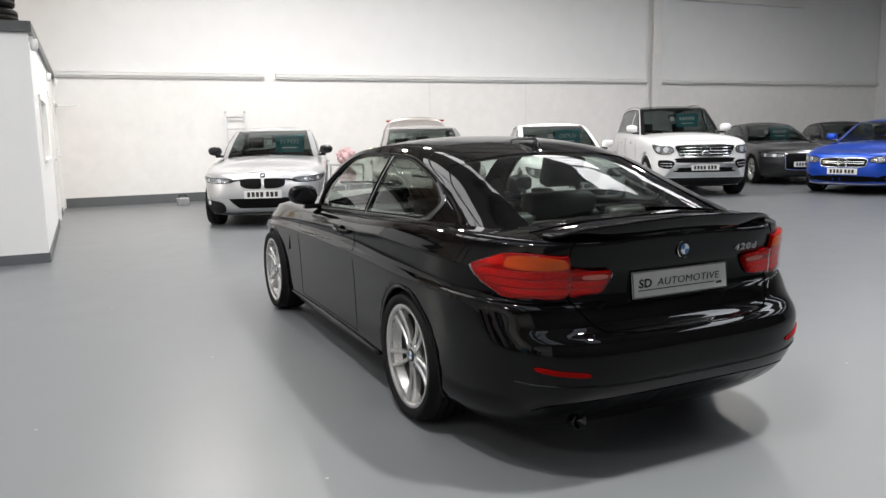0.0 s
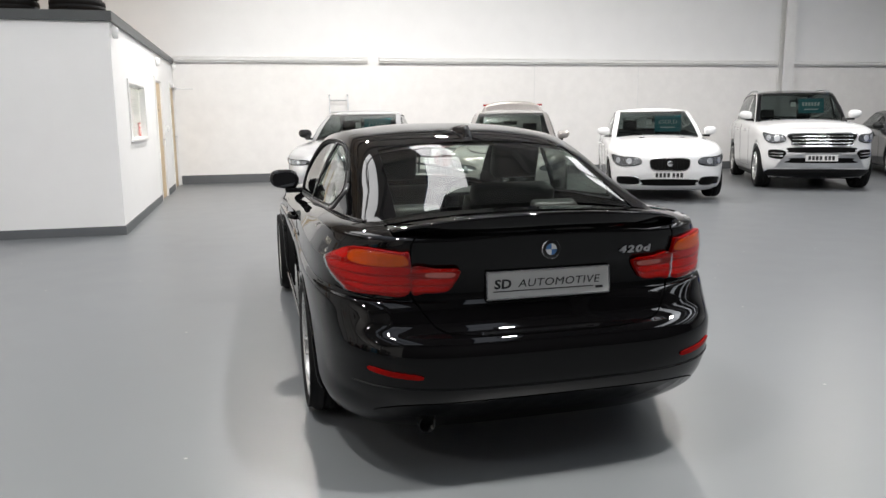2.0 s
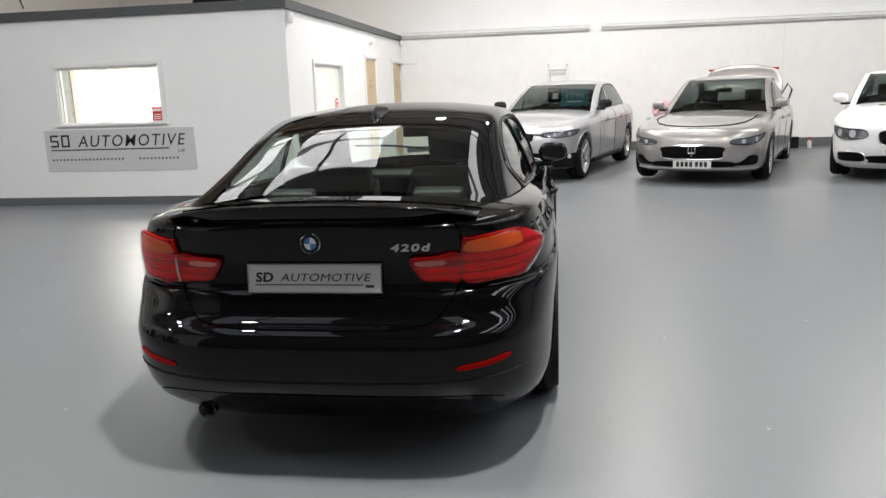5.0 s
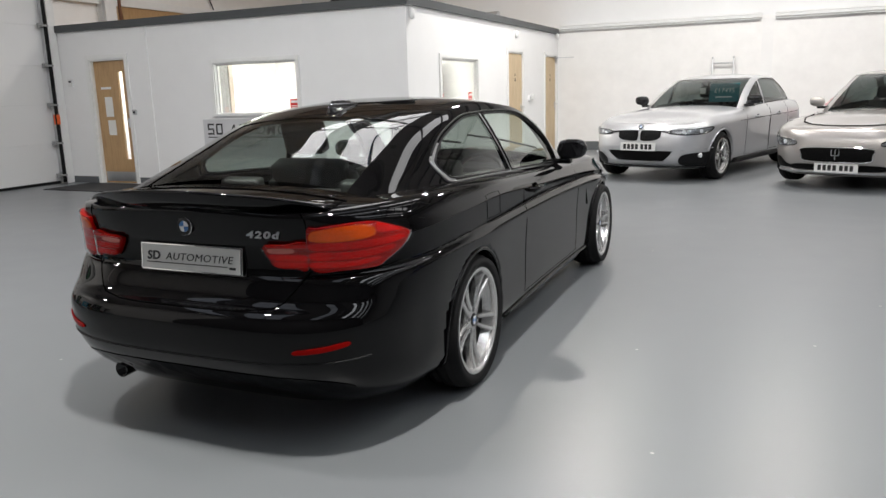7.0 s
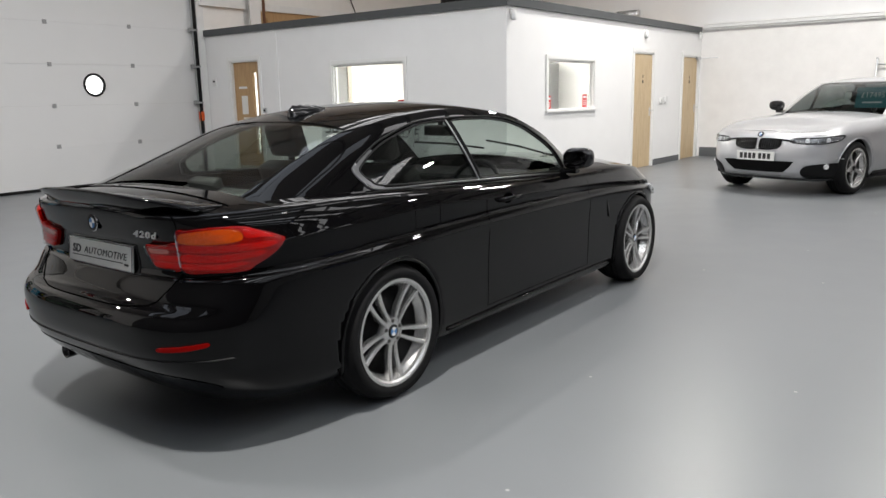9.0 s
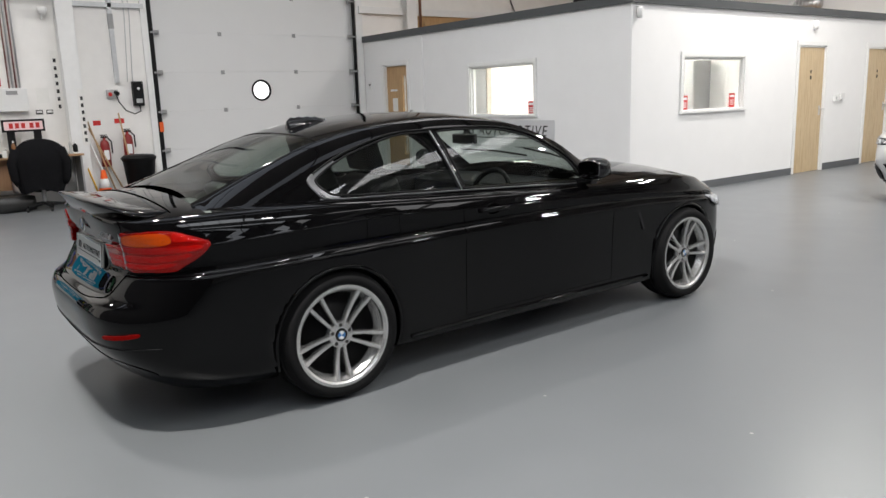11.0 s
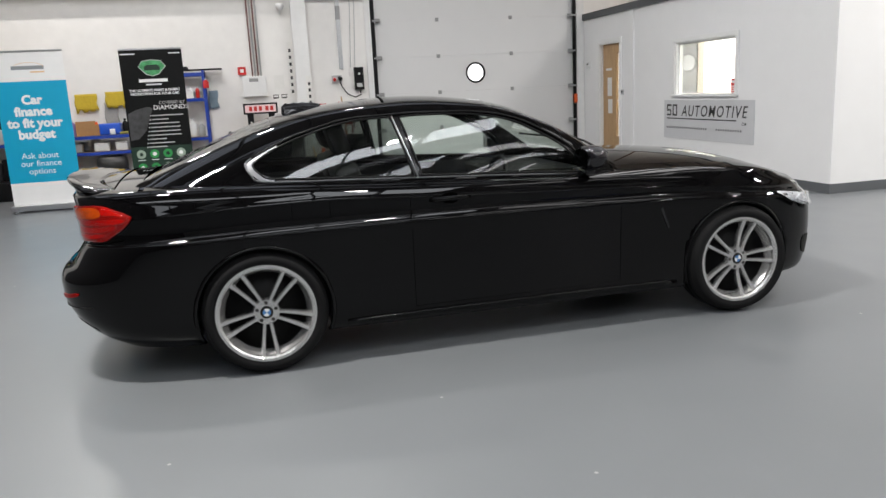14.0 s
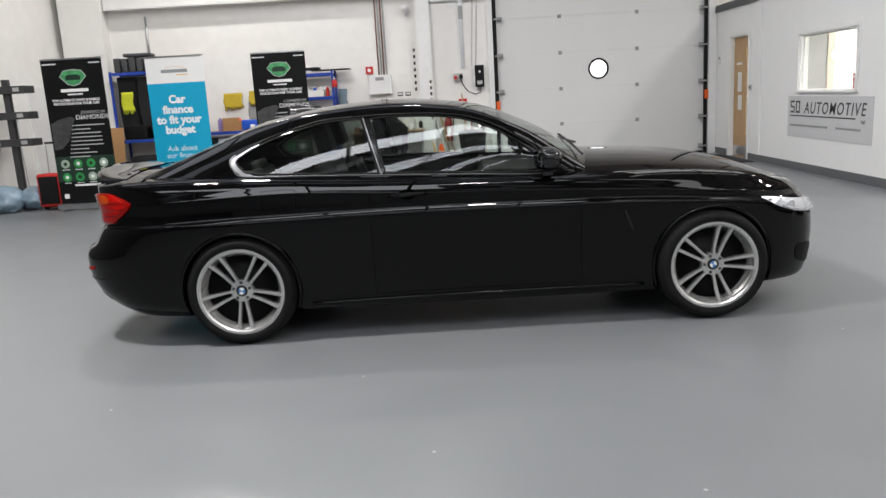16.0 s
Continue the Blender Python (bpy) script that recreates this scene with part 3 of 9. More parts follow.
def window(name, hole, axis, face, inward, label):
    """A fixed internal window: white timber lining, architrave, sill and a double pane."""
    a, b, lo, hi = hole
    w = thing(name, label, "", Matrix(), "", "structure")
    s = -inward

    def put(nm, mtl, *bx, lab="", bevel=0.004):
        bm = bmesh.new()
        for (p, d0, z0), (q, d1, z1) in bx:
            box(bm, (p, face + d0, z0) if axis == "x" else (face + d0, p, z0), (q, face + d1, z1) if axis == "x" else (face + d1, q, z1), bevel)
        return part(nm, bm, mtl, w, lab)
    put("architrave", WHITE_GLOSS, ((a - 0.06, s * 0.022, lo - 0.005), (a + 0.004, s * 0.001, hi + 0.06)), ((b - 0.004, s * 0.022, lo - 0.005), (b + 0.06, s * 0.001, hi + 0.06)), ((a + 0.005, s * 0.021, hi - 0.004), (b - 0.005, s * 0.001, hi + 0.059)))
    put("window_lining", WHITE_GLOSS, ((a, inward * 0.0, lo), (a + 0.022, inward * T, hi)), ((b - 0.022, 0, lo), (b, inward * T, hi)), ((a + 0.022, 0, hi - 0.022), (b - 0.022, inward * T, hi)))
    put("window_sill", WHITE_GLOSS, ((a - 0.07, s * 0.045, lo - 0.03), (b + 0.07, inward * T, lo + 0.005)))
    put("glazing_bead", WHITE_GLOSS, ((a + 0.022, inward * 0.05, lo + 0.006), (a + 0.04, inward * 0.064, hi - 0.023)), ((b - 0.04, inward * 0.05, lo + 0.006), (b - 0.022, inward * 0.064, hi - 0.023)), ((a + 0.04, inward * 0.05, hi - 0.04), (b - 0.04, inward * 0.064, hi - 0.023)), ((a + 0.04, inward * 0.05, lo + 0.006), (b - 0.04, inward * 0.064, lo + 0.02)), bevel=0.002)
    put("pane", WINDOW_GLASS, ((a + 0.024, inward * 0.066, lo + 0.007), (b - 0.024, inward * 0.072, hi - 0.024)), bevel=0)
    return w


window("window_1", FWIN, "x", OY, 1, "white framed internal office window beside a sign")
window("window_2", SWIN, "y", OX, -1, "white framed internal office window in the side wall")


def leaf_door(name, hole, axis, face, inward, wood, label, vision=False, hinge_far=True):
    a, b, lo, hi = hole
    d = thing(name, label, "", Matrix(), "", "structure")
    s = -inward

    def put(nm, mtl, *bx, lab="", bevel=0.004):
        bm = bmesh.new()
        for (p, d0, z0), (q, d1, z1) in bx:
            box(bm, (p, face + d0, z0) if axis == "x" else (face + d0, p, z0), (q, face + d1, z1) if axis == "x" else (face + d1, q, z1), bevel)
        return part(nm, bm, mtl, d, lab)
    put("architrave", WHITE_GLOSS, ((a - 0.07, s * 0.02, 0), (a + 0.004, s * 0.001, hi + 0.07)), ((b - 0.004, s * 0.02, 0), (b + 0.07, s * 0.001, hi + 0.07)), ((a + 0.005, s * 0.019, hi - 0.004), (b - 0.005, s * 0.001, hi + 0.069)))
    put("door_lining", WHITE_GLOSS, ((a, 0, 0), (a + 0.03, inward * T, hi)), ((b - 0.03, 0, 0), (b, inward * T, hi)), ((a + 0.03, 0, hi - 0.03), (b - 0.03, inward * T, hi)))
    p, q, z1, deep = a + 0.033, b - 0.033, hi - 0.033, 0.012 if not vision else 0.06
    if vision:
        v0, v1, zl, zh = q - 0.24, q - 0.12, 0.42, 1.92
        put("door_leaf", wood, ((p, inward * deep, 0.006), (v0, inward * (deep + 0.044), z1)), ((v1, inward * deep, 0.006), (q, inward * (deep + 0.044), z1)), ((v0, inward * deep, 0.006), (v1, inward * (deep + 0.044), zl)), ((v0, inward * deep, zh), (v1, inward * (deep + 0.044), z1)), bevel=0.0015)
        put("vision_panel", WINDOW_GLASS, ((v0, inward * (deep + 0.02), zl), (v1, inward * (deep + 0.026), zh)), bevel=0)
        put("kick_plate", SATIN_ALU, ((p + 0.02, inward * (deep - 0.0025), 0.03), (q - 0.02, inward * (deep - 0.0005), 0.20)), bevel=0)
        put("notice", PAPER, ((p + 0.18, inward * (deep - 0.002), 1.16), (p + 0.36, inward * (deep - 0.0005), 1.50)), ((p + 0.20, inward * (deep - 0.002), 0.84), (p + 0.38, inward * (deep - 0.0005), 1.10)), bevel=0, lab="white paper notices")
        put("name_plate", WHITE_PLASTIC, ((p + 0.12, inward * (deep - 0.003), 1.63), (p + 0.36, inward * (deep - 0.0005), 1.67)), bevel=0)
    else:
        put("door_leaf", wood, ((p, inward * deep, 0.006), (q, inward * (deep + 0.044), z1)), bevel=0.0015)
        put("door_sign", BLACK_PLASTIC, (((p + q) / 2 - 0.025, inward * (deep - 0.002), 1.58), ((p + q) / 2 + 0.025, inward * (deep - 0.0003), 1.64)), (((p + q) / 2 - 0.02, inward * (deep - 0.002), 1.68), ((p + q) / 2 + 0.02, inward * (deep - 0.0003), 1.73)), bevel=0)
    h = q - 0.07 if hinge_far else p + 0.07
    k = 0.09 if not hinge_far else -0.09
    put("door_handle", SATIN_ALU, ((h - 0.022, inward * (deep - 0.007), 0.97), (h + 0.022, inward * deep, 1.13)), ((h - 0.012, inward * (deep - 0.05), 1.06), (h + 0.012, inward * (deep - 0.006), 1.084)), ((h, inward * (deep - 0.052), 1.062), (h - k, inward * (deep - 0.034), 1.082)), bevel=0.003)
    return d


leaf_door("door_2", FDOOR, "x", OY, 1, DOOR_WOOD, "oak veneered office door with a narrow glazed slot", vision=True, hinge_far=True)
leaf_door("door_3", SDOOR1, "y", OX, -1, DOOR_PALE, "closed pale oak flush door in the office side")
leaf_door("door_4", SDOOR2, "y", OX, -1, DOOR_PALE, "closed pale oak flush door beside the back wall")
# overhead closer arm standing out from the last door
_t = thing("door_closer", "grey steel overhead door closer arm", "door closer", Matrix.Translation((OX, 17.60, 2.10)))
part("closer_body", boxes(((0.02, -0.18, -0.03), (0.07, 0.0, 0.03)), bevel=0.006), GALV, _t)
part("closer_arm", tube(bmesh.new(), [(0.06, -0.05, 0.0), (0.25, -0.01, 0.0), (0.42, 0.02, 0.0)], 0.009, 8), GALV, _t)

# ---- shutter wall: column, beams, pilaster ----
_bm = boxes(((X0 + 0.001, 4.40, 0), (X0 + 0.016, 4.66, 6.2)), ((X0 + 0.20, 4.40, 0), (X0 + 0.216, 4.66, 6.2)), ((X0 + 0.016, 4.515, 0), (X0 + 0.20, 4.545, 6.2)))
structure("column_shutter", _bm, STEEL_PAINT, "white painted steel column against the wall")
structure("beam_shutter_wall", boxes(((X0, -1.40, 3.32), (X0 + 0.20, 4.39, 3.60)), ((X0, -1.40, 3.285), (X0 + 0.24, 4.39, 3.31)), bevel=0.006), STEEL_PAINT, "white steel eaves beam with a lower flange")
structure("beam_shutter_wall_short", boxes(((X0, 4.67, 3.12), (X0 + 0.06, 5.80, 3.20)), bevel=0.006), GALV, "grey steel rail above the tool wall")
structure("pilaster_corner", boxes(((X0, -2.20, 0), (X0 + 0.30, -1.42, 6.0))), BLOCK_Y, "white painted blockwork pilaster")
structure("door_reveal", boxes(((X0, 5.74, 0), (X0 + 0.05, 5.86, 5.2)), ((X0, 9.94, 0), (X0 + 0.05, 10.09, 5.2))), STEEL_PAINT, "white steel door reveal")

# ---- cars ----
from mathutils.geometry import delaunay_2d_cdt


def pchip(pts):
    """A smooth curve through (a, b) points that does not overshoot."""
    p = sorted(pts)
    x, y = np.array([q[0] for q in p], float), np.array([q[1] for q in p], float)
    if len(x) == 1:
        return lambda t: np.full_like(np.asarray(t, float), y[0])
    h, d = np.diff(x), np.diff(y) / np.diff(x)
    m = np.empty_like(x)
    m[0], m[-1] = d[0], d[-1]
    for i in range(1, len(x) - 1):
        m[i] = 0 if d[i - 1] * d[i] <= 0 else (h[i - 1] + h[i]) * 3 / ((2 * h[i] + h[i - 1]) / d[i - 1] + (h[i] + 2 * h[i - 1]) / d[i])

    def f(t):
        t = np.clip(np.asarray(t, float), x[0], x[-1])
        i = np.clip(np.searchsorted(x, t, side="right") - 1, 0, len(h) - 1)
        u = (t - x[i]) / h[i]
        return y[i] * (1 + 2 * u) * (1 - u) ** 2 + m[i] * h[i] * u * (1 - u) ** 2 + y[i + 1] * u * u * (3 - 2 * u) + m[i + 1] * h[i] * u * u * (u - 1)
    return f


def fill2d(loops, spacing, keep_outside_holes=True):
    """Triangles over a plane region: the first loop is its edge, the others are holes."""
    pts, edges = [], []
    for lp in loops:
        n0 = len(pts)
        pts += [Vector(p) for p in lp]
        edges += [(n0 + i, n0 + (i + 1) % len(lp)) for i in range(len(lp))]

    def inside(p, lp):
        c, j = False, len(lp) - 1
        for i in range(len(lp)):
            (xi, yi), (xj, yj) = lp[i], lp[j]
            if (yi > p[1]) != (yj > p[1]) and p[0] < (xj - xi) * (p[1] - yi) / (yj - yi) + xi:
                c = not c
            j = i
        return c

    def ok(p):
        return inside(p, loops[0]) and not any(inside(p, q) for q in loops[1:])
    a = np.array([p[:] for p in pts])
    lo, hi = a.min(0), a.max(0)
    for i, u in enumerate(np.arange(lo[0], hi[0], spacing)):
        for v in np.arange(lo[1] + (spacing / 2 if i % 2 else 0), hi[1], spacing):
            if ok((u, v)) and np.min(np.hypot(a[:, 0] - u, a[:, 1] - v)) > spacing * 0.55:
                pts.append(Vector((u, v)))
    vs, _, fs, *_ = delaunay_2d_cdt(pts, edges, [], 0, 1e-5)
    fs = [f for f in fs if ok(sum((vs[i] for i in f), Vector((0, 0))) / len(f))]
    return [tuple(v) for v in vs], fs


def smooth_loop(pts, n=64, sharp=()):
    """A closed curve through points."""
    p = [Vector(q) for q in pts]
    k = len(p)
    out = []
    per = max(2, n // k)
    for i in range(k):
        a, b, c, d = p[i - 1], p[i], p[(i + 1) % k], p[(i + 2) % k]
        for j in range(per):
            t = j / per
            out.append(tuple(0.5 * (2 * b + (c - a) * t + (2 * a - 5 * b + 4 * c - d) * t * t + (3 * b - a - 3 * c + d) * t ** 3)))
    return out


class Shell:
    """The outer skin of a car, y forward from the rear axle, x to its right, built as plan curves stacked in height."""

    def __init__(s, P, step=0.03):
        s.P = P
        K = len(P["levels"])
        kk = np.arange(K)
        fw, fyf, fyr = (pchip(list(zip(kk, [l[j] for l in P["levels"]]))) for j in (1, 2, 3))
        zk = [pchip(l[0]) if isinstance(l[0], list) else pchip([(0, l[0])]) for l in P["levels"]]
        s.sub = P.get("sub", 4)
        V = np.linspace(0, K - 1, (K - 1) * s.sub + 1)
        YF0, YR0 = P["yf0"], P["yr0"]
        pf, pr = P.get("pf", 2.7), P.get("pr", 3.0)

        def spread(D, w, p, n):
            th = np.linspace(0, np.pi / 2, 800)
            x, d = w * np.sin(th) ** (2 / p), D * np.cos(th) ** (2 / p)
            arc = np.concatenate([[0], np.cumsum(np.hypot(np.diff(x), np.diff(d)))])
            return np.interp(np.linspace(0, arc[-1], n), arc, th)
        wref = P["width"] / 2
        thf = spread(fyf(K * 0.5) - YF0, wref, pf, int(1.75 / step))
        thr = spread(YR0 - fyr(K * 0.5), wref, pr, int(1.65 / step))[::-1]
        mid = np.linspace(YF0, YR0, int((YF0 - YR0) / step) + 2)[1:-1]
        for e in P.get("cuts", ()):
            mid[np.argmin(abs(mid - e))] = e
        s.taper = pchip(P["taper"])
        rows = []
        for v in V:
            w, yf, yr = fw(v), fyf(v), fyr(v)
            wf, wr = w * s.taper(YF0), w * s.taper(YR0)
            x = np.concatenate([wf * np.sin(thf) ** (2 / pf), w * s.taper(mid), wr * np.sin(thr) ** (2 / pr)])
            y = np.concatenate([YF0 + (yf - YF0) * np.cos(thf) ** (2 / pf), mid, YR0 - (YR0 - yr) * np.cos(thr) ** (2 / pr)])
            i = min(int(v), K - 2)
            zs = np.array([f(y) for f in zk])
            z = np.array([pchip(list(zip(kk, zs[:, c])))(v) for c in range(len(y))]) if s.sub > 1 else zs[i]
            for ya in P["axles"]:          # arches stand a little proud
                x = x + P.get("flare", 0.012) * np.exp(-((y - ya) / 0.42) ** 2 - ((z - 0.45) / 0.28) ** 2) * (x > 0.5 * w)
            rows.append(np.stack([x, y, z], 1))
        s.G = np.array(rows)                      # level, column, xyz
        s.nf, s.nm = len(thf), len(mid)
        s.zc = pchip(P["deck"])
        top = s.G[-1]
        s.top = top
        s.deck_rows = []
        for q in np.linspace(0, 1, 12)[1:]:
            k = 1 - q
            zc = np.maximum(s.zc(top[:, 1]), top[:, 2])
            s.deck_rows.append(np.stack([top[:, 0] * k, top[:, 1], top[:, 2] + (zc - top[:, 2]) * (1 - k ** P.get("crown", 2.3))], 1))
        s.side = slice(s.nf - 8, s.nf + s.nm + 8)

    def deck_z(s, x, y):
        c = s.top[::-1]
        xs, zs = np.interp(y, c[:, 1], c[:, 0]), np.interp(y, c[:, 1], c[:, 2])
        zc = max(float(s.zc(y)), zs)
        return float(zs + (zc - zs) * (1 - min(1, abs(x) / max(xs, 1e-3)) ** s.P.get("crown", 2.3)))

    def plan(s, z):
        """The plan curve at a height: columns of (x, y)."""
        zz = s.G[:, :, 2]
        out = np.empty((s.G.shape[1], 2))
        for c in range(s.G.shape[1]):
            out[c] = [np.interp(z, zz[:, c], s.G[:, c, j]) for j in (0, 1)]
        return out

    def at_arc(s, a, z, rear=True, out=0.0):
        """The point at arc length a round from the middle of the rear (or front) at height z, moved out by some metres."""
        key = (round(z, 4), rear)
        if not hasattr(s, "memo"):
            s.memo = {}
        if key not in s.memo:
            p = s.plan(z)
            p = p[::-1] if rear else p
            s.memo[key] = (p, np.concatenate([[0], np.cumsum(np.hypot(*np.diff(p, axis=0).T))]))
        p, arc = s.memo[key]
        sg = -1 if a < 0 else 1
        a = abs(a)
        x, y = np.interp(a, arc, p[:, 0]), np.interp(a, arc, p[:, 1])
        x2, y2 = np.interp(a + 0.01, arc, p[:, 0]), np.interp(a + 0.01, arc, p[:, 1])
        t = np.array([x2 - x, y2 - y]) / max(np.hypot(x2 - x, y2 - y), 1e-6)
        nrm = np.array([t[1], -t[0]]) if rear else np.array([-t[1], t[0]])
        return Vector((sg * (x + nrm[0] * out), y + nrm[1] * out, z))

    def arc_of_x(s, x, z, rear=True):
        s.at_arc(0, z, rear)
        p, arc = s.memo[(round(z, 4), rear)]
        i = np.argmax(p[:, 0])
        return float(np.interp(x, p[:i + 1, 0], arc[:i + 1]))

    def arc_of_y(s, y, z, rear=True):
        s.at_arc(0, z, rear)
        p, arc = s.memo[(round(z, 4), rear)]
        return float(np.interp(y, p[:, 1], arc)) if rear else float(np.interp(-y, -p[:, 1], arc))

    def side_x(s, y, z):
        key = ("side", round(z, 3))
        if not hasattr(s, "memo"):
            s.memo = {}
        if key not in s.memo:
            s.memo[key] = s.plan(z)[::-1]
        p = s.memo[key]
        return float(np.interp(y, p[:, 1], p[:, 0]))


def body_meshes(S):
    """Body skin, doors and bonnet as separate face sets, both sides."""
    P = S.P
    rows = list(S.G) + S.deck_rows
    nlev, ncol, ng = len(rows), S.G.shape[1], len(S.G)
    R = P["arch"]
    centres = [(y, P["hub"]) for y in P["axles"]]

    def rad(p):
        return min(((p[1] - a) ** 2 + (p[2] - b) ** 2) ** 0.5 for a, b in centres)

    def near(p):
        return min(centres, key=lambda c: abs(p[1] - c[0]))
    sets, cut = {"body": [], "bonnet": []}, set()
    for nm, *_ in P["doors"]:
        sets[nm] = []
    cabin0, cabin1, inner = P["cabin"]
    for k in range(nlev - 1):
        for c in range(ncol - 1):
            q = [rows[k][c], rows[k][c + 1], rows[k + 1][c + 1], rows[k + 1][c]]
            m = sum(q) / 4
            if k < ng - 1 and m[0] > 0.45 and rad(m) < R:
                cut.update(((k, c), (k, c + 1), (k + 1, c + 1), (k + 1, c)))
                continue
            if k >= ng - 1 and cabin0 < m[1] < cabin1 and m[0] < inner:
                continue
            dest = "body"
            for nm, y0, y1, z0 in P["doors"]:
                if y0 < m[1] < y1 and m[2] > z0 and (k >= ng - 1 or m[0] > 0.4):
                    dest = nm
            if k >= ng + 1 and m[1] > P["bonnet_from"] and m[1] < P["levels"][-1][2] - 0.05:
                dest = "bonnet"
            sets[dest].append((k, c))
    out = {}
    for nm, cells in sets.items():
        if not cells:
            continue
        for sg in ((1, -1) if nm in ("body", "bonnet") else (1,)):
            bm = out.setdefault(nm, bmesh.new())
            vs = {}

            def vert(k, c):
                if (k, c) not in vs:
                    p = Vector(rows[k][c])
                    if k < ng and p.x > 0.45:
                        r = rad(p)
                        if (r < R or (k, c) in cut) and r > 1e-6:
                            a, b = near(p)
                            d = Vector((0, p.y - a, p.z - b)) * (R / r)
                            p.y, p.z = a + d.y, b + d.z
                            p.x = max(S.side_x(p.y, p.z), 0.46)
                    p.x *= sg
                    vs[(k, c)] = bm.verts.new(p)
                return vs[(k, c)]
            for k, c in cells:
                f = [vert(k, c), vert(k, c + 1), vert(k + 1, c + 1), vert(k + 1, c)]
                try:
                    bm.faces.new(f if sg == 1 else f[::-1])
                except ValueError:
                    pass
        bm = out[nm]
        bmesh.ops.remove_doubles(bm, verts=bm.verts, dist=0.0006)
        bmesh.ops.dissolve_degenerate(bm, edges=bm.edges, dist=0.0003)
        # turned-in lips at the arches
        if nm == "body":
            lip = [e for e in bm.edges if e.is_boundary and all(abs(v.co.x) > 0.45 and abs(rad(v.co) - R) < 0.012 and v.co.z > 0.14 for v in e.verts)]
            made = {}
            for e in lip:
                a, b = e.verts
                for v in (a, b):
                    if v not in made:
                        made[v] = bm.verts.new(v.co + Vector((-0.055 if v.co.x > 0 else 0.055, 0, 0)))
                try:
                    bm.faces.new((a, b, made[b], made[a]))
                except ValueError:
                    pass
    return out


class Cabin:
    """Roof, pillars and glass above the waist."""

    def __init__(s, S, P):
        s.S, s.P = S, P
        c = np.array(P["centre"], float)
        e = np.array(P["edge"], float)
        n = len(c)
        t = np.arange(n)
        fc = [pchip(list(zip(t, c[:, j]))) for j in range(2)]
        fe = [pchip(list(zip(t, e[:, j]))) for j in range(3)]
        i1, i2 = P["glass_rows"]
        ts = np.concatenate([np.linspace(0, i1, 14), np.linspace(i1, i2, 20)[1:], np.linspace(i2, n - 1, 14)[1:]])
        s.ts, s.r1, s.r2 = ts, 13, 32
        s.c = np.stack([f(ts) for f in fc], 1)
        s.e = np.stack([f(ts) for f in fe], 1)          # y, x, z
        s.belt = pchip(P["belt"])                       # half width at the waist along y
        o = np.argsort(s.e[:, 0])
        s.ey, s.ex, s.ez = s.e[o, 0], s.e[o, 1], s.e[o, 2]

    def top(s, i, q):
        c, e = s.c[i], s.e[i]
        k = s.P.get("glass_curve", 2.4)
        if "rear_curve" in s.P:         # the rear screen is nearly flat across
            u = min(1, max(0, (i - s.r2 + 9) / 9))
            k += (s.P["rear_curve"] - k) * u * u * (3 - 2 * u)
        return Vector((q * e[1], c[0] + (e[0] - c[0]) * abs(q) ** 2, c[1] + (e[2] - c[1]) * abs(q) ** k))

    def belt_z(s, y):
        return s.S.deck_z(float(s.belt(y)), y) - 0.006

    def skin(s, y, z, off=0.0):
        """A point of the side above the waist, at half width."""
        zb, ze, xe, xb = s.belt_z(y), np.interp(y, s.ey, s.ez), np.interp(y, s.ey, s.ex), float(s.belt(y))
        t = min(max((z - zb) / max(ze - zb, 1e-3), 0), 1)
        return Vector((xb + (xe - xb) * t + s.P.get("bulge", 0.030) * math.sin(math.pi * t) * min(1, (ze - zb) / 0.25) + off, y, z))

    def outline(s, y0, y1, n=90):
        ys = np.linspace(y0, y1, n)
        low = [(y, s.belt_z(y)) for y in ys]
        up = [(y, max(float(np.interp(y, s.ey, s.ez)), s.belt_z(y) + 0.001)) for y in ys[::-1]]
        return low + up


QGLASS = 0.93           # share of the half width that the screens take, unless a car says otherwise


def top_mesh(C, which):
    """Roof sheet with the screen surrounds, or one of the two screens."""
    bm = bmesh.new()
    qg = C.P.get("screen", QGLASS)
    qs = [-1, -(1 + qg) / 2, -qg] + list(np.linspace(-qg, qg, 15)[1:-1]) + [qg, (1 + qg) / 2, 1]
    n = len(C.ts)
    vs = {}

    def vert(i, j):
        if (i, j) not in vs:
            p = C.top(i, qs[j])
            if which != "roof":
                p.z -= 0.004
            vs[(i, j)] = bm.verts.new(p)
        return vs[(i, j)]
    for i in range(n - 1):
        for j in range(len(qs) - 1):
            mid = abs(qs[j] + qs[j + 1]) / 2 < qg
            w = "windscreen" if i < C.r1 and mid else "rear" if i >= C.r2 and mid else "roof"
            if w == which:
                bm.faces.new((vert(i, j), vert(i, j + 1), vert(i + 1, j + 1), vert(i + 1, j)))
    TOP_ORDER["last"] = [(i, qs[j]) for i, j in vs]
    return bm


def side_mesh(C, loops, spacing, sg, off=0.0):
    vs, fs = fill2d(loops, spacing)
    bm = bmesh.new()
    v = [bm.verts.new((sg * C.skin(y, z, off).x, y, z)) for y, z in vs]
    for f in fs:
        try:
            bm.faces.new([v[i] for i in f])
        except ValueError:
            pass
    return bm


TOP_ORDER = {}


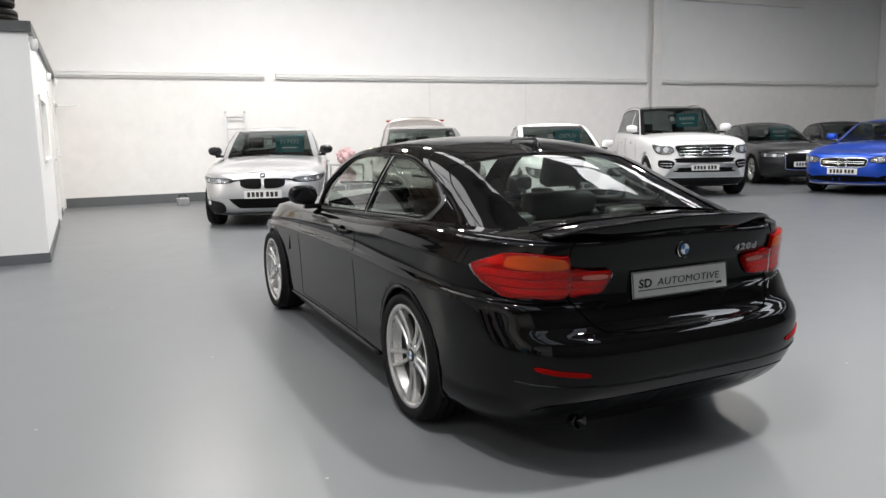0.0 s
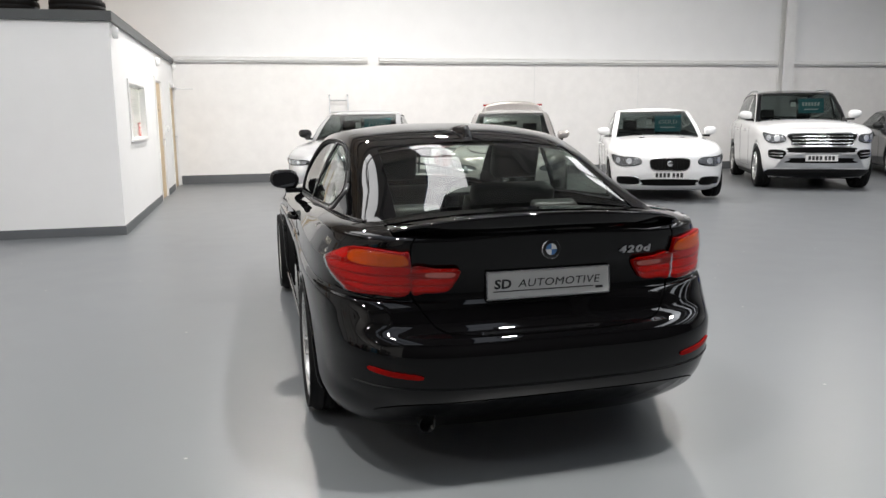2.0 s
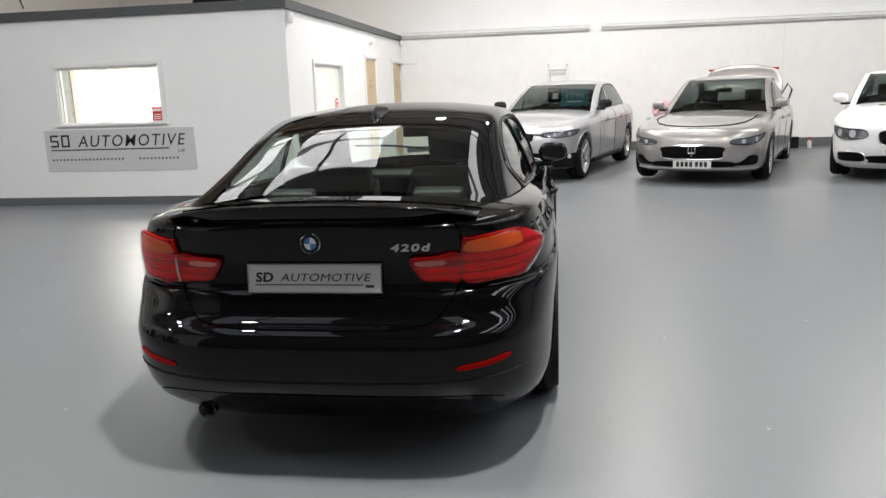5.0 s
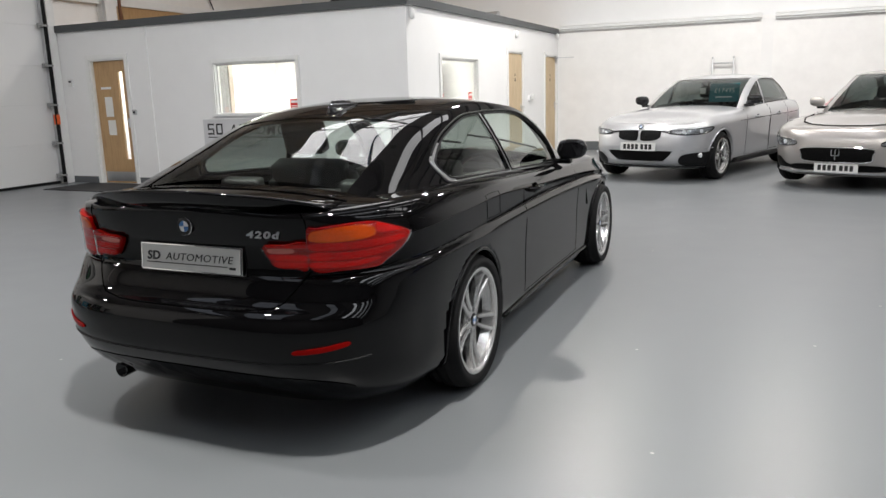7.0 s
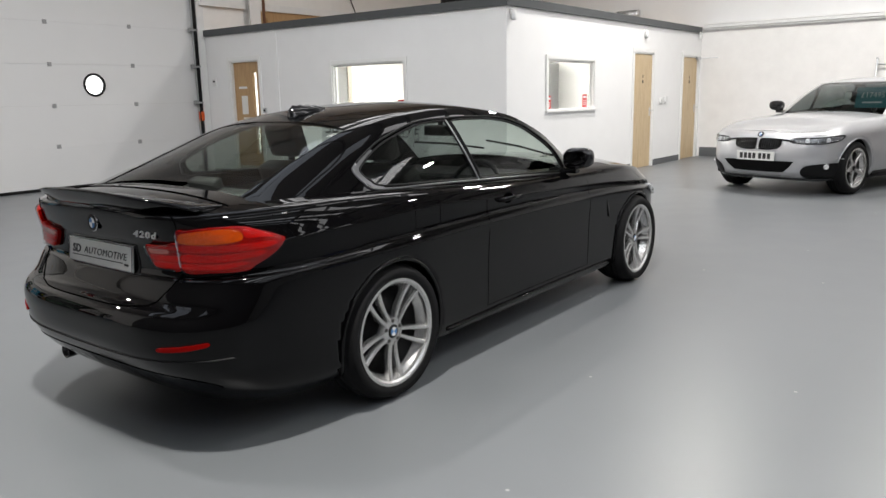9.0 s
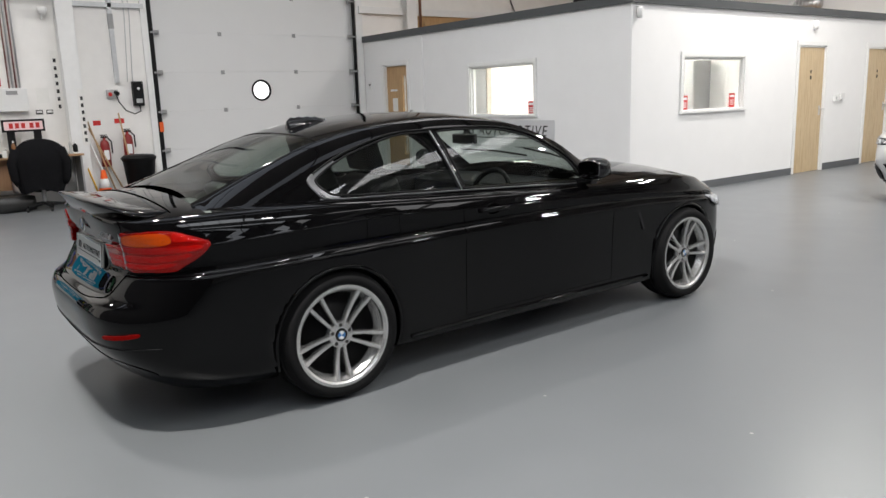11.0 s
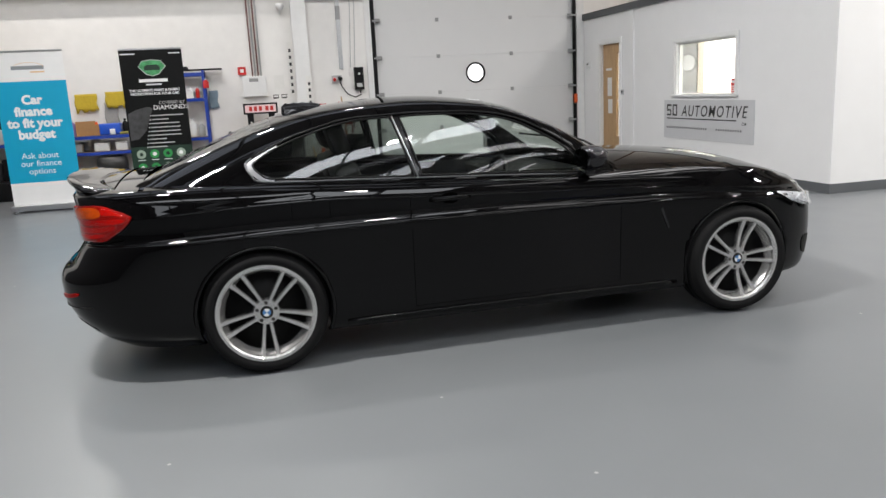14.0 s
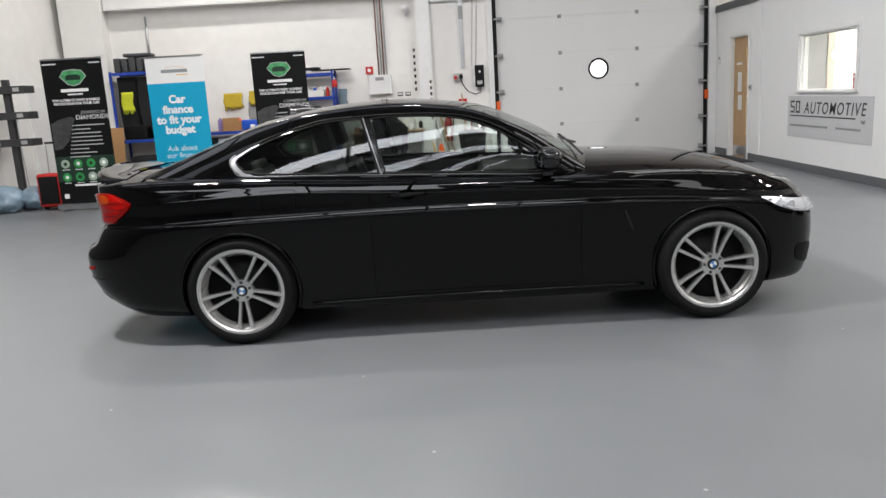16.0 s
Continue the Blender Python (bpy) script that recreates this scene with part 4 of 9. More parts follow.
def edge_normals(C):
    """Normals along the roof edge, half way between roof and side, so that the two run into one another."""
    out = []
    for i in range(len(C.ts)):
        lo, hi = max(0, i - 1), min(len(C.ts) - 1, i + 1)
        r = (C.top(hi, 1) - C.top(lo, 1)).cross(C.top(i, 1) - C.top(i, 0.94))
        r = (r * (1 if r.z > 0 else -1)).normalized()
        y, z = C.e[i][0], C.e[i][2]
        t = (C.skin(y + 0.01, z - 0.01) - C.skin(y - 0.01, z - 0.01)).cross(C.skin(y, z) - C.skin(y, z - 0.03))
        t = (t * (1 if t.x > 0 else -1)).normalized() if t.length > 1e-8 else Vector((1, 0, 0))
        out.append((r + t).normalized())
    o = np.argsort(C.e[:, 0])
    return C.e[o, 0], np.array([out[k][:] for k in o])


def set_normals(me, ns):
    """Custom normals, with the faces turned to agree with them."""
    agree = sum(p.normal.dot(ns[p.vertices[0]]) for p in me.polygons)
    if agree < 0:
        me.flip_normals()
    me.normals_split_custom_set_from_vertices(ns)


def true_normals(ob, C, sg, blend=True):
    """Shade a side panel by the curve of the skin, not by its triangles."""
    ey, en = edge_normals(C)
    out = []
    for v in ob.data.vertices:
        y, z = v.co.y, v.co.z
        a = C.skin(y + 0.012, z) - C.skin(y - 0.012, z)
        lo, hi = C.belt_z(y), float(np.interp(y, C.ey, C.ez))
        b = C.skin(y, min(z + 0.012, hi)) - C.skin(y, max(z - 0.012, lo))
        n = a.cross(b)
        n = n.normalized() if n.length > 1e-7 else Vector((1, 0, 0))
        n = n * (1 if n.x > 0 else -1)
        w = min(1, max(0, 1 - (hi - z) / 0.085)) if blend else 0
        e = Vector([np.interp(y, ey, en[:, j]) for j in range(3)])
        n = (n * (1 - w) + e * w).normalized()
        out.append(Vector((sg * n.x, n.y, n.z)))
    set_normals(ob.data, out)


def roof_normals(ob, C):
    ey, en = edge_normals(C)
    out = []
    for i, q in TOP_ORDER["last"]:
        lo, hi = max(0, i - 1), min(len(C.ts) - 1, i + 1)
        n = (C.top(hi, q) - C.top(lo, q)).cross(C.top(i, q + 0.02) - C.top(i, q - 0.02))
        n = (n * (1 if n.z > 0 else -1)).normalized()
        y = C.top(i, q).y
        e = Vector([np.interp(y, ey, en[:, j]) for j in range(3)])
        e.x *= 1 if q > 0 else -1
        w = min(1, max(0, (abs(q) - 0.80) / 0.20)) ** 1.5
        out.append((n * (1 - w) + e * w).normalized())
    set_normals(ob.data, out)


def patch(S, loop, rear, out, depth, spacing=0.025, mirror=1):
    """A plate lying on the skin: its outline is given in (arc, height); it stands out and has an edge all round."""
    vs, fs = fill2d([loop], spacing)
    bm = bmesh.new()
    n = len(loop)
    front = [bm.verts.new(Vector((mirror, 1, 1)) * S.at_arc(a, z, rear, out)) for a, z in vs]
    for f in fs:
        try:
            bm.faces.new([front[i] for i in f])
        except ValueError:
            pass
    back = [bm.verts.new(Vector((mirror, 1, 1)) * S.at_arc(a, z, rear, out - depth)) for a, z in vs[:n]]
    for i in range(n):
        j = (i + 1) % n
        try:
            bm.faces.new((front[i], front[j], back[j], back[i]))
        except ValueError:
            pass
    return bm


def line_on(S, pts, rear, r, out=0.0, mirror=1, n=6, close=False):
    bm = bmesh.new()
    tube(bm, [Vector((mirror, 1, 1)) * S.at_arc(a, z, rear, out) for a, z in pts], r, n, close)
    return bm


def wheel_meshes(R=0.33, rim=0.235, width=0.235, spokes=5, double=True):
    """Tyre, alloy rim with spokes, disc and cap, axis along x, outer face towards +x."""
    h = width / 2
    tyre = bmesh.new()
    prof = [(rim - 0.004, -h + 0.02), (rim + 0.012, -h + 0.004), (rim + 0.05, -h - 0.006), (R - 0.022, -h + 0.010), (R - 0.006, -h + 0.030), (R, -h + 0.06)]
    for x in (-0.05, 0.0, 0.05):           # tread grooves
        prof += [(R, x - 0.008), (R - 0.007, x - 0.006), (R - 0.007, x + 0.006), (R, x + 0.008)]
    prof += [(R, h - 0.06), (R - 0.006, h - 0.030), (R - 0.022, h - 0.010), (rim + 0.05, h + 0.006), (rim + 0.012, h - 0.004), (rim - 0.004, h - 0.02)]
    lathe(tyre, prof, 56, "x", close=True)
    r = bmesh.new()
    lathe(r, [(rim - 0.002, -h + 0.015), (rim - 0.035, -h + 0.03), (rim - 0.045, h - 0.07), (rim - 0.022, h - 0.030), (rim - 0.020, h - 0.012), (rim - 0.010, h - 0.004), (rim + 0.004, h - 0.004), (rim + 0.004, h - 0.016), (rim - 0.002, h - 0.02)], 56, "x", close=True)
    lathe(r, [(0.0001, h - 0.055), (0.030, h - 0.040), (0.034, h - 0.034), (0.066, h - 0.036), (0.072, h - 0.055), (0.070, h - 0.10), (0.0001, h - 0.10)], 30, "x")
    face_in, face_out = h - 0.034, h - 0.014

    def spoke(a, side):
        """One bar of a pair, from hub to rim, crowned across."""
        prof = []
        for t in np.linspace(0, 1, 6):
            rr = 0.055 + (rim - 0.016 - 0.055) * t
            off = side * ((0.0155 + 0.024 * t) if double else 0.0)
            hw = (0.0100 + 0.0030 * t) if double else (0.024 - 0.004 * t)
            x = face_in + (face_out - face_in) * t ** 1.5 - 0.008 * math.sin(math.pi * t)
            prof.append((rr, off, hw, x))
        rings = []
        for rr, off, hw, x in prof:
            ring = []
            for du, dx in ((-hw, -0.030), (-hw, -0.006), (-hw * 0.62, 0.002), (hw * 0.62, 0.002), (hw, -0.006), (hw, -0.030)):
                u = off + du
                ring.append(r.verts.new((x + dx, rr * math.cos(a) - u * math.sin(a), rr * math.sin(a) + u * math.cos(a))))
            rings.append(ring)
        for p, q in zip(rings, rings[1:]):
            for j in range(6):
                r.faces.new((p[j], p[(j + 1) % 6], q[(j + 1) % 6], q[j]))
        r.faces.new(rings[-1])
    for i in range(spokes):
        for side in ((-1, 1) if double else (0,)):
            spoke(math.pi / 2 + 2 * math.pi * i / spokes, side)
    disc = bmesh.new()
    lathe(disc, [(0.06, -0.02), (0.165, -0.02), (0.165, 0.012), (0.085, 0.012), (0.08, 0.045), (0.06, 0.045)], 40, "x", close=True)
    box(disc, (-0.04, 0.07, -0.10), (0.035, 0.175, 0.10), 0.02)
    barrel = bmesh.new()
    lathe(barrel, [(rim - 0.046, h - 0.072), (rim - 0.036, -h + 0.03), (0.05, -h + 0.02)], 40, "x")
    cap = bmesh.new()
    lathe(cap, [(0.0001, h - 0.030), (0.030, h - 0.030), (0.033, h - 0.036), (0.033, h - 0.05), (0.0001, h - 0.05)], 28, "x")
    bolt = bmesh.new()
    lathe(bolt, [(0.0001, h - 0.034), (0.010, h - 0.034), (0.010, h - 0.05), (0.0001, h - 0.05)], 10, "x")
    return dict(tyre=finish("tyre", tyre, RUBBER, True), rim=finish("rim", r, ALLOY), disc=finish("brake_disc", disc, DISC), barrel=finish("rim_barrel", barrel, GRILLE_BLACK, True), cap=finish("hub_cap", cap, BLACK_GLOSS), bolt=finish("wheel_bolt", bolt, DISC))


def put_wheel(car, meshes, x, y, z, spin=0.0, rim_mat=None, steer=0.0):
    """A wheel as a part of its car, tyre and rim under it."""
    w = new("wheel", meshes["barrel"])
    w.parent = car
    w.matrix_basis = pose(x, y, z, 0, 0, (0 if x > 0 else 180) + steer) @ pose(0, 0, 0, spin)
    for nm, key in (("rim", "rim"), ("brake_disc", "disc"), ("tyre", "tyre"), ("hub_cap", "cap")):
        part(nm, meshes[key], None, w)
    for me in meshes.get("emblem", ()):
        part("cap_emblem", me, None, w)
    for i in range(5):
        a = math.pi / 2 + math.pi / 5 + 2 * math.pi * i / 5
        part("wheel_bolt", meshes["bolt"], None, w, m=Matrix.Translation((0, 0.051 * math.cos(a), 0.051 * math.sin(a))))
    return w


def roundel(parent, m, r=0.041):
    """A plain round emblem: dark ring, light rim and four quarters in blue and white."""
    b = part("emblem", lathe(bmesh.new(), [(0.0001, 0.0), (r, 0.0), (r, 0.004), (r * 0.94, 0.006), (0.0001, 0.006)], 36), CHROME, parent, "round emblem with blue and white quarters", m=m)
    part("emblem_ring", lathe(bmesh.new(), [(r * 0.60, 0.0062), (r * 0.93, 0.0062), (r * 0.93, 0.0072), (r * 0.60, 0.0072)], 36, close=True), BLACK_GLOSS, b)
    for i in range(4):
        bm = bmesh.new()
        vs = [bm.verts.new((0, 0, 0.0072))] + [bm.verts.new((r * 0.58 * math.cos(a), r * 0.58 * math.sin(a), 0.0072)) for a in np.linspace(i * math.pi / 2, (i + 1) * math.pi / 2, 8)]
        bm.faces.new(vs)
        r_ = bmesh.ops.extrude_face_region(bm, geom=bm.faces[:])
        bmesh.ops.translate(bm, verts=[v for v in r_["geom"] if isinstance(v, bmesh.types.BMVert)], vec=(0, 0, -0.0012))
        part("emblem_quarter", bm, EMBLEM_BLUE if i % 2 else WHITE_PRINT, b)
    return b


# silvering darkened: the dark car side it would reflect is put into the colour
MIRROR_GLASS = mat("door_mirror_glass", rgb(0.10, 0.10, 0.105), rough=0.03, metal=1.0, vary=0.01)
GREY_LINING = mat("pale_grey_headlining", rgb(0.42, 0.42, 0.40), rough=0.95, vary=0.05, scale=10)
GREY_CARPET = mat("grey_shelf_cloth", rgb(0.17, 0.175, 0.17), rough=0.95, vary=0.1, scale=20)
EMBLEM_BLUE = mat("emblem_blue", srgb(70, 120, 175), rough=0.3, vary=0.02)


def seat_meshes():
    bm = bmesh.new()
    box(bm, (-0.26, -0.26, 0.0), (0.26, 0.28, 0.16), 0.06, 3)
    cushion = finish("seat_cushion", bm, LEATHER, True)
    bm = bmesh.new()
    box(bm, (-0.25, -0.07, 0.0), (0.25, 0.07, 0.60), 0.06, 3, pose(0, -0.24, 0.12, 20, 0, 0))
    for s in (-1, 1):
        box(bm, (s * 0.20, -0.09, 0.05), (s * 0.27, 0.10, 0.50), 0.03, 2, pose(0, -0.24, 0.12, 20, 0, 0))
    back = finish("seat_backrest", bm, LEATHER, True)
    bm = bmesh.new()
    box(bm, (-0.135, -0.05, 0.64), (0.135, 0.05, 0.83), 0.045, 3, pose(0, -0.24, 0.12, 17, 0, 0))
    head = finish("headrest", bm, LEATHER, True)
    return cushion, back, head


SEAT = seat_meshes()


def put_seat(car, x, y, z, s=1.0):
    ob = new("seat", SEAT[1])
    ob.parent = car
    ob.matrix_basis = pose(x, y, z)
    part("seat_cushion", SEAT[0], None, ob)
    part("headrest", SEAT[2], None, ob)
    return ob


def interior(car, P, C, rows=2):
    y0, y1, inner = P["cabin"]
    zf = P.get("seat_z", 0.36)
    w = inner
    lining = bmesh.new()
    qs_, rows_ = np.linspace(-0.90, 0.90, 9), range(C.r1, C.r2 + 1, 3)
    grid_ = [[lining.verts.new(C.top(i, q) + Vector((0, 0, -0.035))) for q in qs_] for i in rows_]
    for a, b in zip(grid_, grid_[1:]):
        for j in range(8):
            lining.faces.new((a[j], a[j + 1], b[j + 1], b[j]))
    part("headlining", lining, GREY_LINING, car, smooth=True)
    tub = bmesh.new()
    box(tub, (-w, y0 + 0.05, 0.22), (w, y1 + 0.02, 0.26))
    box(tub, (-w, y0 + 0.05, 0.22), (-w + 0.03, y1, P["waist"] - 0.02))
    box(tub, (w - 0.03, y0 + 0.05, 0.22), (w, y1, P["waist"] - 0.02))
    part("cabin_trim", tub, CARPET, car, "dark cabin trim")
    shelf = bmesh.new()
    box(shelf, (-w + 0.03, y0 - 0.02, P["waist"] - 0.06), (w - 0.03, y0 + 0.42, P["waist"] - 0.02), 0.015)
    part("parcel_shelf", shelf, GREY_CARPET, car)
    dash = bmesh.new()
    yd = P["dash_y"]
    box(dash, (-w + 0.03, yd - 0.38, 0.55), (w - 0.03, y1 + 0.05, P["waist"] - 0.03), 0.05, 3)
    part("dashboard", dash, BLACK_PLASTIC, car)
    sx = P.get("driver", 0.36)
    for x in (-sx, sx):
        put_seat(car, x, yd - 0.98, zf)
    if rows > 1:
        bench = bmesh.new()
        box(bench, (-w + 0.08, yd - 1.90, zf), (w - 0.08, yd - 1.42, zf + 0.16), 0.06, 3)
        box(bench, (-w + 0.10, -0.07, 0.0), (w - 0.10, 0.07, 0.52), 0.06, 3, pose(0, yd - 1.88, zf + 0.10, 18, 0, 0))
        ob = part("rear_bench", bench, LEATHER, car, smooth=True)
        for x in (-sx, sx):
            hb = bmesh.new()
            box(hb, (-0.12, -0.04, 0.49), (0.12, 0.04, 0.575), 0.035, 3, pose(x, yd - 1.88, zf + 0.10, 16, 0, 0))
            part("rear_headrest", hb, LEATHER, ob, smooth=True)
    wheel = bmesh.new()
    tube(wheel, [(0.185 * math.cos(a), 0, 0.185 * math.sin(a)) for a in np.linspace(0, 2 * math.pi, 32)[:-1]], 0.016, 8, close=True)
    box(wheel, (-0.17, -0.012, -0.018), (0.17, 0.012, 0.018), 0.008)
    box(wheel, (-0.07, -0.03, -0.06), (0.07, 0.02, 0.06), 0.02)
    part("steering_wheel", wheel, BLACK_PLASTIC, car, smooth=True, m=pose(sx, yd - 0.50, P["waist"] - 0.10, -22, 0, 0))
    mir = bmesh.new()
    box(mir, (-0.12, -0.02, -0.035), (0.12, 0.02, 0.035), 0.018, 3)
    box(mir, (-0.012, 0.0, 0.02), (0.012, 0.03, 0.09), 0.005)
    i = C.r1 - 3
    p = C.top(i, 0)
    part("interior_mirror", mir, BLACK_PLASTIC, car, m=pose(0, p.y - 0.10, p.z - 0.10))


def door_mirror(car, C, y, z, sg, paint, size=1.0):
    """Mirror head on a foot, with cap, glass and a chrome lens."""
    base = C.skin(y, z)
    x = base.x - 0.02
    bm = bmesh.new()
    rings = []                         # rounded head, fuller at the bottom, tapering outwards
    for t in np.linspace(0, 1, 13):
        u = 2 * t - 1
        k = max(0.02, 1 - abs(u) ** 3.2) ** (1 / 2.6)
        ring = []
        for a in np.linspace(0, 2 * math.pi, 25)[:-1]:
            c, s_ = math.cos(a), math.sin(a)
            yy = math.copysign(abs(c) ** 0.75, c) * (0.095 if c > 0 else 0.062) * (1 - 0.18 * t)
            zz = math.copysign(abs(s_) ** 0.8, s_) * 0.078 * (1 - 0.16 * t)
            ring.append(bm.verts.new((0.055 + 0.215 * t, k * yy, k * zz + 0.012 * t)))
        rings.append(ring)
    for p, q in zip(rings, rings[1:]):
        for j in range(24):
            bm.faces.new((p[j], p[(j + 1) % 24], q[(j + 1) % 24], q[j]))
    bm.faces.new(rings[0]), bm.faces.new(rings[-1])
    head = part("door_mirror", bm, paint, car, smooth=True, m=Matrix.Translation((sg * x, y, z + 0.055)) @ Matrix.Diagonal((sg * size, size, size, 1)))
    bm = bmesh.new()
    ring = []
    for a in np.linspace(0, 2 * math.pi, 29)[:-1]:
        c, s_ = math.cos(a), math.sin(a)
        ring.append(bm.verts.new((0.165 + 0.082 * math.copysign(abs(c) ** 0.6, c), -0.063 + 0.010 * c, 0.006 + 0.054 * math.copysign(abs(s_) ** 0.65, s_))))
    f_ = bm.faces.new(ring)
    ex = bmesh.ops.extrude_face_region(bm, geom=[f_])
    bmesh.ops.translate(bm, verts=[v for v in ex["geom"] if isinstance(v, bmesh.types.BMVert)], vec=(0, 0.012, 0))
    part("mirror_glass", bm, MIRROR_GLASS, head)
    bm = bmesh.new()
    box(bm, (-0.05, -0.03, -0.098), (0.16, 0.035, -0.060), 0.015, 2)
    part("mirror_foot", bm, BLACK_GLOSS, head)
    return head


def cap_emblem(h, r=0.021):
    """Quarters of a hub emblem, two white and two blue."""
    out = []
    for k in (0, 1):
        bm = bmesh.new()
        for q in (k, k + 2):
            vs = [bm.verts.new((h - 0.0292, 0, 0))] + [bm.verts.new((h - 0.0292, r * math.cos(a), r * math.sin(a))) for a in np.linspace(q * math.pi / 2, (q + 1) * math.pi / 2, 8)]
            bm.faces.new(vs)
        out.append(finish("cap_emblem", bm, EMBLEM_BLUE if k else WHITE_PRINT))
    return out

def paint(name, colour, metal=0.0, rough=0.35):
    m = mat(name, colour, rough=rough, metal=metal, vary=0.02, scale=4, coat=1.0, coat_rough=0.012, spec=0.0 if not metal else 0.5)
    m.node_tree.nodes["Principled BSDF"].inputs["Coat IOR"].default_value = 1.40
    return m


BLACK_PAINT = paint("black_car_paint", rgb(0.0016, 0.0015, 0.0017), 0.0, 0.4)
BLACK_PAINT.node_tree.nodes["Principled BSDF"].inputs["Coat IOR"].default_value = 1.33
LAMP_RED = mat("red_lamp_lens", srgb(196, 10, 4), rough=0.4, vary=0.35, scale=26, bump=0.3, bump_scale=90, coat=0.1, spec=0.02)
LAMP_DEEP = mat("deep_red_lamp_lens", srgb(138, 8, 5), rough=0.3, vary=0.15, scale=18, coat=0.1, spec=0.02)
LAMP_AMBER = mat("amber_lamp_lens", srgb(205, 78, 8), rough=0.4, vary=0.35, scale=26, bump=0.3, bump_scale=90, coat=0.1, spec=0.02)
LAMP_WHITE = mat("pale_lamp_lens", srgb(205, 100, 88), rough=0.2, vary=0.25, scale=30, coat=0.3)
PLATE_SILVER = mat("silver_show_plate", rgb(0.62, 0.62, 0.60), rough=0.32, metal=0.35, vary=0.03, scale=6)
PLATE_WHITE = mat("white_number_plate", rgb(0.74, 0.74, 0.72), rough=0.35, vary=0.03, scale=6)
GRILLE_BLACK = mat("grille_black", rgb(0.0035, 0.0035, 0.0035), rough=0.45, vary=0.1, scale=20, spec=0.08)
WHEEL_MAIN = wheel_meshes(0.329, 0.256, 0.235)
WHEEL_MAIN["emblem"] = cap_emblem(0.1175)
WHEEL_FAR = wheel_meshes(0.328, 0.243, 0.235, double=False)
WHEEL_BIG = wheel_meshes(0.385, 0.262, 0.26, double=True)


def car_base(P, label, category, m, paint_mat, glass=CAR_GLASS, rear_glass=None, step=0.03, wheels=WHEEL_FAR, group="", roof_mat=None, rows=2, trim=CHROME, spin=0.0, door_handles=()):
    """Everything that all cars share; returns the car, its skin and its cabin."""
    car = thing("car", label, category, m, group)
    S = Shell(P, step)
    C = Cabin(S, P)
    meshes = body_meshes(S)
    part("body", meshes.pop("body"), paint_mat, car, smooth=True)
    part("bonnet", meshes.pop("bonnet"), paint_mat, car, smooth=True)
    for nm, bm in meshes.items():
        me = finish("door", bm, paint_mat, True)
        for sg in (1, -1):
            ob = part("door", me, None, car)
            if sg < 0:
                ob.scale = (-1, 1, 1)
    roof_normals(part("roof", top_mesh(C, "roof"), roof_mat or paint_mat, car, smooth=True), C)
    part("windscreen", top_mesh(C, "windscreen"), glass, car, "laminated windscreen", smooth=True)
    part("rear_window", top_mesh(C, "rear"), rear_glass or glass, car, "heated rear window", smooth=True)
    ya, yb = min(C.e[:, 0]), max(C.e[:, 0])
    loops = P["window_fn"](C) if "window_fn" in P else [smooth_loop(w, 72) for w in P["windows"]]
    for sg in (1, -1):
        true_normals(part("window_surround", side_mesh(C, [C.outline(ya, yb, P.get("outline", 90)), *loops], P.get("fine", 0.045), sg), paint_mat, car, smooth=True), C, sg)
        for k_, lp in enumerate(loops):
            true_normals(part("side_window", side_mesh(C, [lp], 0.06, sg, -0.006), P.get("panes", {}).get(k_, glass), car, smooth=True), C, sg, False)
            part("window_seal", tube(bmesh.new(), [(sg * (C.skin(y, z).x + 0.001), y, z) for y, z in lp], 0.006, 6, close=True), BLACK_PLASTIC, car, smooth=True)
        if P.get("dlo"):
            lp = smooth_loop(P["dlo"], 96)
            at_ = [(sg * (C.skin(y, z).x + 0.003), y, z) for y, z in lp]
            per = len(lp) // len(P["dlo"])
            i0, i1 = 4 * per, 17 * per
            part("window_trim", tube(bmesh.new(), at_[i1:] + at_[:i0 + 1], P.get("trim_r", 0.008), 6), trim, car, "satin metal waist trim", smooth=True)
            part("window_trim", tube(bmesh.new(), at_[i0:i1 + 1], P.get("trim_r", 0.008), 6), BLACK_PLASTIC, car, smooth=True)
        for y0, y1, z0 in [d[1:] for d in P["doors"]]:
            for yy in (y0, y1):
                pts = [(sg * (S.side_x(yy, z) + 0.0005), yy, z) for z in np.linspace(z0, P["shoulder"](yy) - 0.01, 12)]
                pts += [(sg * (C.belt(yy) + 0.012), yy, S.deck_z(float(C.belt(yy)) + 0.012, yy) + 0.001)]
                part("shut_line", tube(bmesh.new(), pts, P.get("gap_r", 0.0028), 5), GAP, car)
            part("shut_line", tube(bmesh.new(), [(sg * (S.side_x(y, z0) + 0.0005), y, z0) for y in np.linspace(y0, y1, 20)], P.get("gap_r", 0.0028), 5), GAP, car)
        for ya_ in P["axles"]:
            bm = bmesh.new()
            r, n = P["arch"] + 0.004, 40
            xo, xi = P["width"] / 2 - 0.050, P["width"] / 2 - 0.34
            ring = [[bm.verts.new((sg * x, ya_ + r * math.cos(a), P["hub"] + r * math.sin(a))) for a in np.linspace(-0.35, math.pi + 0.35, n)] for x in (xo, xi)]
            for j in range(n - 1):
                bm.faces.new((ring[0][j], ring[0][j + 1], ring[1][j + 1], ring[1][j]))
            bm.faces.new(ring[1])
            part("wheel_arch_liner", bm, BLACK_PLASTIC, car)
            ring = [(ya_ + (P["arch"] - 0.002) * math.cos(a), P["hub"] + (P["arch"] - 0.002) * math.sin(a)) for a in np.linspace(-0.42, math.pi + 0.42, 56)]
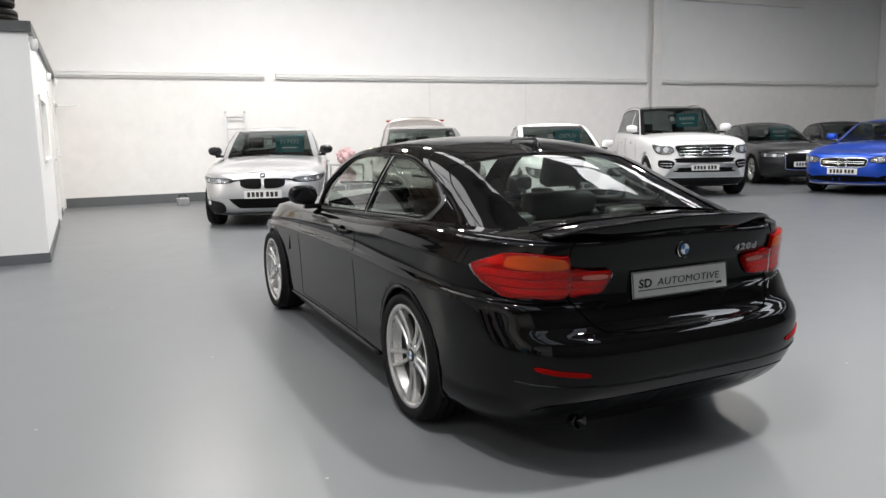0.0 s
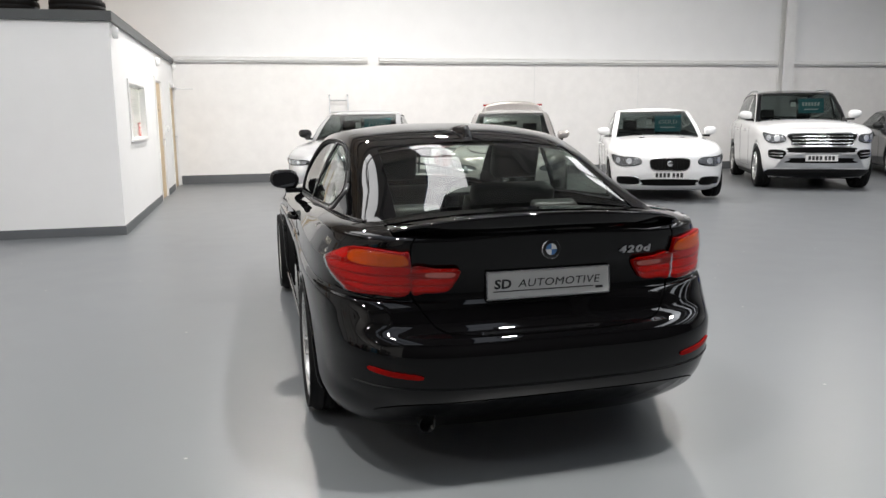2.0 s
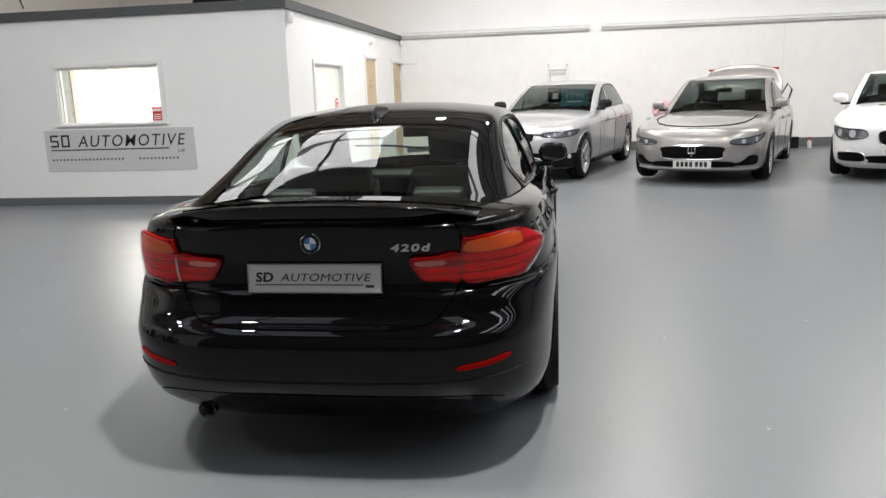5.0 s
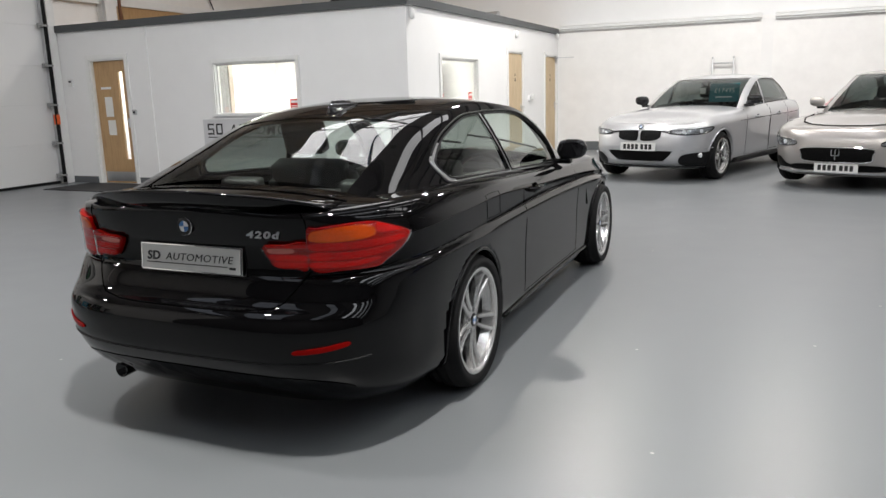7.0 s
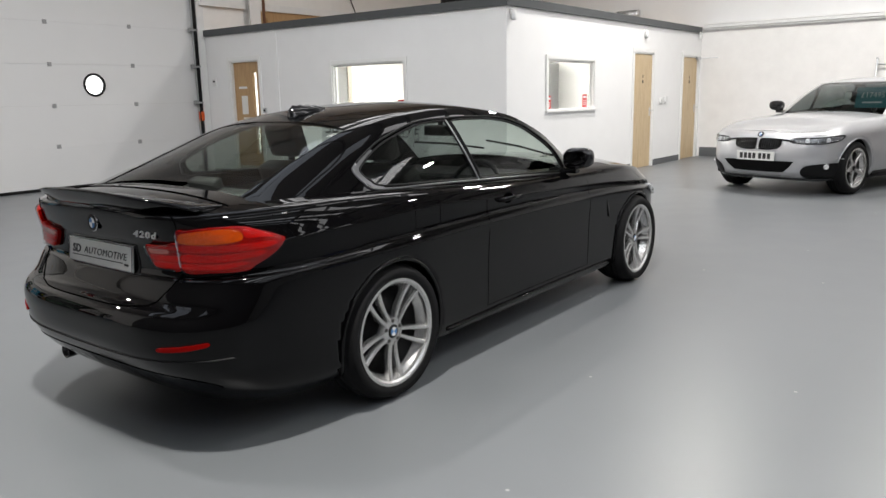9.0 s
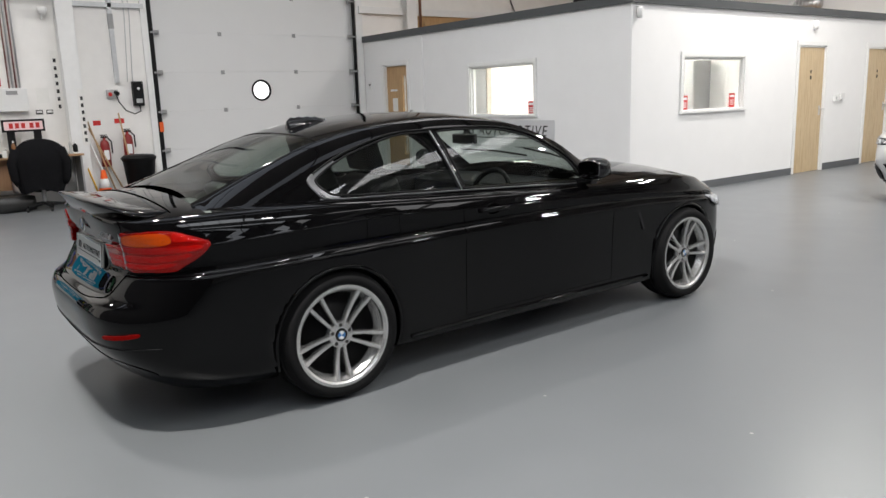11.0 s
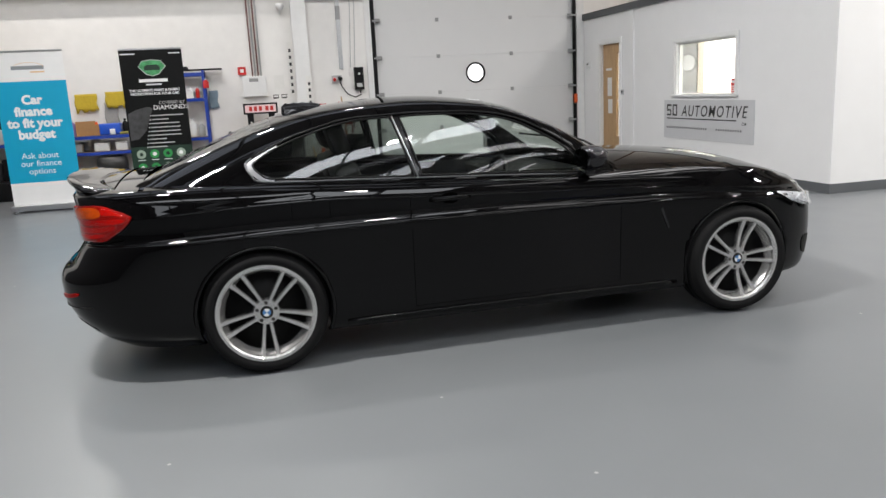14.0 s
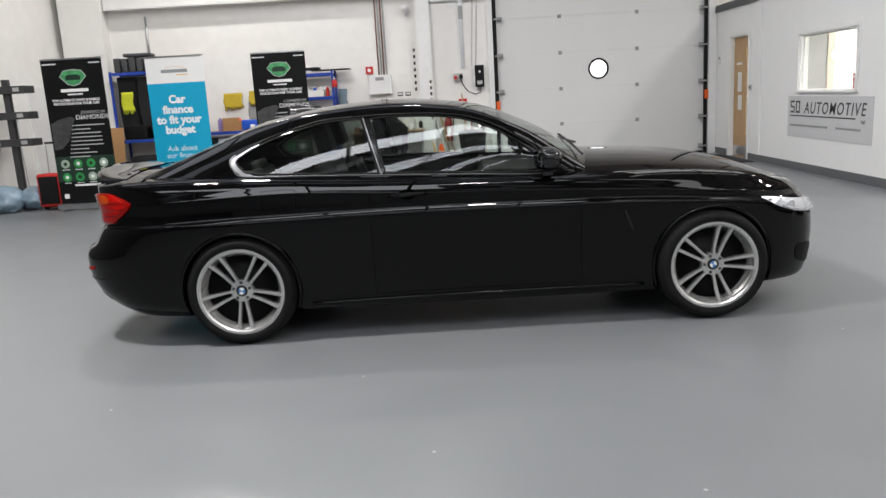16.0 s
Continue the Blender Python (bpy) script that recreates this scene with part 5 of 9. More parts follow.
            part("arch_lip", tube(bmesh.new(), [(sg * (S.side_x(y, z) - 0.005), y, z) for y, z in ring if z > 0.19], 0.011, 6), paint_mat, car, smooth=True)
        for yh, zh in door_handles:
            x = S.side_x(yh, zh)
            bm = bmesh.new()
            tube(bm, [(sg * (x - 0.004), yh - 0.11, zh - 0.004), (sg * (x + 0.026), yh - 0.085, zh), (sg * (x + 0.034), yh, zh + 0.003), (sg * (x + 0.026), yh + 0.085, zh + 0.002), (sg * (x - 0.004), yh + 0.11, zh - 0.002)], [0.011, 0.014, 0.015, 0.014, 0.011], 8)
            part("door_handle", bm, paint_mat, car, smooth=True)
            # a near-black disc paints the shade of the hollow behind the handle
            bm = bmesh.new()
            lathe(bm, [(0.03, -0.004), (0.034, 0.0), (0.03, 0.003)], 20, "x", Matrix.Translation((sg * x, yh, zh)) @ Matrix.Diagonal((1, 1.6, 0.9, 1)))
            part("handle_recess_shade", bm, GAP, car)
    tread = P["width"] / 2 - P.get("inset", 0.145)
    for i, y in enumerate(P["axles"]):
        for sg in (1, -1):
            put_wheel(car, wheels, sg * tread, y, P["hub"], P["spins"][i] if "spins" in P else spin + 31 * i)
    under = bmesh.new()
    box(under, (-P["width"] / 2 + 0.30, P["axles"][0] - 0.62, 0.19), (P["width"] / 2 - 0.30, P["axles"][1] + 0.45, 0.30))
    box(under, (-P["width"] / 2 + 0.09, P["axles"][0] + 0.42, 0.17), (P["width"] / 2 - 0.09, P["axles"][1] - 0.42, 0.27), 0.03)
    part("underbody", under, BLACK_PLASTIC, car)
    interior(car, P, C, rows)
    return car, S, C


def plate(car, S, rear, z, w, h, mtl, out=0.012, bars=True, tilt=0.0):
    p = S.at_arc(0, z, rear, out)
    sgn = -1 if rear else 1
    m = Matrix.Translation(p) @ (pose(0, 0, 0, 90 + tilt, 0, 0) if rear else pose(0, 0, 0, 90 + tilt, 0, 180))
    bm = bmesh.new()
    box(bm, (-w / 2, -h / 2, -0.006), (w / 2, h / 2, 0.004), 0.004)
    ob = part("number_plate", bm, mtl, car, m=m)
    if bars:
        for x in (-0.195, -0.135, -0.075, -0.015, 0.065, 0.125, 0.185):
            part("plate_mark", boxes(((x * w / 0.52 - 0.021, -0.035, 0.0042), (x * w / 0.52 + 0.021, 0.035, 0.0052))), BLACK_PRINT, ob)
    return ob, m


DARK_TRIM = mat("dark_satin_trim", rgb(0.16, 0.162, 0.168), rough=0.34, metal=0.9, vary=0.05, scale=10)
# ---- the black coupe ----
ZS = [(-1.0, 0.972), (-0.4, 0.986), (0.2, 0.972), (0.8, 0.942), (1.4, 0.914), (2.0, 0.896), (2.6, 0.882), (3.0, 0.852), (3.35, 0.792)]
COUPE = dict(
    width=1.806, axles=(0.0, 2.81), hub=0.329, arch=0.354, inset=0.112, yf0=2.30, yr0=0.15, pf=4.4, pr=4.3, sub=3, flare=0.009,
    levels=[  # height, half width, front, rear
        (0.175, 0.815, 3.46, -0.82),
        ([(-1, 0.255), (-0.4, 0.235), (0.4, 0.20), (2.4, 0.19), (3.2, 0.195)], 0.874, 3.53, -0.93),
        ([(-1, 0.350), (0.4, 0.30), (2.4, 0.30), (3.2, 0.31)], 0.892, 3.565, -1.018),
        (0.45, 0.896, 3.58, -1.060),
        ([(-1, 0.540), (1.0, 0.560), (3.2, 0.550)], 0.899, 3.575, -1.066),
        ([(-1, 0.604), (-0.8, 0.592), (1.0, 0.640), (3.2, 0.610)], 0.9035, 3.56, -1.036),
        ([(-1, 0.622), (-0.8, 0.650), (1.0, 0.700), (3.2, 0.655)], 0.9085, 3.53, -0.990),
        ([(-1, 0.664), (-0.8, 0.704), (0.1, 0.730), (1.0, 0.738), (2.2, 0.728), (3.2, 0.683)], 0.9105, 3.512, -0.956),   # lower crease
        ([(-1, 0.708), (-0.8, 0.732), (0.1, 0.745), (1.0, 0.750), (2.2, 0.740), (3.2, 0.693)], 0.9075, 3.50, -0.930),
        ([(-1, 0.725), (0.1, 0.761), (1.0, 0.766), (2.2, 0.753), (3.2, 0.699)], 0.9000, 3.495, -0.922),
        ([(-1, 0.742), (0.1, 0.777), (1.0, 0.782), (2.2, 0.766), (3.2, 0.705)], 0.8920, 3.49, -0.916),
        ([(-1, 0.780), (0.3, 0.826), (1.0, 0.812), (2.2, 0.782), (3.2, 0.717)], 0.8895, 3.485, -0.915),
        ([(-1, 0.822), (0.3, 0.870), (1.0, 0.840), (2.2, 0.798), (3.2, 0.729)], 0.8900, 3.475, -0.916),
        ([(-1, 0.848), (0.3, 0.893), (1.0, 0.860), (2.2, 0.812), (3.2, 0.740)], 0.8900, 3.46, -0.920),        # upper crease
        ([(-1, 0.858), (0.3, 0.901), (1.0, 0.868), (2.2, 0.820), (3.2, 0.748)], 0.8870, 3.45, -0.924),
        ([(-1, 0.893), (0.3, 0.923), (1.0, 0.890), (2.2, 0.844), (3.2, 0.765)], 0.8760, 3.43, -0.934),
        ([(-1, 0.938), (0.2, 0.950), (1.0, 0.914), (2.2, 0.874), (3.2, 0.786)], 0.8620, 3.39, -0.946),
        (ZS, 0.838, 3.33, -0.954)],
    taper=[(-0.5, 0.995), (0.0, 1.0), (0.9, 0.985), (1.6, 0.978), (2.3, 0.975)],
    deck=[(-0.99, 0.998), (-0.7, 1.040), (0.0, 1.05), (1.6, 1.005), (2.1, 0.996), (2.45, 0.984), (2.85, 0.950), (3.12, 0.888), (3.32, 0.808)],
    crown=2.4, cuts=(0.80, 2.03), doors=[("door_pair", 0.80, 2.03, 0.27)], bonnet_from=2.1,
    cabin=(-0.58, 2.02, 0.70), waist=0.93, dash_y=1.92,
    centre=[(2.20, 0.985), (1.83, 1.200), (1.43, 1.350), (0.93, 1.399), (0.50, 1.374), (0.12, 1.308), (-0.20, 1.196), (-0.52, 1.058)],
    edge=[(2.09, 0.748, 0.905), (1.66, 0.680, 1.200), (1.30, 0.622, 1.320), (0.88, 0.594, 1.350), (0.48, 0.584, 1.326), (0.12, 0.578, 1.256), (-0.22, 0.596, 1.140), (-0.60, 0.630, 1.008)],
    glass_rows=(2, 5), glass_curve=2.5, rear_curve=2.7, panes={0: QUARTER_GLASS}, screen=0.87, bulge=0.014,
    belt=[(-0.70, 0.640), (-0.5, 0.690), (-0.2, 0.735), (0.2, 0.765), (0.8, 0.780), (1.5, 0.775), (2.05, 0.748)],
    windows=[[(0.11, 1.008), (0.45, 0.991), (0.80, 0.974), (0.852, 0.976), (0.846, 1.0), (0.770, 1.265), (0.745, 1.288), (0.70, 1.289), (0.52, 1.277), (0.27, 1.213), (0.14, 1.165), (0.03, 1.108), (0.004, 1.080), (0.035, 1.040)],
             [(0.910, 0.971), (1.30, 0.953), (1.80, 0.926), (1.845, 0.926), (1.86, 0.942), (1.74, 1.076), (1.54, 1.197), (1.42, 1.245), (1.30, 1.272), (1.15, 1.288), (0.95, 1.293), (0.84, 1.290), (0.812, 1.280), (0.824, 1.25), (0.892, 1.0)]],
    dlo=[(0.06, 0.996), (0.45, 0.980), (0.865, 0.962), (1.4, 0.937), (1.83, 0.913), (1.90, 0.925), (1.88, 0.96), (1.77, 1.086), (1.56, 1.212), (1.44, 1.259), (1.32, 1.286), (1.15, 1.302), (0.95, 1.306), (0.75, 1.304), (0.51, 1.291), (0.26, 1.228), (0.13, 1.180), (0.0, 1.118), (-0.035, 1.085), (-0.01, 1.035)],
    trim_r=0.0056, fine=0.022, outline=150, gap_r=0.0014, spins=(36, -17))
COUPE["shoulder"] = pchip(ZS)
MAIN_AT = pose(2.186, 3.566, 0, 0, 0, 0.5)
main, S, C = car_base(COUPE, "glossy black two-door coupe with silver alloy wheels", "car", MAIN_AT, BLACK_PAINT, glass=CAR_GLASS, rear_glass=REAR_GLASS, step=0.024, wheels=WHEEL_MAIN, trim=DARK_TRIM, door_handles=[(1.02, 0.850)])
for sg in (1, -1):
    door_mirror(main, C, 1.84, 0.950, sg, BLACK_GLOSS, 0.95)
# pillar infill between the side windows, gloss black
for sg in (1, -1):
    lp = [(0.854, 0.972), (0.906, 0.969), (0.890, 1.0), (0.822, 1.25), (0.812, 1.285), (0.748, 1.291), (0.772, 1.265), (0.848, 1.0)]
    part("centre_pillar", side_mesh(C, [lp], 0.05, sg, 0.0015), BLACK_GLOSS, main)
    tip = smooth_loop([(0.10, 0.998), (0.10, 1.009), (0.035, 1.041), (0.005, 1.080), (0.03, 1.106), (0.13, 1.160), (0.125, 1.174), (0.0, 1.114), (-0.032, 1.085), (-0.008, 1.038), (0.05, 0.998)], 44)
    part("window_corner_trim", side_mesh(C, [tip], 0.03, sg, 0.003), DARK_TRIM, main, "wide satin trim round the rear window corner", smooth=True)

for sg in (1, -1):
    part("pillar_seam", tube(bmesh.new(), [(sg * (C.skin(y, z).x + 0.004), y, z) for y, z in [(0.872, 0.966), (0.846, 1.05), (0.815, 1.15), (0.785, 1.25), (0.772, 1.296)]], 0.0035, 6), SATIN_ALU, main, "thin bright seam between the side windows", smooth=True)

# rear lamps: outer piece wraps round the corner, inner piece on the lid
for sg in (1, -1):
    a_split = S.arc_of_x(0.560, 0.85)
    a_tip = S.arc_of_y(-0.600, 0.90)
    A, W = a_split, a_tip - a_split
    outer = smooth_loop([(A, 0.764), (A + 0.14, 0.758), (A + 0.25, 0.762), (a_tip - 0.13, 0.782), (a_tip - 0.06, 0.822), (a_tip - 0.004, 0.872), (a_tip - 0.022, 0.893), (a_tip - 0.10, 0.922), (A + 0.26, 0.938), (A + 0.16, 0.939), (A + 0.04, 0.926), (A, 0.914)], 72)
    lens = part("tail_light", patch(S, outer, True, 0.016, 0.035, 0.019, sg), LAMP_DEEP, main, "red tail light wrapped round the rear corner", smooth=False)
    amber = smooth_loop([(A + 0.012, 0.875), (A + 0.14, 0.872), (A + 0.25, 0.887), (A + 0.24, 0.926), (A + 0.15, 0.930), (A + 0.04, 0.917), (A + 0.012, 0.906)], 36)
    part("indicator_lens", patch(S, amber, True, 0.0185, 0.004, 0.019, sg), LAMP_AMBER, lens, "amber indicator lens")
    for z0, z1, rise, run in ((0.770, 0.791, 0.012, W - 0.16), (0.800, 0.828, 0.016, W - 0.095), (0.838, 0.866, 0.012, W - 0.045)):
        bar = [(A + 0.010, z0), (A + 0.15, z0 + 0.001), (A + run * 0.80, z0 + rise * 0.7), (A + run, z0 + rise + 0.008), (A + run, z1 + rise - 0.004), (A + run * 0.80, z1 + rise * 0.5), (A + 0.15, z1), (A + 0.010, z1)]
        part("light_bar", patch(S, smooth_loop(bar, 40), True, 0.0188, 0.004, 0.019, sg), LAMP_RED, lens)
    side = smooth_loop([(A + 0.27, 0.895), (A + 0.34, 0.894), (a_tip - 0.05, 0.888), (a_tip - 0.06, 0.900), (A + 0.29, 0.930), (A + 0.265, 0.928)], 30)
    part("light_bar", patch(S, side, True, 0.0188, 0.004, 0.019, sg), LAMP_RED, lens)
    inner = smooth_loop([(0.420, 0.768), (0.50, 0.764), (A - 0.012, 0.764), (A - 0.012, 0.866), (0.46, 0.859), (0.380, 0.852), (0.366, 0.840), (0.388, 0.800)], 48)
    lid = part("tail_light", patch(S, inner, True, 0.016, 0.035, 0.019, sg), LAMP_DEEP, main, "red inner tail light on the boot lid")
    rev = smooth_loop([(0.402, 0.824), (A - 0.07, 0.828), (A - 0.075, 0.844), (0.392, 0.841)], 24)
    part("reversing_lens", patch(S, rev, True, 0.0188, 0.004, 0.019, sg), LAMP_WHITE, lid, "pale reversing light lens")
    for z0, z1, x0 in ((0.771, 0.790, 0.425), (0.798, 0.818, 0.408), (0.847, 0.858, 0.393)):
        bar = [(x0, z0), ((x0 + A) / 2, z0 - 0.001), (A - 0.018, z0), (A - 0.018, z1), ((x0 + A) / 2, z1 + 0.001), (x0 - 0.010, z1)]
        part("light_bar", patch(S, smooth_loop(bar, 30), True, 0.0188, 0.004, 0.019, sg), LAMP_RED, lid)
    part("lamp_cover", patch(S, outer, True, 0.024, 0.001, 0.019, sg), LAMP_CLEAR, lens, "glossy clear cover", smooth=True)
    part("lamp_cover", patch(S, inner, True, 0.024, 0.001, 0.019, sg), LAMP_CLEAR, lid, "glossy clear cover", smooth=True)
    ref = smooth_loop([(0.555, 0.458), (0.66, 0.466), (0.76, 0.484), (0.76, 0.500), (0.66, 0.486), (0.555, 0.474)], 24)
    part("bumper_reflector", patch(S, ref, True, 0.006, 0.02, 0.019, sg), LAMP_DEEP, main, "narrow red bumper reflector")
    crease = [(a, 0.735 + 0.02 * max(0, (a - 0.55) / 0.3) ** 2) for a in np.linspace(0.56, 0.92, 12)]
    part("shut_line", line_on(S, crease, True, 0.0028, 0.0, sg), GAP, main)
    gap = [(0.44, 0.622), (0.475, 0.64), (0.515, 0.69), (a_split - 0.006, 0.752), (a_split - 0.004, 0.87), (a_split - 0.003, 0.955), (a_split - 0.02, 0.985)]
    part("shut_line", line_on(S, gap, True, 0.0030, 0.0, sg), GAP, main)
part("shut_line", line_on(S, [(a, 0.606 + 0.016 * (a / 0.44) ** 4) for a in np.linspace(-0.44, 0.44, 16)], True, 0.003, 0.001), GAP, main)
# lower bumper lines and tow cover
part("bumper_crease", line_on(S, [(a, 0.405 + 0.02 * (a / 0.8) ** 2) for a in np.linspace(-0.85, 0.85, 30)], True, 0.0035, 0.002), BLACK_PLASTIC, main)
part("lower_valance", patch(S, smooth_loop([(-0.62, 0.262), (0.62, 0.262), (0.60, 0.335), (0, 0.345), (-0.60, 0.335)], 40), True, 0.004, 0.03, 0.05), BLACK_PAINT, main, "black lower bumper panel")

# boot spoiler: a lip along the trailing edge, raised in the middle
bm = bmesh.new()
rings = []
for u in np.linspace(-1, 1, 41):
    a = u * 0.66
    x = a * 0.93
    yb = -0.948 + 0.15 * abs(u) ** 3.2
    fade = 0.10 + 0.90 * (1 - abs(u) ** 7)
    zt = S.deck_z(x, yb + 0.05)
    h = (0.032 + 0.024 * (1 - u * u)) * fade
    ring = [(x, yb + 0.17, S.deck_z(x, min(yb + 0.17, 3)) - 0.004), (x, yb + 0.10, zt + 0.22 * h + 0.004), (x, yb + 0.02, zt + 0.62 * h + 0.004), (x, yb - 0.040, zt + h), (x, yb - 0.052, zt + h - 0.004), (x, yb - 0.050, zt + h - 0.012), (x, yb - 0.03, zt + 0.35 * h - 0.006), (x, yb - 0.012, zt - 0.03), (x, yb + 0.05, zt - 0.03)]
    rings.append([bm.verts.new(p) for p in ring])
for p, q in zip(rings, rings[1:]):
    for j in range(9):
        bm.faces.new((p[j], p[(j + 1) % 9], q[(j + 1) % 9], q[j]))
bm.faces.new(rings[0]), bm.faces.new(rings[-1])
part("boot_spoiler", bm, BLACK_PAINT, main, "black boot lip spoiler", smooth=True)

# show plate with lettering
pl, pm = plate(main, S, True, 0.779, 0.520, 0.111, PLATE_SILVER, 0.012, bars=False, tilt=-6)
bm = boxes(((-0.259, -0.056, 0.0042), (0.259, -0.051, 0.007)), ((-0.262, 0.051, 0.0042), (0.262, 0.056, 0.007)), ((-0.262, -0.051, 0.0042), (-0.257, 0.051, 0.007)), ((0.257, -0.051, 0.0042), (0.262, 0.051, 0.007)))
part("plate_surround", bm, CHROME, pl)
lettering("plate_lettering", "SD", 0.050, BLACK_PRINT, pl, Matrix.Translation((-0.196, -0.012, 0.0046)) @ Matrix.Diagonal((1.15, 1, 1, 1)), shear=0.1, space=1.05, bold=0.0016)
lettering("plate_lettering", "AUTOMOTIVE", 0.043, BLACK_PRINT, pl, Matrix.Translation((0.042, -0.010, 0.0046)) @ Matrix.Diagonal((1.22, 1, 1, 1)), shear=0.2, space=1.06)
part("plate_underline", boxes(((-0.235, -0.026, 0.0042), (0.19, -0.022, 0.0052)), ((0.20, -0.034, 0.0042), (0.232, -0.024, 0.0052))), BLACK_PRINT, pl)
roundel(main, Matrix.Translation(S.at_arc(0, 0.917, True, 0.003)) @ pose(0, 0, 0, 90, 0, 0), 0.039)
# engine mark in chrome characters
_p, _q = S.at_arc(0.285, 0.884, True, 0.003), S.at_arc(0.458, 0.884, True, 0.003)
lettering("model_mark", "420d", 0.038, SATIN_ALU, main, Matrix.Translation((_p + _q) / 2 + Vector((0, -0.006, 0))) @ pose(0, 0, 0, 90, 0, math.degrees(math.atan2(_q.y - _p.y, _q.x - _p.x))) @ Matrix.Diagonal((1.62, 1, 1, 1)), shear=0.16, space=1.22, bold=0.0012, depth=0.002)
# aerial fin, exhaust, wipers, washer jets, fuel flap, side vent
bm = bmesh.new()
rings = []
for t in np.linspace(0, 1, 10):
    y = 0.44 - 0.235 * t
    h = 0.068 * (0.22 + 0.78 * t ** 0.8) * (1 if t < 0.95 else 0.62)
    w = 0.036 * (1 - 0.45 * t) + 0.004
    z0 = C.top(int(np.argmin(abs(C.c[:, 0] - y))), 0).z - 0.006
    rings.append([bm.verts.new(p) for p in ((-w, y, z0), (-w * 0.75, y, z0 + 0.02), (-0.006, y, z0 + h), (0.006, y, z0 + h), (w * 0.75, y, z0 + 0.02), (w, y, z0))])
for p, q in zip(rings, rings[1:]):
    for j in range(5):
        bm.faces.new((p[j], p[j + 1], q[j + 1], q[j]))
bm.faces.new(rings[-1]), bm.faces.new(rings[0])
part("aerial_fin", bm, BLACK_GLOSS, main, "black shark fin aerial", smooth=True)
part("exhaust_pipe", lathe(bmesh.new(), [(0.030, 0.14), (0.036, 0.0), (0.036, -0.004), (0.031, -0.004), (0.029, 0.12)], 24, "y", pose(-0.50, -0.895, 0.222)), BLACK_GLOSS, main, "dark round exhaust tail pipe", smooth=True)
for sg in (1, -1):
    bm = bmesh.new()
    p0 = C.top(1, 0.75 * sg if sg > 0 else -0.1)
    p1 = C.top(3, 0.05 if sg > 0 else -0.80)
    tube(bm, [p0 + Vector((0, 0.03, 0.012)), (p0 + p1) / 2 + Vector((0, 0.02, 0.022)), p1 + Vector((0, 0.01, 0.010))], 0.008, 6)
    part("wiper", bm, BLACK_PLASTIC, main)
    flap = smooth_loop([(0.18, 0.80), (0.36, 0.80), (0.37, 0.82), (0.37, 0.90), (0.355, 0.915), (0.19, 0.915), (0.175, 0.90), (0.175, 0.82)], 32)
    if sg > 0:
        part("fuel_flap_gap", tube(bmesh.new(), [(S.side_x(y, z) + 0.0005, y, z) for y, z in flap], 0.0012, 5, close=True), GAP, main)
    vent = boxes(((-0.006, 0, 0), (0.006, 0.016, 0.13)), bevel=0.004)
    part("side_vent", vent, BLACK_GLOSS, main, m=pose(sg * S.side_x(2.33, 0.62), 2.33, 0.56, 22, 0, 0))
    part("sill_trim", tube(bmesh.new(), [(sg * (S.side_x(y, 0.235) + 0.002), y, 0.225 + 0.01 * math.sin(y)) for y in np.linspace(0.42, 2.40, 24)], 0.012, 6), BLACK_PAINT, main, smooth=True)
part("shut_line", tube(bmesh.new(), [(x, -0.70 - 0.0 * x, S.deck_z(x, -0.70) + 0.001) for x in np.linspace(-0.62, 0.62, 14)], 0.004, 5), GAP, main)
# headlights, kidney grille, intakes, front plate
HEAD_GREY = mat("headlight_reflector", rgb(0.74, 0.75, 0.77), rough=0.25, metal=0.4, vary=0.35, scale=30)
HEAD_DARK = mat("headlight_bezel", rgb(0.02, 0.02, 0.022), rough=0.3, vary=0.2, scale=30)


HEAD_MID = mat("shaded_headlight_reflector", rgb(0.22, 0.225, 0.235), rough=0.22, metal=0.6, vary=0.7, scale=16)


def headlight(car, S, sg, a0, a1, z0, z1, rise, mtl=None, projectors=2, drop=0.0):
    """A headlight: bezel, projectors and a clear lens, from arc a0 to a1 round the front."""
    lp = smooth_loop([(a0, z0 + 0.012), ((a0 + a1) / 2, z0 - drop), (a1 - 0.05, z0 + rise), (a1, z1 + rise), ((a0 + a1) / 2, z1 + rise * 0.4), (a0 + 0.02, z1)], 40)
    h = part("headlight", patch(S, lp, False, 0.006, 0.03, 0.03, sg), mtl or HEAD_DARK, car, "clear headlight with bright projectors")
    if mtl is HEAD_MID:
        part("lamp_seal", line_on(S, lp, False, 0.007, 0.008, sg, 6, True), BLACK_GLOSS, h)
    mid = (z0 + z1) / 2
    for i in range(projectors):
        t = (i + 0.75) / (projectors + 0.6)
        p = Vector((sg, 1, 1)) * S.at_arc(a0 + (a1 - a0) * t, mid + rise * 0.55 * t, False, 0.010)
        q = Vector((sg, 1, 1)) * S.at_arc(a0 + (a1 - a0) * t, mid + rise * 0.55 * t, False, 0.11)
        r = (z1 - z0) * 0.46
        m = look(p, q) @ pose(0, 0, 0, 180)
        part("projector", lathe(bmesh.new(), [(r, -0.004), (r, 0.004), (r * 0.86, 0.006), (r * 0.8, 0.001), (r * 0.55, 0.003), (0.0001, 0.008)], 20, "z", m), HEAD_GREY, h, smooth=True)
    brow = [(a0 + 0.03, z0 + 0.014), ((a0 + a1) / 2, z0 + 0.006 - drop), (a1 - 0.07, z0 + rise + 0.006)]
    part("light_line", line_on(S, brow, False, 0.006, 0.014, sg), CHROME, h)
    part("headlight_lens", patch(S, lp, False, 0.022, 0.018, 0.04, sg), LAMP_CLEAR, h, "clear lens")
    return h


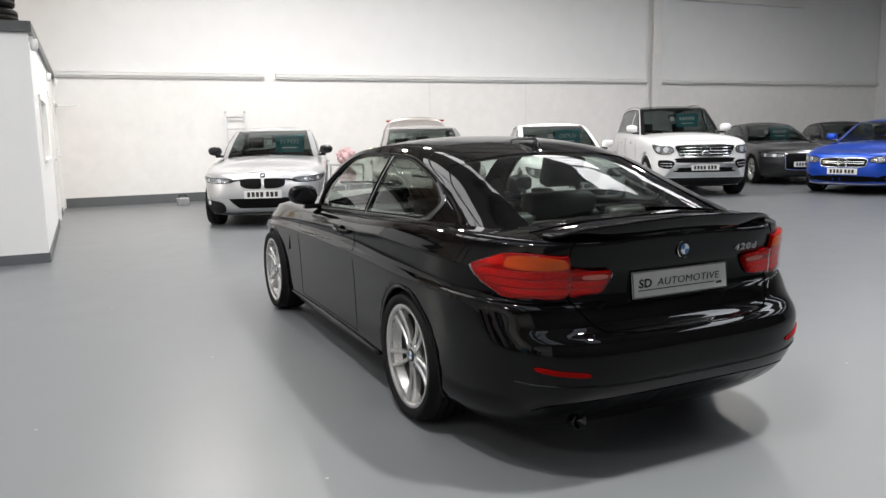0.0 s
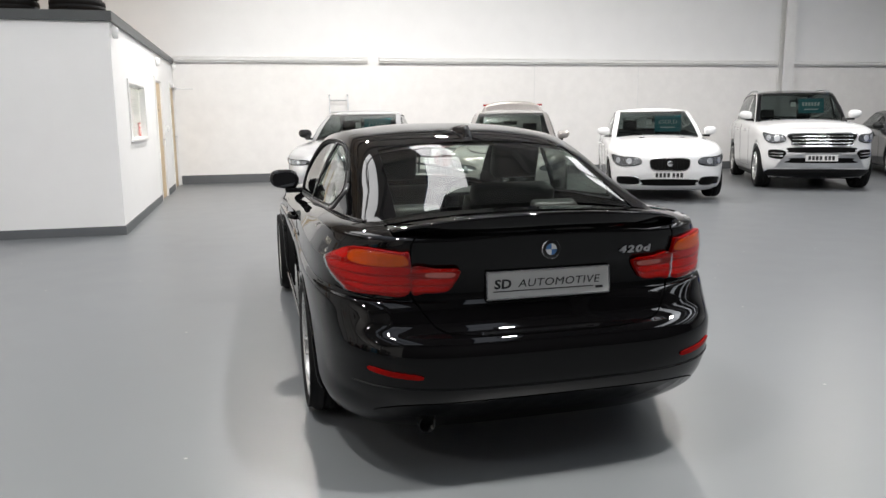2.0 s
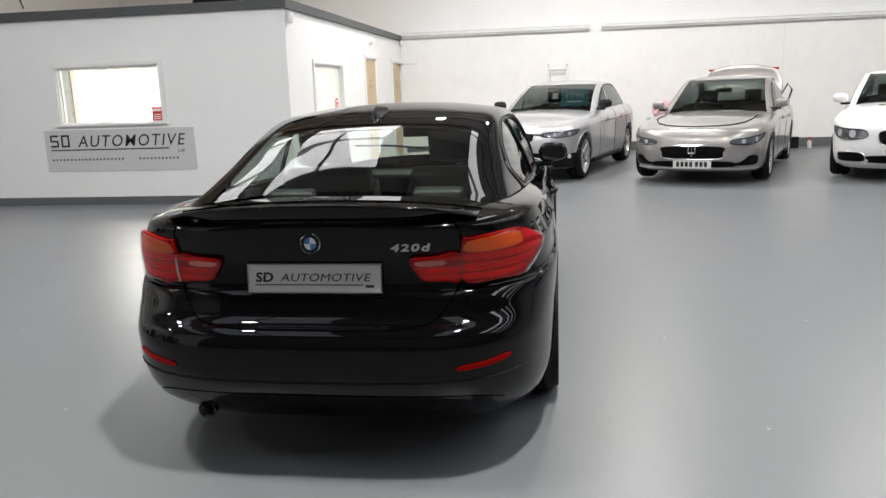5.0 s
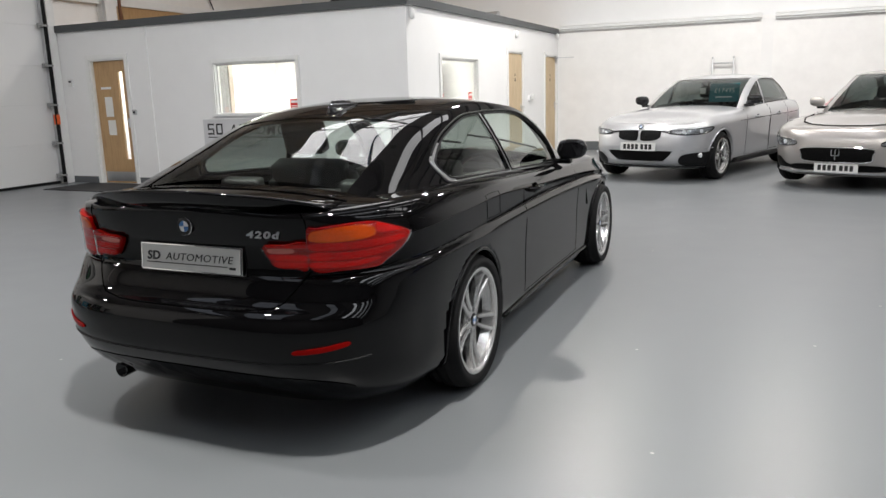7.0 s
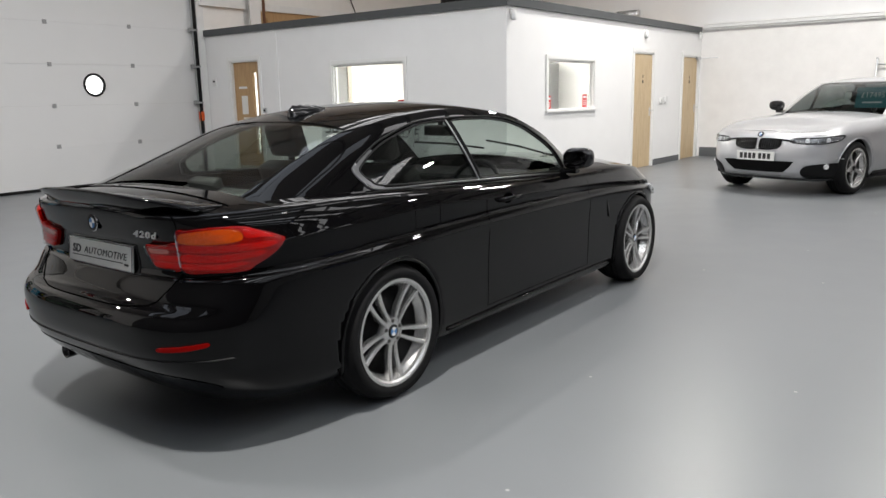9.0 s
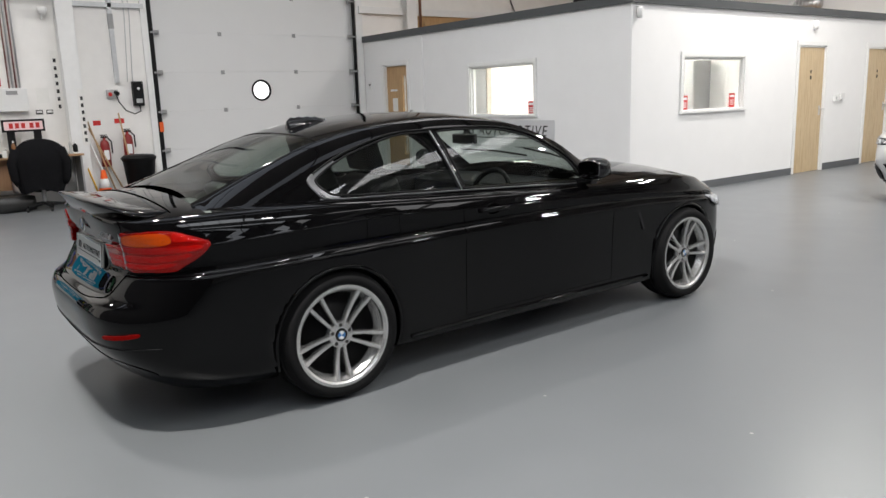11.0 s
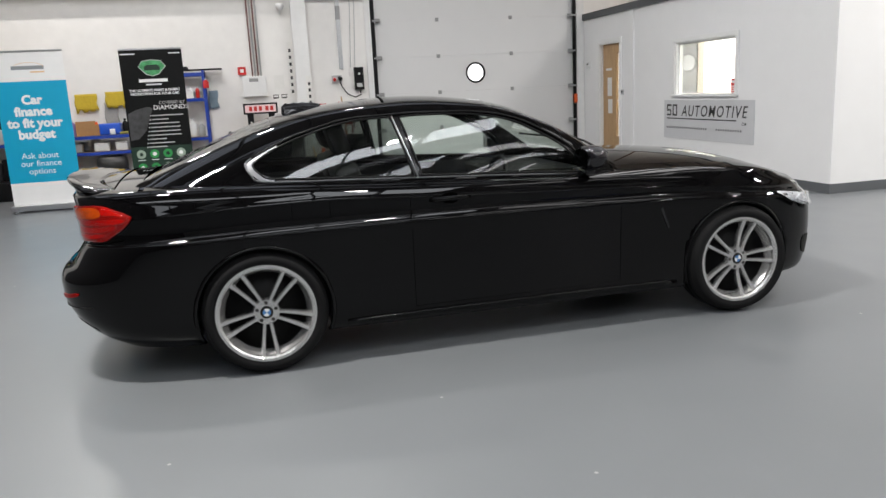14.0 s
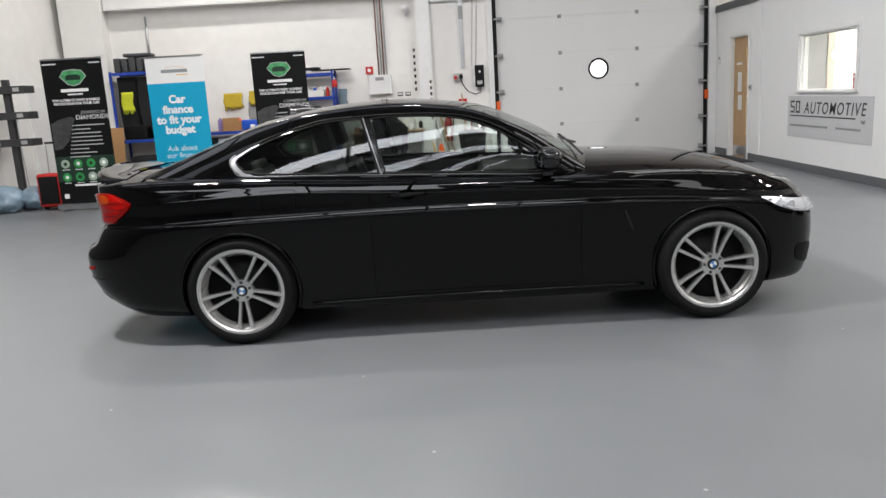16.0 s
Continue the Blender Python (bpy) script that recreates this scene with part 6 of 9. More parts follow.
for sg in (1, -1):
    headlight(main, S, sg, 0.60, 1.02, 0.600, 0.664, 0.050, HEAD_GREY)
    part("kidney_grille", patch(S, smooth_loop([(0.02, 0.56), (0.20, 0.565), (0.235, 0.61), (0.215, 0.672), (0.05, 0.68), (0.015, 0.64)], 36), False, 0.010, 0.03, 0.04, sg), GRILLE_BLACK, main, "black kidney shaped grille")
    part("bumper_intake", patch(S, smooth_loop([(0.62, 0.27), (0.82, 0.30), (0.84, 0.40), (0.66, 0.38)], 24), False, 0.004, 0.02, 0.04, sg), GRILLE_BLACK, main)
part("bumper_intake", patch(S, smooth_loop([(-0.48, 0.26), (0.48, 0.26), (0.52, 0.36), (0, 0.37), (-0.52, 0.36)], 40), False, 0.004, 0.02, 0.05), GRILLE_BLACK, main)

# ---- the other cars ----
def table(WB, fo, ro, W, zn, zcowl, zdeck, zroof, ysb, yst, yre, yrb, hub=0.33, arch=0.37, roofw=0.56, k=1.0, pillar=None, pf=4.0, pr=3.6, hatch=False, crown=2.3):
    """A body table from the main measures of a car."""
    yf, yr, w = WB + fo, -ro, W / 2
    ZS = [(yr, zdeck - 0.06), (0.0, zdeck - 0.03), (WB * 0.5, zcowl - 0.03), (ysb, zcowl - 0.065), (WB, zcowl - 0.115), (yf - 0.17, zn - 0.01)]
    P = dict(width=W, axles=(0.0, WB), hub=hub, arch=arch, yf0=WB - 0.5, yr0=0.15, pf=pf, pr=pr, sub=3, flare=0.014, levels=[
        (0.18 * k, w - 0.11, yf - 0.22, yr + 0.24), (0.25 * k, w - 0.045, yf - 0.09, yr + 0.12), (0.36 * k, w - 0.02, yf - 0.03, yr + 0.05),
        (0.48 * k, w - 0.016, yf, yr), (0.58 * k, w - 0.012, yf - 0.01, yr + 0.005), ([(yr, 0.67 * k), (WB * 0.5, 0.68 * k), (yf, zn - 0.12)], w - 0.008, yf - 0.035, yr + 0.03),
        ([(yr, 0.78 * k), (WB * 0.5, 0.80 * k), (yf, zn - 0.07)], w, yf - 0.07, yr + 0.05), ([(yr, zdeck - 0.13), (WB * 0.5, zcowl - 0.10), (yf, zn - 0.035)], w - 0.022, yf - 0.11, yr + 0.06),
        (ZS, w - 0.085, yf - 0.17, yr + 0.08)],
        taper=[(-0.5, 0.985), (0.0, 1.0), (WB * 0.5, 0.992), (WB - 0.5, 0.985)],
        deck=[(yr + 0.08, zdeck), (-0.5, zdeck + 0.03), (0.5, zcowl + 0.02), (ysb, zcowl), (WB, zcowl - 0.055), (yf - 0.5, zn + 0.045), (yf - 0.17, zn)],
        crown=crown, cuts=(), doors=[("door_front", WB * 0.36, WB * 0.70, 0.28 * k), ("door_rear", 0.22, WB * 0.36 - 0.01, 0.30 * k)], bonnet_from=ysb + 0.02,
        cabin=(yrb + 0.1, ysb - 0.08, w - 0.20), waist=zcowl - 0.06, dash_y=ysb - 0.2, seat_z=0.36 * k + (k - 1) * 0.3,
        centre=[(ysb, zcowl - 0.005), ((ysb + yst) / 2 + 0.02, (zcowl + zroof) / 2 + 0.005), (yst + 0.07, zroof - 0.070), ((yst + yre) / 2 + 0.25, zroof - 0.004), ((yst + yre) / 2 - 0.3, zroof - 0.008), (yre, zroof - 0.06), ((yre + yrb) / 2, (zroof + zdeck) / 2), (yrb, zdeck + 0.02)],
        edge=[(ysb - 0.16, w - 0.135, zcowl - 0.055), ((ysb + yst) / 2 - 0.14, roofw + 0.085, (zcowl + zroof) / 2 - 0.005), (yst - 0.12, roofw + 0.03, zroof - 0.068), ((yst + yre) / 2 + 0.15, roofw + 0.012, zroof - 0.048), ((yst + yre) / 2 - 0.3, roofw, zroof - 0.06), (yre + 0.02, roofw - 0.01, zroof - 0.115), ((yre + yrb) / 2 + 0.03, roofw + 0.02, (zroof + zdeck) / 2 - 0.035), (yrb + 0.05, roofw + 0.06, zdeck)],
        glass_rows=(2, 5), screen=0.90, belt=[(yrb, roofw + 0.075), (yrb + 0.5, w - 0.15), (WB * 0.4, w - 0.118), (ysb - 0.1, w - 0.128)], dlo=None)
    P["shoulder"] = pchip(ZS)
    split = WB * 0.36 if pillar is None else pillar

    def strip(C, a, b):
        lo, up = [], []
        for y in np.linspace(a, b, 16):
            zb, ze = C.belt_z(y) + 0.014, float(np.interp(y, C.ey, C.ez)) - 0.034
            if ze - zb > 0.02:
                lo.append((y, zb))
                up.append((y, ze))
        return lo + up[::-1]
    P["window_fn"] = lambda C: [strip(C, yrb + 0.24, split - 0.035), strip(C, split + 0.035, ysb - 0.19)]
    return P


def nose(x, y, h, P, fo, k):
    """Where a car stands whose nose is at (x, y) and which faces h degrees west of south, enlarged by k."""
    s = k * (P["axles"][1] + fo)
    return Matrix.Translation((x + s * math.sin(radians(h)), y + s * math.cos(radians(h)), 0)) @ pose(0, 0, 0, 0, 0, 180 - h) @ Matrix.Scale(k, 4)


def front_patch(car, S, loop, mtl, name="bumper_intake", out=0.006, label="", sides=(1, -1), spacing=0.06):
    for sg in sides:
        ob = part(name, patch(S, smooth_loop(loop, 36), False, out, 0.03, spacing, sg), mtl, car, label)
    return ob


def bars_on(car, S, a0, a1, zs, r, mtl, name="grille_bar", out=0.012):
    for z in zs:
        part(name, line_on(S, [(a, z) for a in np.linspace(a0, a1, 14)], False, r, out), mtl, car)


def price_card(car, C, q, text, label):
    """A teal card against the inside of the windscreen."""
    p = C.top(8, q) + Vector((0, -0.10, -0.105))
    u, v = Vector((-1, 0, 0)), Vector((0, -0.20, 1)).normalized()
    n = u.cross(v)
    base = car.matrix_world @ Matrix(((u.x, v.x, n.x, p.x), (u.y, v.y, n.y, p.y), (u.z, v.z, n.z, p.z), (0, 0, 0, 1)))
    loc, turn, _ = base.decompose()
    base = Matrix.LocRotScale(loc, turn, None)
    card = thing("price_card", label, "price card", base, "windscreen price cards")
    part("card", boxes(((-0.25, -0.155, -0.004), (0.25, 0.155, 0.0)), bevel=0.002), TEAL, card)
    if text:
        lettering("card_lettering", text, 0.112, WHITE_PRINT, card, Matrix.Translation((0, 0.0, 0.0012)), space=1.05)
    else:
        part("card_marks", boxes(*[((-0.175 + 0.06 * j, 0.0, 0.0005), (-0.135 + 0.06 * j, 0.075, 0.0015)) for j in range(6)]), WHITE_PRINT, card)
    part("card_small_marks", boxes(((-0.14, -0.085, 0.0005), (0.14, -0.062, 0.0015))), WHITE_PRINT, card)
    tag = thing("permit_holder", "small white paper slip behind the windscreen", "paper", base @ Matrix.Translation((-0.36, 0.03, 0.03)))
    part("slip", boxes(((-0.05, -0.05, -0.002), (0.05, 0.05, 0))), PAPER, tag)
    return card


SILVER = paint("silver_metallic_paint", rgb(0.52, 0.525, 0.54), 0.6, 0.34)
PEWTER = paint("warm_grey_metallic_paint", rgb(0.36, 0.34, 0.325), 0.6, 0.34)
WHITE_CAR = paint("white_car_paint", rgb(0.80, 0.80, 0.80), 0.0, 0.35)
BLUE_CAR = paint("bright_blue_metallic_paint", srgb(14, 74, 190), 0.35, 0.34)
BLACK_CAR = paint("black_metallic_paint", rgb(0.012, 0.012, 0.013), 0.1, 0.35)
DARK_GLASS = pane_mat("dark_car_glass", (0.33, 0.37, 0.36, 1), ior=1.5, gain=1.3)

# silver saloon
P = table(2.81, 0.79, 1.03, 1.80, 0.80, 1.00, 1.04, 1.455, 2.02, 1.08, -0.02, -0.52, roofw=0.60)
car, S, C = car_base(P, "silver metallic four-door saloon with black kidney grille", "car", nose(2.36, 11.90, 17, P, 0.79, 1.085), SILVER, step=0.05, rows=2, glass=DARK_GLASS, trim=BLACK_GLOSS, door_handles=[(0.62, 0.83), (1.55, 0.82)])
for sg in (1, -1):
    door_mirror(car, C, 1.74, 1.01, sg, BLACK_GLOSS)
    headlight(car, S, sg, 0.44, 1.04, 0.652, 0.712, 0.030, HEAD_MID, 2)
    part("lamp_link", patch(S, smooth_loop([(0.30, 0.690), (0.46, 0.668), (0.46, 0.690), (0.30, 0.706)], 20), False, 0.008, 0.02, 0.05, sg), BLACK_GLOSS, car)
    part("kidney_grille", patch(S, smooth_loop([(0.022, 0.60), (0.05, 0.572), (0.20, 0.574), (0.295, 0.608), (0.312, 0.66), (0.29, 0.704), (0.06, 0.712), (0.022, 0.69)], 44), False, 0.012, 0.03, 0.05, sg), GRILLE_BLACK, car, "gloss black kidney grille")
    for a in np.linspace(0.06, 0.27, 8):
        part("grille_bar", line_on(S, [(a, 0.585), (a, 0.702)], False, 0.004, 0.014, sg), BLACK_GLOSS, car)
    side = [(0.56, 0.345), (0.66, 0.395), (0.96, 0.415), (1.06, 0.40), (1.06, 0.30), (0.98, 0.222), (0.62, 0.222), (0.54, 0.27)]
    front_patch(car, S, side, BLACK_PLASTIC, "bumper_corner", 0.014, "black lower bumper corner", sides=(sg,), spacing=0.03)
    part("fog_light", lathe(bmesh.new(), [(0.032, 0), (0.032, 0.02), (0.026, 0.024), (0.0001, 0.018)], 16, "z", look(Vector((sg, 1, 1)) * S.at_arc(0.84, 0.375, False, 0.008), Vector((sg, 1, 1)) * S.at_arc(0.84, 0.375, False, 0.1)) @ pose(0, 0, 0, 180)), HEAD_GREY, car)
    part("bumper_crease", line_on(S, [(0.60, 0.44), (0.80, 0.462), (1.0, 0.47), (1.12, 0.46)], False, 0.006, 0.002, sg), SILVER, car, smooth=True)
    # dark bead along the side crease, its shade put into the colour
    part("swage_shade_line", tube(bmesh.new(), [(sg * (S.side_x(y, 0.80 + 0.02 * (1.4 - y)) + 0.001), y, 0.80 + 0.02 * (1.4 - y)) for y in np.linspace(-0.3, 2.2, 22)], 0.004, 5), GAP, car)
    part("sill_skirt", tube(bmesh.new(), [(sg * (S.side_x(y, 0.24) - 0.002), y, 0.235) for y in np.linspace(0.45, 2.36, 14)], 0.035, 8), BLACK_PLASTIC, car, "black side skirt", smooth=True)
front_patch(car, S, [(-0.40, 0.435), (0.40, 0.435), (0.46, 0.41), (0.36, 0.315), (0.28, 0.292), (-0.28, 0.292), (-0.36, 0.315), (-0.46, 0.41)], GRILLE_BLACK, sides=(1,))
part("front_splitter", line_on(S, [(a, 0.212) for a in np.linspace(-0.95, 0.95, 30)], False, 0.020, 0.012), BLACK_GLOSS, car, "black front splitter")
plate(car, S, False, 0.490, 0.52, 0.111, PLATE_WHITE, 0.022)
roundel(car, Matrix.Translation(S.at_arc(0, 0.752, False, 0.012)) @ pose(0, 0, 0, 55, 0, 180), 0.04)
price_card(car, C, -0.42, "£17495", "teal price card in a saloon windscreen")

# warm grey saloon with its boot lid raised
P = table(3.00, 0.93, 1.04, 1.945, 0.80, 0.99, 1.06, 1.535, 2.14, 1.12, 0.02, -0.55, roofw=0.645, hub=0.345, arch=0.385)
car, S, C = car_base(P, "warm grey metallic saloon with its boot lid raised", "car", nose(4.97, 11.28, 20, P, 0.93, 1.02), PEWTER, step=0.05, rows=2, glass=DARK_GLASS, wheels=WHEEL_FAR, door_handles=[(0.66, 0.84), (1.66, 0.84)])
for sg in (1, -1):
    door_mirror(car, C, 1.86, 1.02, sg, PEWTER)
    headlight(car, S, sg, 0.52, 1.06, 0.575, 0.64, 0.075, HEAD_MID, 2)
    front_patch(car, S, [(0.50, 0.285), (0.84, 0.285), (0.93, 0.31), (0.93, 0.41), (0.78, 0.42), (0.66, 0.345)], GRILLE_BLACK, sides=(sg,))
    part("bonnet_gap", tube(bmesh.new(), [(sg * x, y, S.deck_z(x, y) + 0.002) for x, y in [(0.0, 3.66), (0.25, 3.63), (0.45, 3.53), (0.60, 3.36), (0.68, 3.10), (0.70, 2.7)]], 0.010, 5), GAP, car)
front_patch(car, S, [(-0.37, 0.385), (0.0, 0.372), (0.37, 0.385), (0.42, 0.47), (0.40, 0.548), (0.0, 0.560), (-0.40, 0.548), (-0.42, 0.47)], GRILLE_BLACK, "grille", 0.014, "black concave grille", sides=(1,))
part("grille_surround", line_on(S, smooth_loop([(-0.37, 0.385), (0.0, 0.372), (0.37, 0.385), (0.42, 0.47), (0.40, 0.548), (0.0, 0.560), (-0.40, 0.548), (-0.42, 0.47)], 48), False, 0.007, 0.015, close=True), CHROME, car)
for a in np.linspace(-0.37, 0.37, 15):
    part("grille_bar", line_on(S, [(a, 0.39), (a, 0.548)], False, 0.004, 0.017), GRILLE_BLACK, car)
bm = bmesh.new()
p = S.at_arc(0, 0.475, False, 0.03)
box(bm, (-0.008, 0, -0.065), (0.008, 0.012, 0.065), 0.003, 1, Matrix.Translation(p))
for s in (-1, 1):
    box(bm, (s * 0.045 - 0.007, 0, -0.01), (s * 0.045 + 0.007, 0.012, 0.06), 0.003, 1, Matrix.Translation(p))
box(bm, (-0.05, 0, -0.02), (0.05, 0.012, -0.006), 0.003, 1, Matrix.Translation(p))
part("emblem", bm, CHROME, car, "plain bright upright emblem")
front_patch(car, S, [(-0.50, 0.262), (0.50, 0.262), (0.52, 0.335), (0, 0.34), (-0.52, 0.335)], GRILLE_BLACK, sides=(1,))
part("front_splitter", line_on(S, [(a, 0.235) for a in np.linspace(-0.95, 0.95, 30)], False, 0.016, 0.012), SATIN_ALU, car)
plate(car, S, False, 0.300, 0.52, 0.111, PLATE_WHITE, 0.024)
bm = bmesh.new()            # raised lid
rings = []
for t in np.linspace(0, 1, 10):
    hw = 0.67 + 0.06 * math.sin(math.pi * t) - 0.10 * t ** 3
    rings.append([bm.verts.new((u * hw, -0.60 - 0.30 * t - 0.10 * math.sin(math.pi * t) + d, 1.05 + 0.68 * t - 0.09 * abs(u) ** 3 * t)) for d in (0.0, 0.05) for u in np.linspace(-1, 1, 15)])
for p, q in zip(rings, rings[1:]):
    for j in range(29):
        if j != 14:
            bm.faces.new((p[j], p[j + 1], q[j + 1], q[j]))
    bm.faces.new((p[0], q[0], q[15], p[15])), bm.faces.new((p[14], p[29], q[29], q[14]))
for j in range(14):
    bm.faces.new((rings[-1][j], rings[-1][j + 1], rings[-1][j + 16], rings[-1][j + 15]))
lid = part("boot_lid", bm, PEWTER, car, "raised boot lid", smooth=True)
for s in (-1, 1):
    bm = bmesh.new()
    box(bm, (s * 0.36, -0.93, 1.630), (s * 0.63, -0.86, 1.668), 0.012, 2)
    part("lid_light", bm, LAMP_DEEP, lid, "red light on the lid")

# white saloon with chrome mesh grille
P = table(2.91, 0.87, 1.18, 1.877, 0.83, 1.03, 1.08, 1.515, 2.08, 1.06, 0.0, -0.60, roofw=0.635, hub=0.345, arch=0.385)
car, S, C = car_base(P, "white saloon with black mesh grille and sold card", "car", nose(7.72, 11.10, 23, P, 0.87, 1.04), WHITE_CAR, step=0.05, rows=2, glass=DARK_GLASS, door_handles=[(0.64, 0.84), (1.60, 0.84)])
for sg in (1, -1):
    door_mirror(car, C, 1.80, 1.03, sg, WHITE_CAR)
    headlight(car, S, sg, 0.46, 1.04, 0.595, 0.700, 0.045, HEAD_MID, 2, 0.02)
    front_patch(car, S, [(0.47, 0.285), (0.72, 0.280), (0.86, 0.30), (0.88, 0.38), (0.80, 0.405), (0.50, 0.40)], GRILLE_BLACK, sides=(sg,))
    part("intake_trim", line_on(S, smooth_loop([(0.47, 0.285), (0.72, 0.280), (0.86, 0.30), (0.88, 0.38), (0.80, 0.405), (0.50, 0.40)], 30), False, 0.007, 0.01, sg, close=True), CHROME, car)
    bm = bmesh.new()
    box(bm, (-0.05, -0.008, 0), (0.05, 0.008, 0.012), 0.003)
    part("washer_jet", bm, BLACK_PLASTIC, car, m=pose(sg * 0.33, 2.62, S.deck_z(0.33, 2.62) - 0.002, 0, 0, 20 * sg))
gl = [(-0.24, 0.515), (0.0, 0.505), (0.24, 0.515), (0.30, 0.60), (0.27, 0.690), (0.0, 0.700), (-0.27, 0.690), (-0.30, 0.60)]
front_patch(car, S, gl, GRILLE_BLACK, "grille", 0.018, "black mesh grille", sides=(1,))
part("grille_surround", line_on(S, smooth_loop(gl, 48), False, 0.009, 0.020, close=True), CHROME, car)
for a in np.linspace(-0.26, 0.26, 12):
    part("grille_bar", line_on(S, [(a, 0.52), (a, 0.688)], False, 0.004, 0.021), GRILLE_BLACK, car)
part("emblem", lathe(bmesh.new(), [(0.0001, 0), (0.045, 0), (0.045, 0.008), (0.03, 0.016), (0.0001, 0.018)], 20, "z", Matrix.Translation(S.at_arc(0, 0.615, False, 0.022)) @ pose(0, 0, 0, -90)), CHROME, car, "plain round bright emblem")
front_patch(car, S, [(-0.36, 0.265), (0.36, 0.265), (0.41, 0.30), (0.40, 0.362), (-0.40, 0.362), (-0.41, 0.30)], GRILLE_BLACK, sides=(1,))
plate(car, S, False, 0.435, 0.52, 0.111, PLATE_WHITE, 0.016)
price_card(car, C, -0.36, "£SOLD", "teal sold card in a white saloon windscreen")

# white off-road estate
P = table(2.915, 0.83, 1.06, 1.93, 1.06, 1.235, 1.26, 1.82, 2.14, 1.30, -0.50, -0.86, roofw=0.67, hub=0.385, arch=0.43, k=1.22, pf=4.4, crown=2.6)
car, S, C = car_base(P, "tall white four-wheel-drive estate with silver bumper guard", "car", nose(11.3, 11.87, 27, P, 0.83, 1.07), WHITE_CAR, step=0.05, rows=2, wheels=WHEEL_BIG, glass=DARK_GLASS, roof_mat=BLACK_GLOSS, door_handles=[(0.64, 1.03), (1.62, 1.03)])
for sg in (1, -1):
    door_mirror(car, C, 1.84, 1.26, sg, WHITE_CAR, 1.1)
    headlight(car, S, sg, 0.60, 1.04, 0.85, 0.965, 0.04, HEAD_MID, 2, 0.02)
    part("day_light_housing", patch(S, smooth_loop([(0.58, 0.56), (0.86, 0.58), (0.90, 0.68), (0.84, 0.715), (0.60, 0.70)], 30), False, 0.008, 0.03, 0.06, sg), GRILLE_BLACK, car)
    for z in (0.605, 0.655):
        part("day_light", line_on(S, [(a, z + 0.03 * (a - 0.6)) for a in np.linspace(0.61, 0.85, 8)], False, 0.012, 0.014, sg), CHROME, car)
    part("roof_rail", tube(bmesh.new(), [(sg * (np.interp(y, C.ey, C.ex) - 0.03), y, np.interp(y, C.ey, C.ez) + 0.045 * math.sin(math.pi * min(1, max(0, (y + 0.55) / 1.75))) ** 0.3) for y in np.linspace(-0.55, 1.20, 20)], 0.014, 8), SATIN_ALU, car, smooth=True)
gl = [(-0.44, 0.795), (0.0, 0.782), (0.44, 0.795), (0.49, 0.85), (0.53, 0.985), (0.0, 0.998), (-0.53, 0.985), (-0.49, 0.85)]
front_patch(car, S, gl, GRILLE_BLACK, "grille", 0.016, "black grille with bright bars", sides=(1,))
part("grille_surround", line_on(S, smooth_loop(gl, 48), False, 0.012, 0.02, close=True), CHROME, car)
bars_on(car, S, -0.48, 0.48, (0.838, 0.893, 0.948), 0.010, CHROME, out=0.024)


def star_emblem(car, S, z, r):
    p = S.at_arc(0, z, False, 0.04)
    bm = bmesh.new()
    tube(bm, [p + Vector((r * math.cos(a), 0, r * math.sin(a))) for a in np.linspace(0, 2 * math.pi, 25)[:-1]], 0.009, 6, close=True)
    for i in range(3):
        a = math.pi / 2 + i * 2 * math.pi / 3
        tube(bm, [p, p + Vector((r * math.cos(a), 0, r * math.sin(a)))], [0.014, 0.005], 6)
    part("emblem", bm, CHROME, car, "bright ring emblem")


star_emblem(car, S, 0.893, 0.092)
front_patch(car, S, [(-0.47, 0.668), (0.47, 0.668), (0.53, 0.70), (0.48, 0.755), (-0.48, 0.755), (-0.53, 0.70)], GRILLE_BLACK, sides=(1,))
front_patch(car, S, [(-0.46, 0.655), (0.46, 0.655), (0.60, 0.585), (0.72, 0.425), (0.66, 0.40), (-0.66, 0.40), (-0.72, 0.425), (-0.60, 0.585)], SATIN_ALU, "bumper_guard", 0.012, "satin silver guard", sides=(1,))
front_patch(car, S, [(-0.44, 0.575), (0.44, 0.575), (0.50, 0.535), (0.52, 0.49), (-0.52, 0.49), (-0.50, 0.535)], GRILLE_BLACK, "guard_opening", 0.020, sides=(1,))
front_patch(car, S, [(-0.86, 0.235), (0.86, 0.235), (0.90, 0.34), (0.62, 0.375), (-0.62, 0.375), (-0.90, 0.34)], BLACK_PLASTIC, "lower_valance", 0.018, "black lower bumper", sides=(1,), spacing=0.04)
for x in (-0.42, 0.42):
    part("washer_slot", boxes(((-0.15, -0.012, 0), (0.15, 0.012, 0.008)), bevel=0.003), BLACK_PLASTIC, car, m=pose(x, 2.10, S.deck_z(x, 2.10) - 0.001))
plate(car, S, False, 0.575, 0.52, 0.111, PLATE_WHITE, 0.028)
price_card(car, C, -0.36, "", "teal price card in the tall car's windscreen")

# black fastback
P = table(2.81, 0.86, 1.0, 1.854, 0.80, 0.98, 1.03, 1.41, 2.02, 0.98, -0.12, -0.78, roofw=0.55, hub=0.335, arch=0.375)
car, S, C = car_base(P, "black fastback coupe with bright grille edge", "car", nose(15.35, 12.8, 30, P, 0.86, 1.08), BLACK_CAR, step=0.05, glass=DARK_GLASS, door_handles=[(0.64, 0.83), (1.55, 0.83)])
for sg in (1, -1):
    door_mirror(car, C, 1.74, 0.99, sg, BLACK_CAR)
    headlight(car, S, sg, 0.48, 1.04, 0.625, 0.705, 0.02, HEAD_MID, 2)
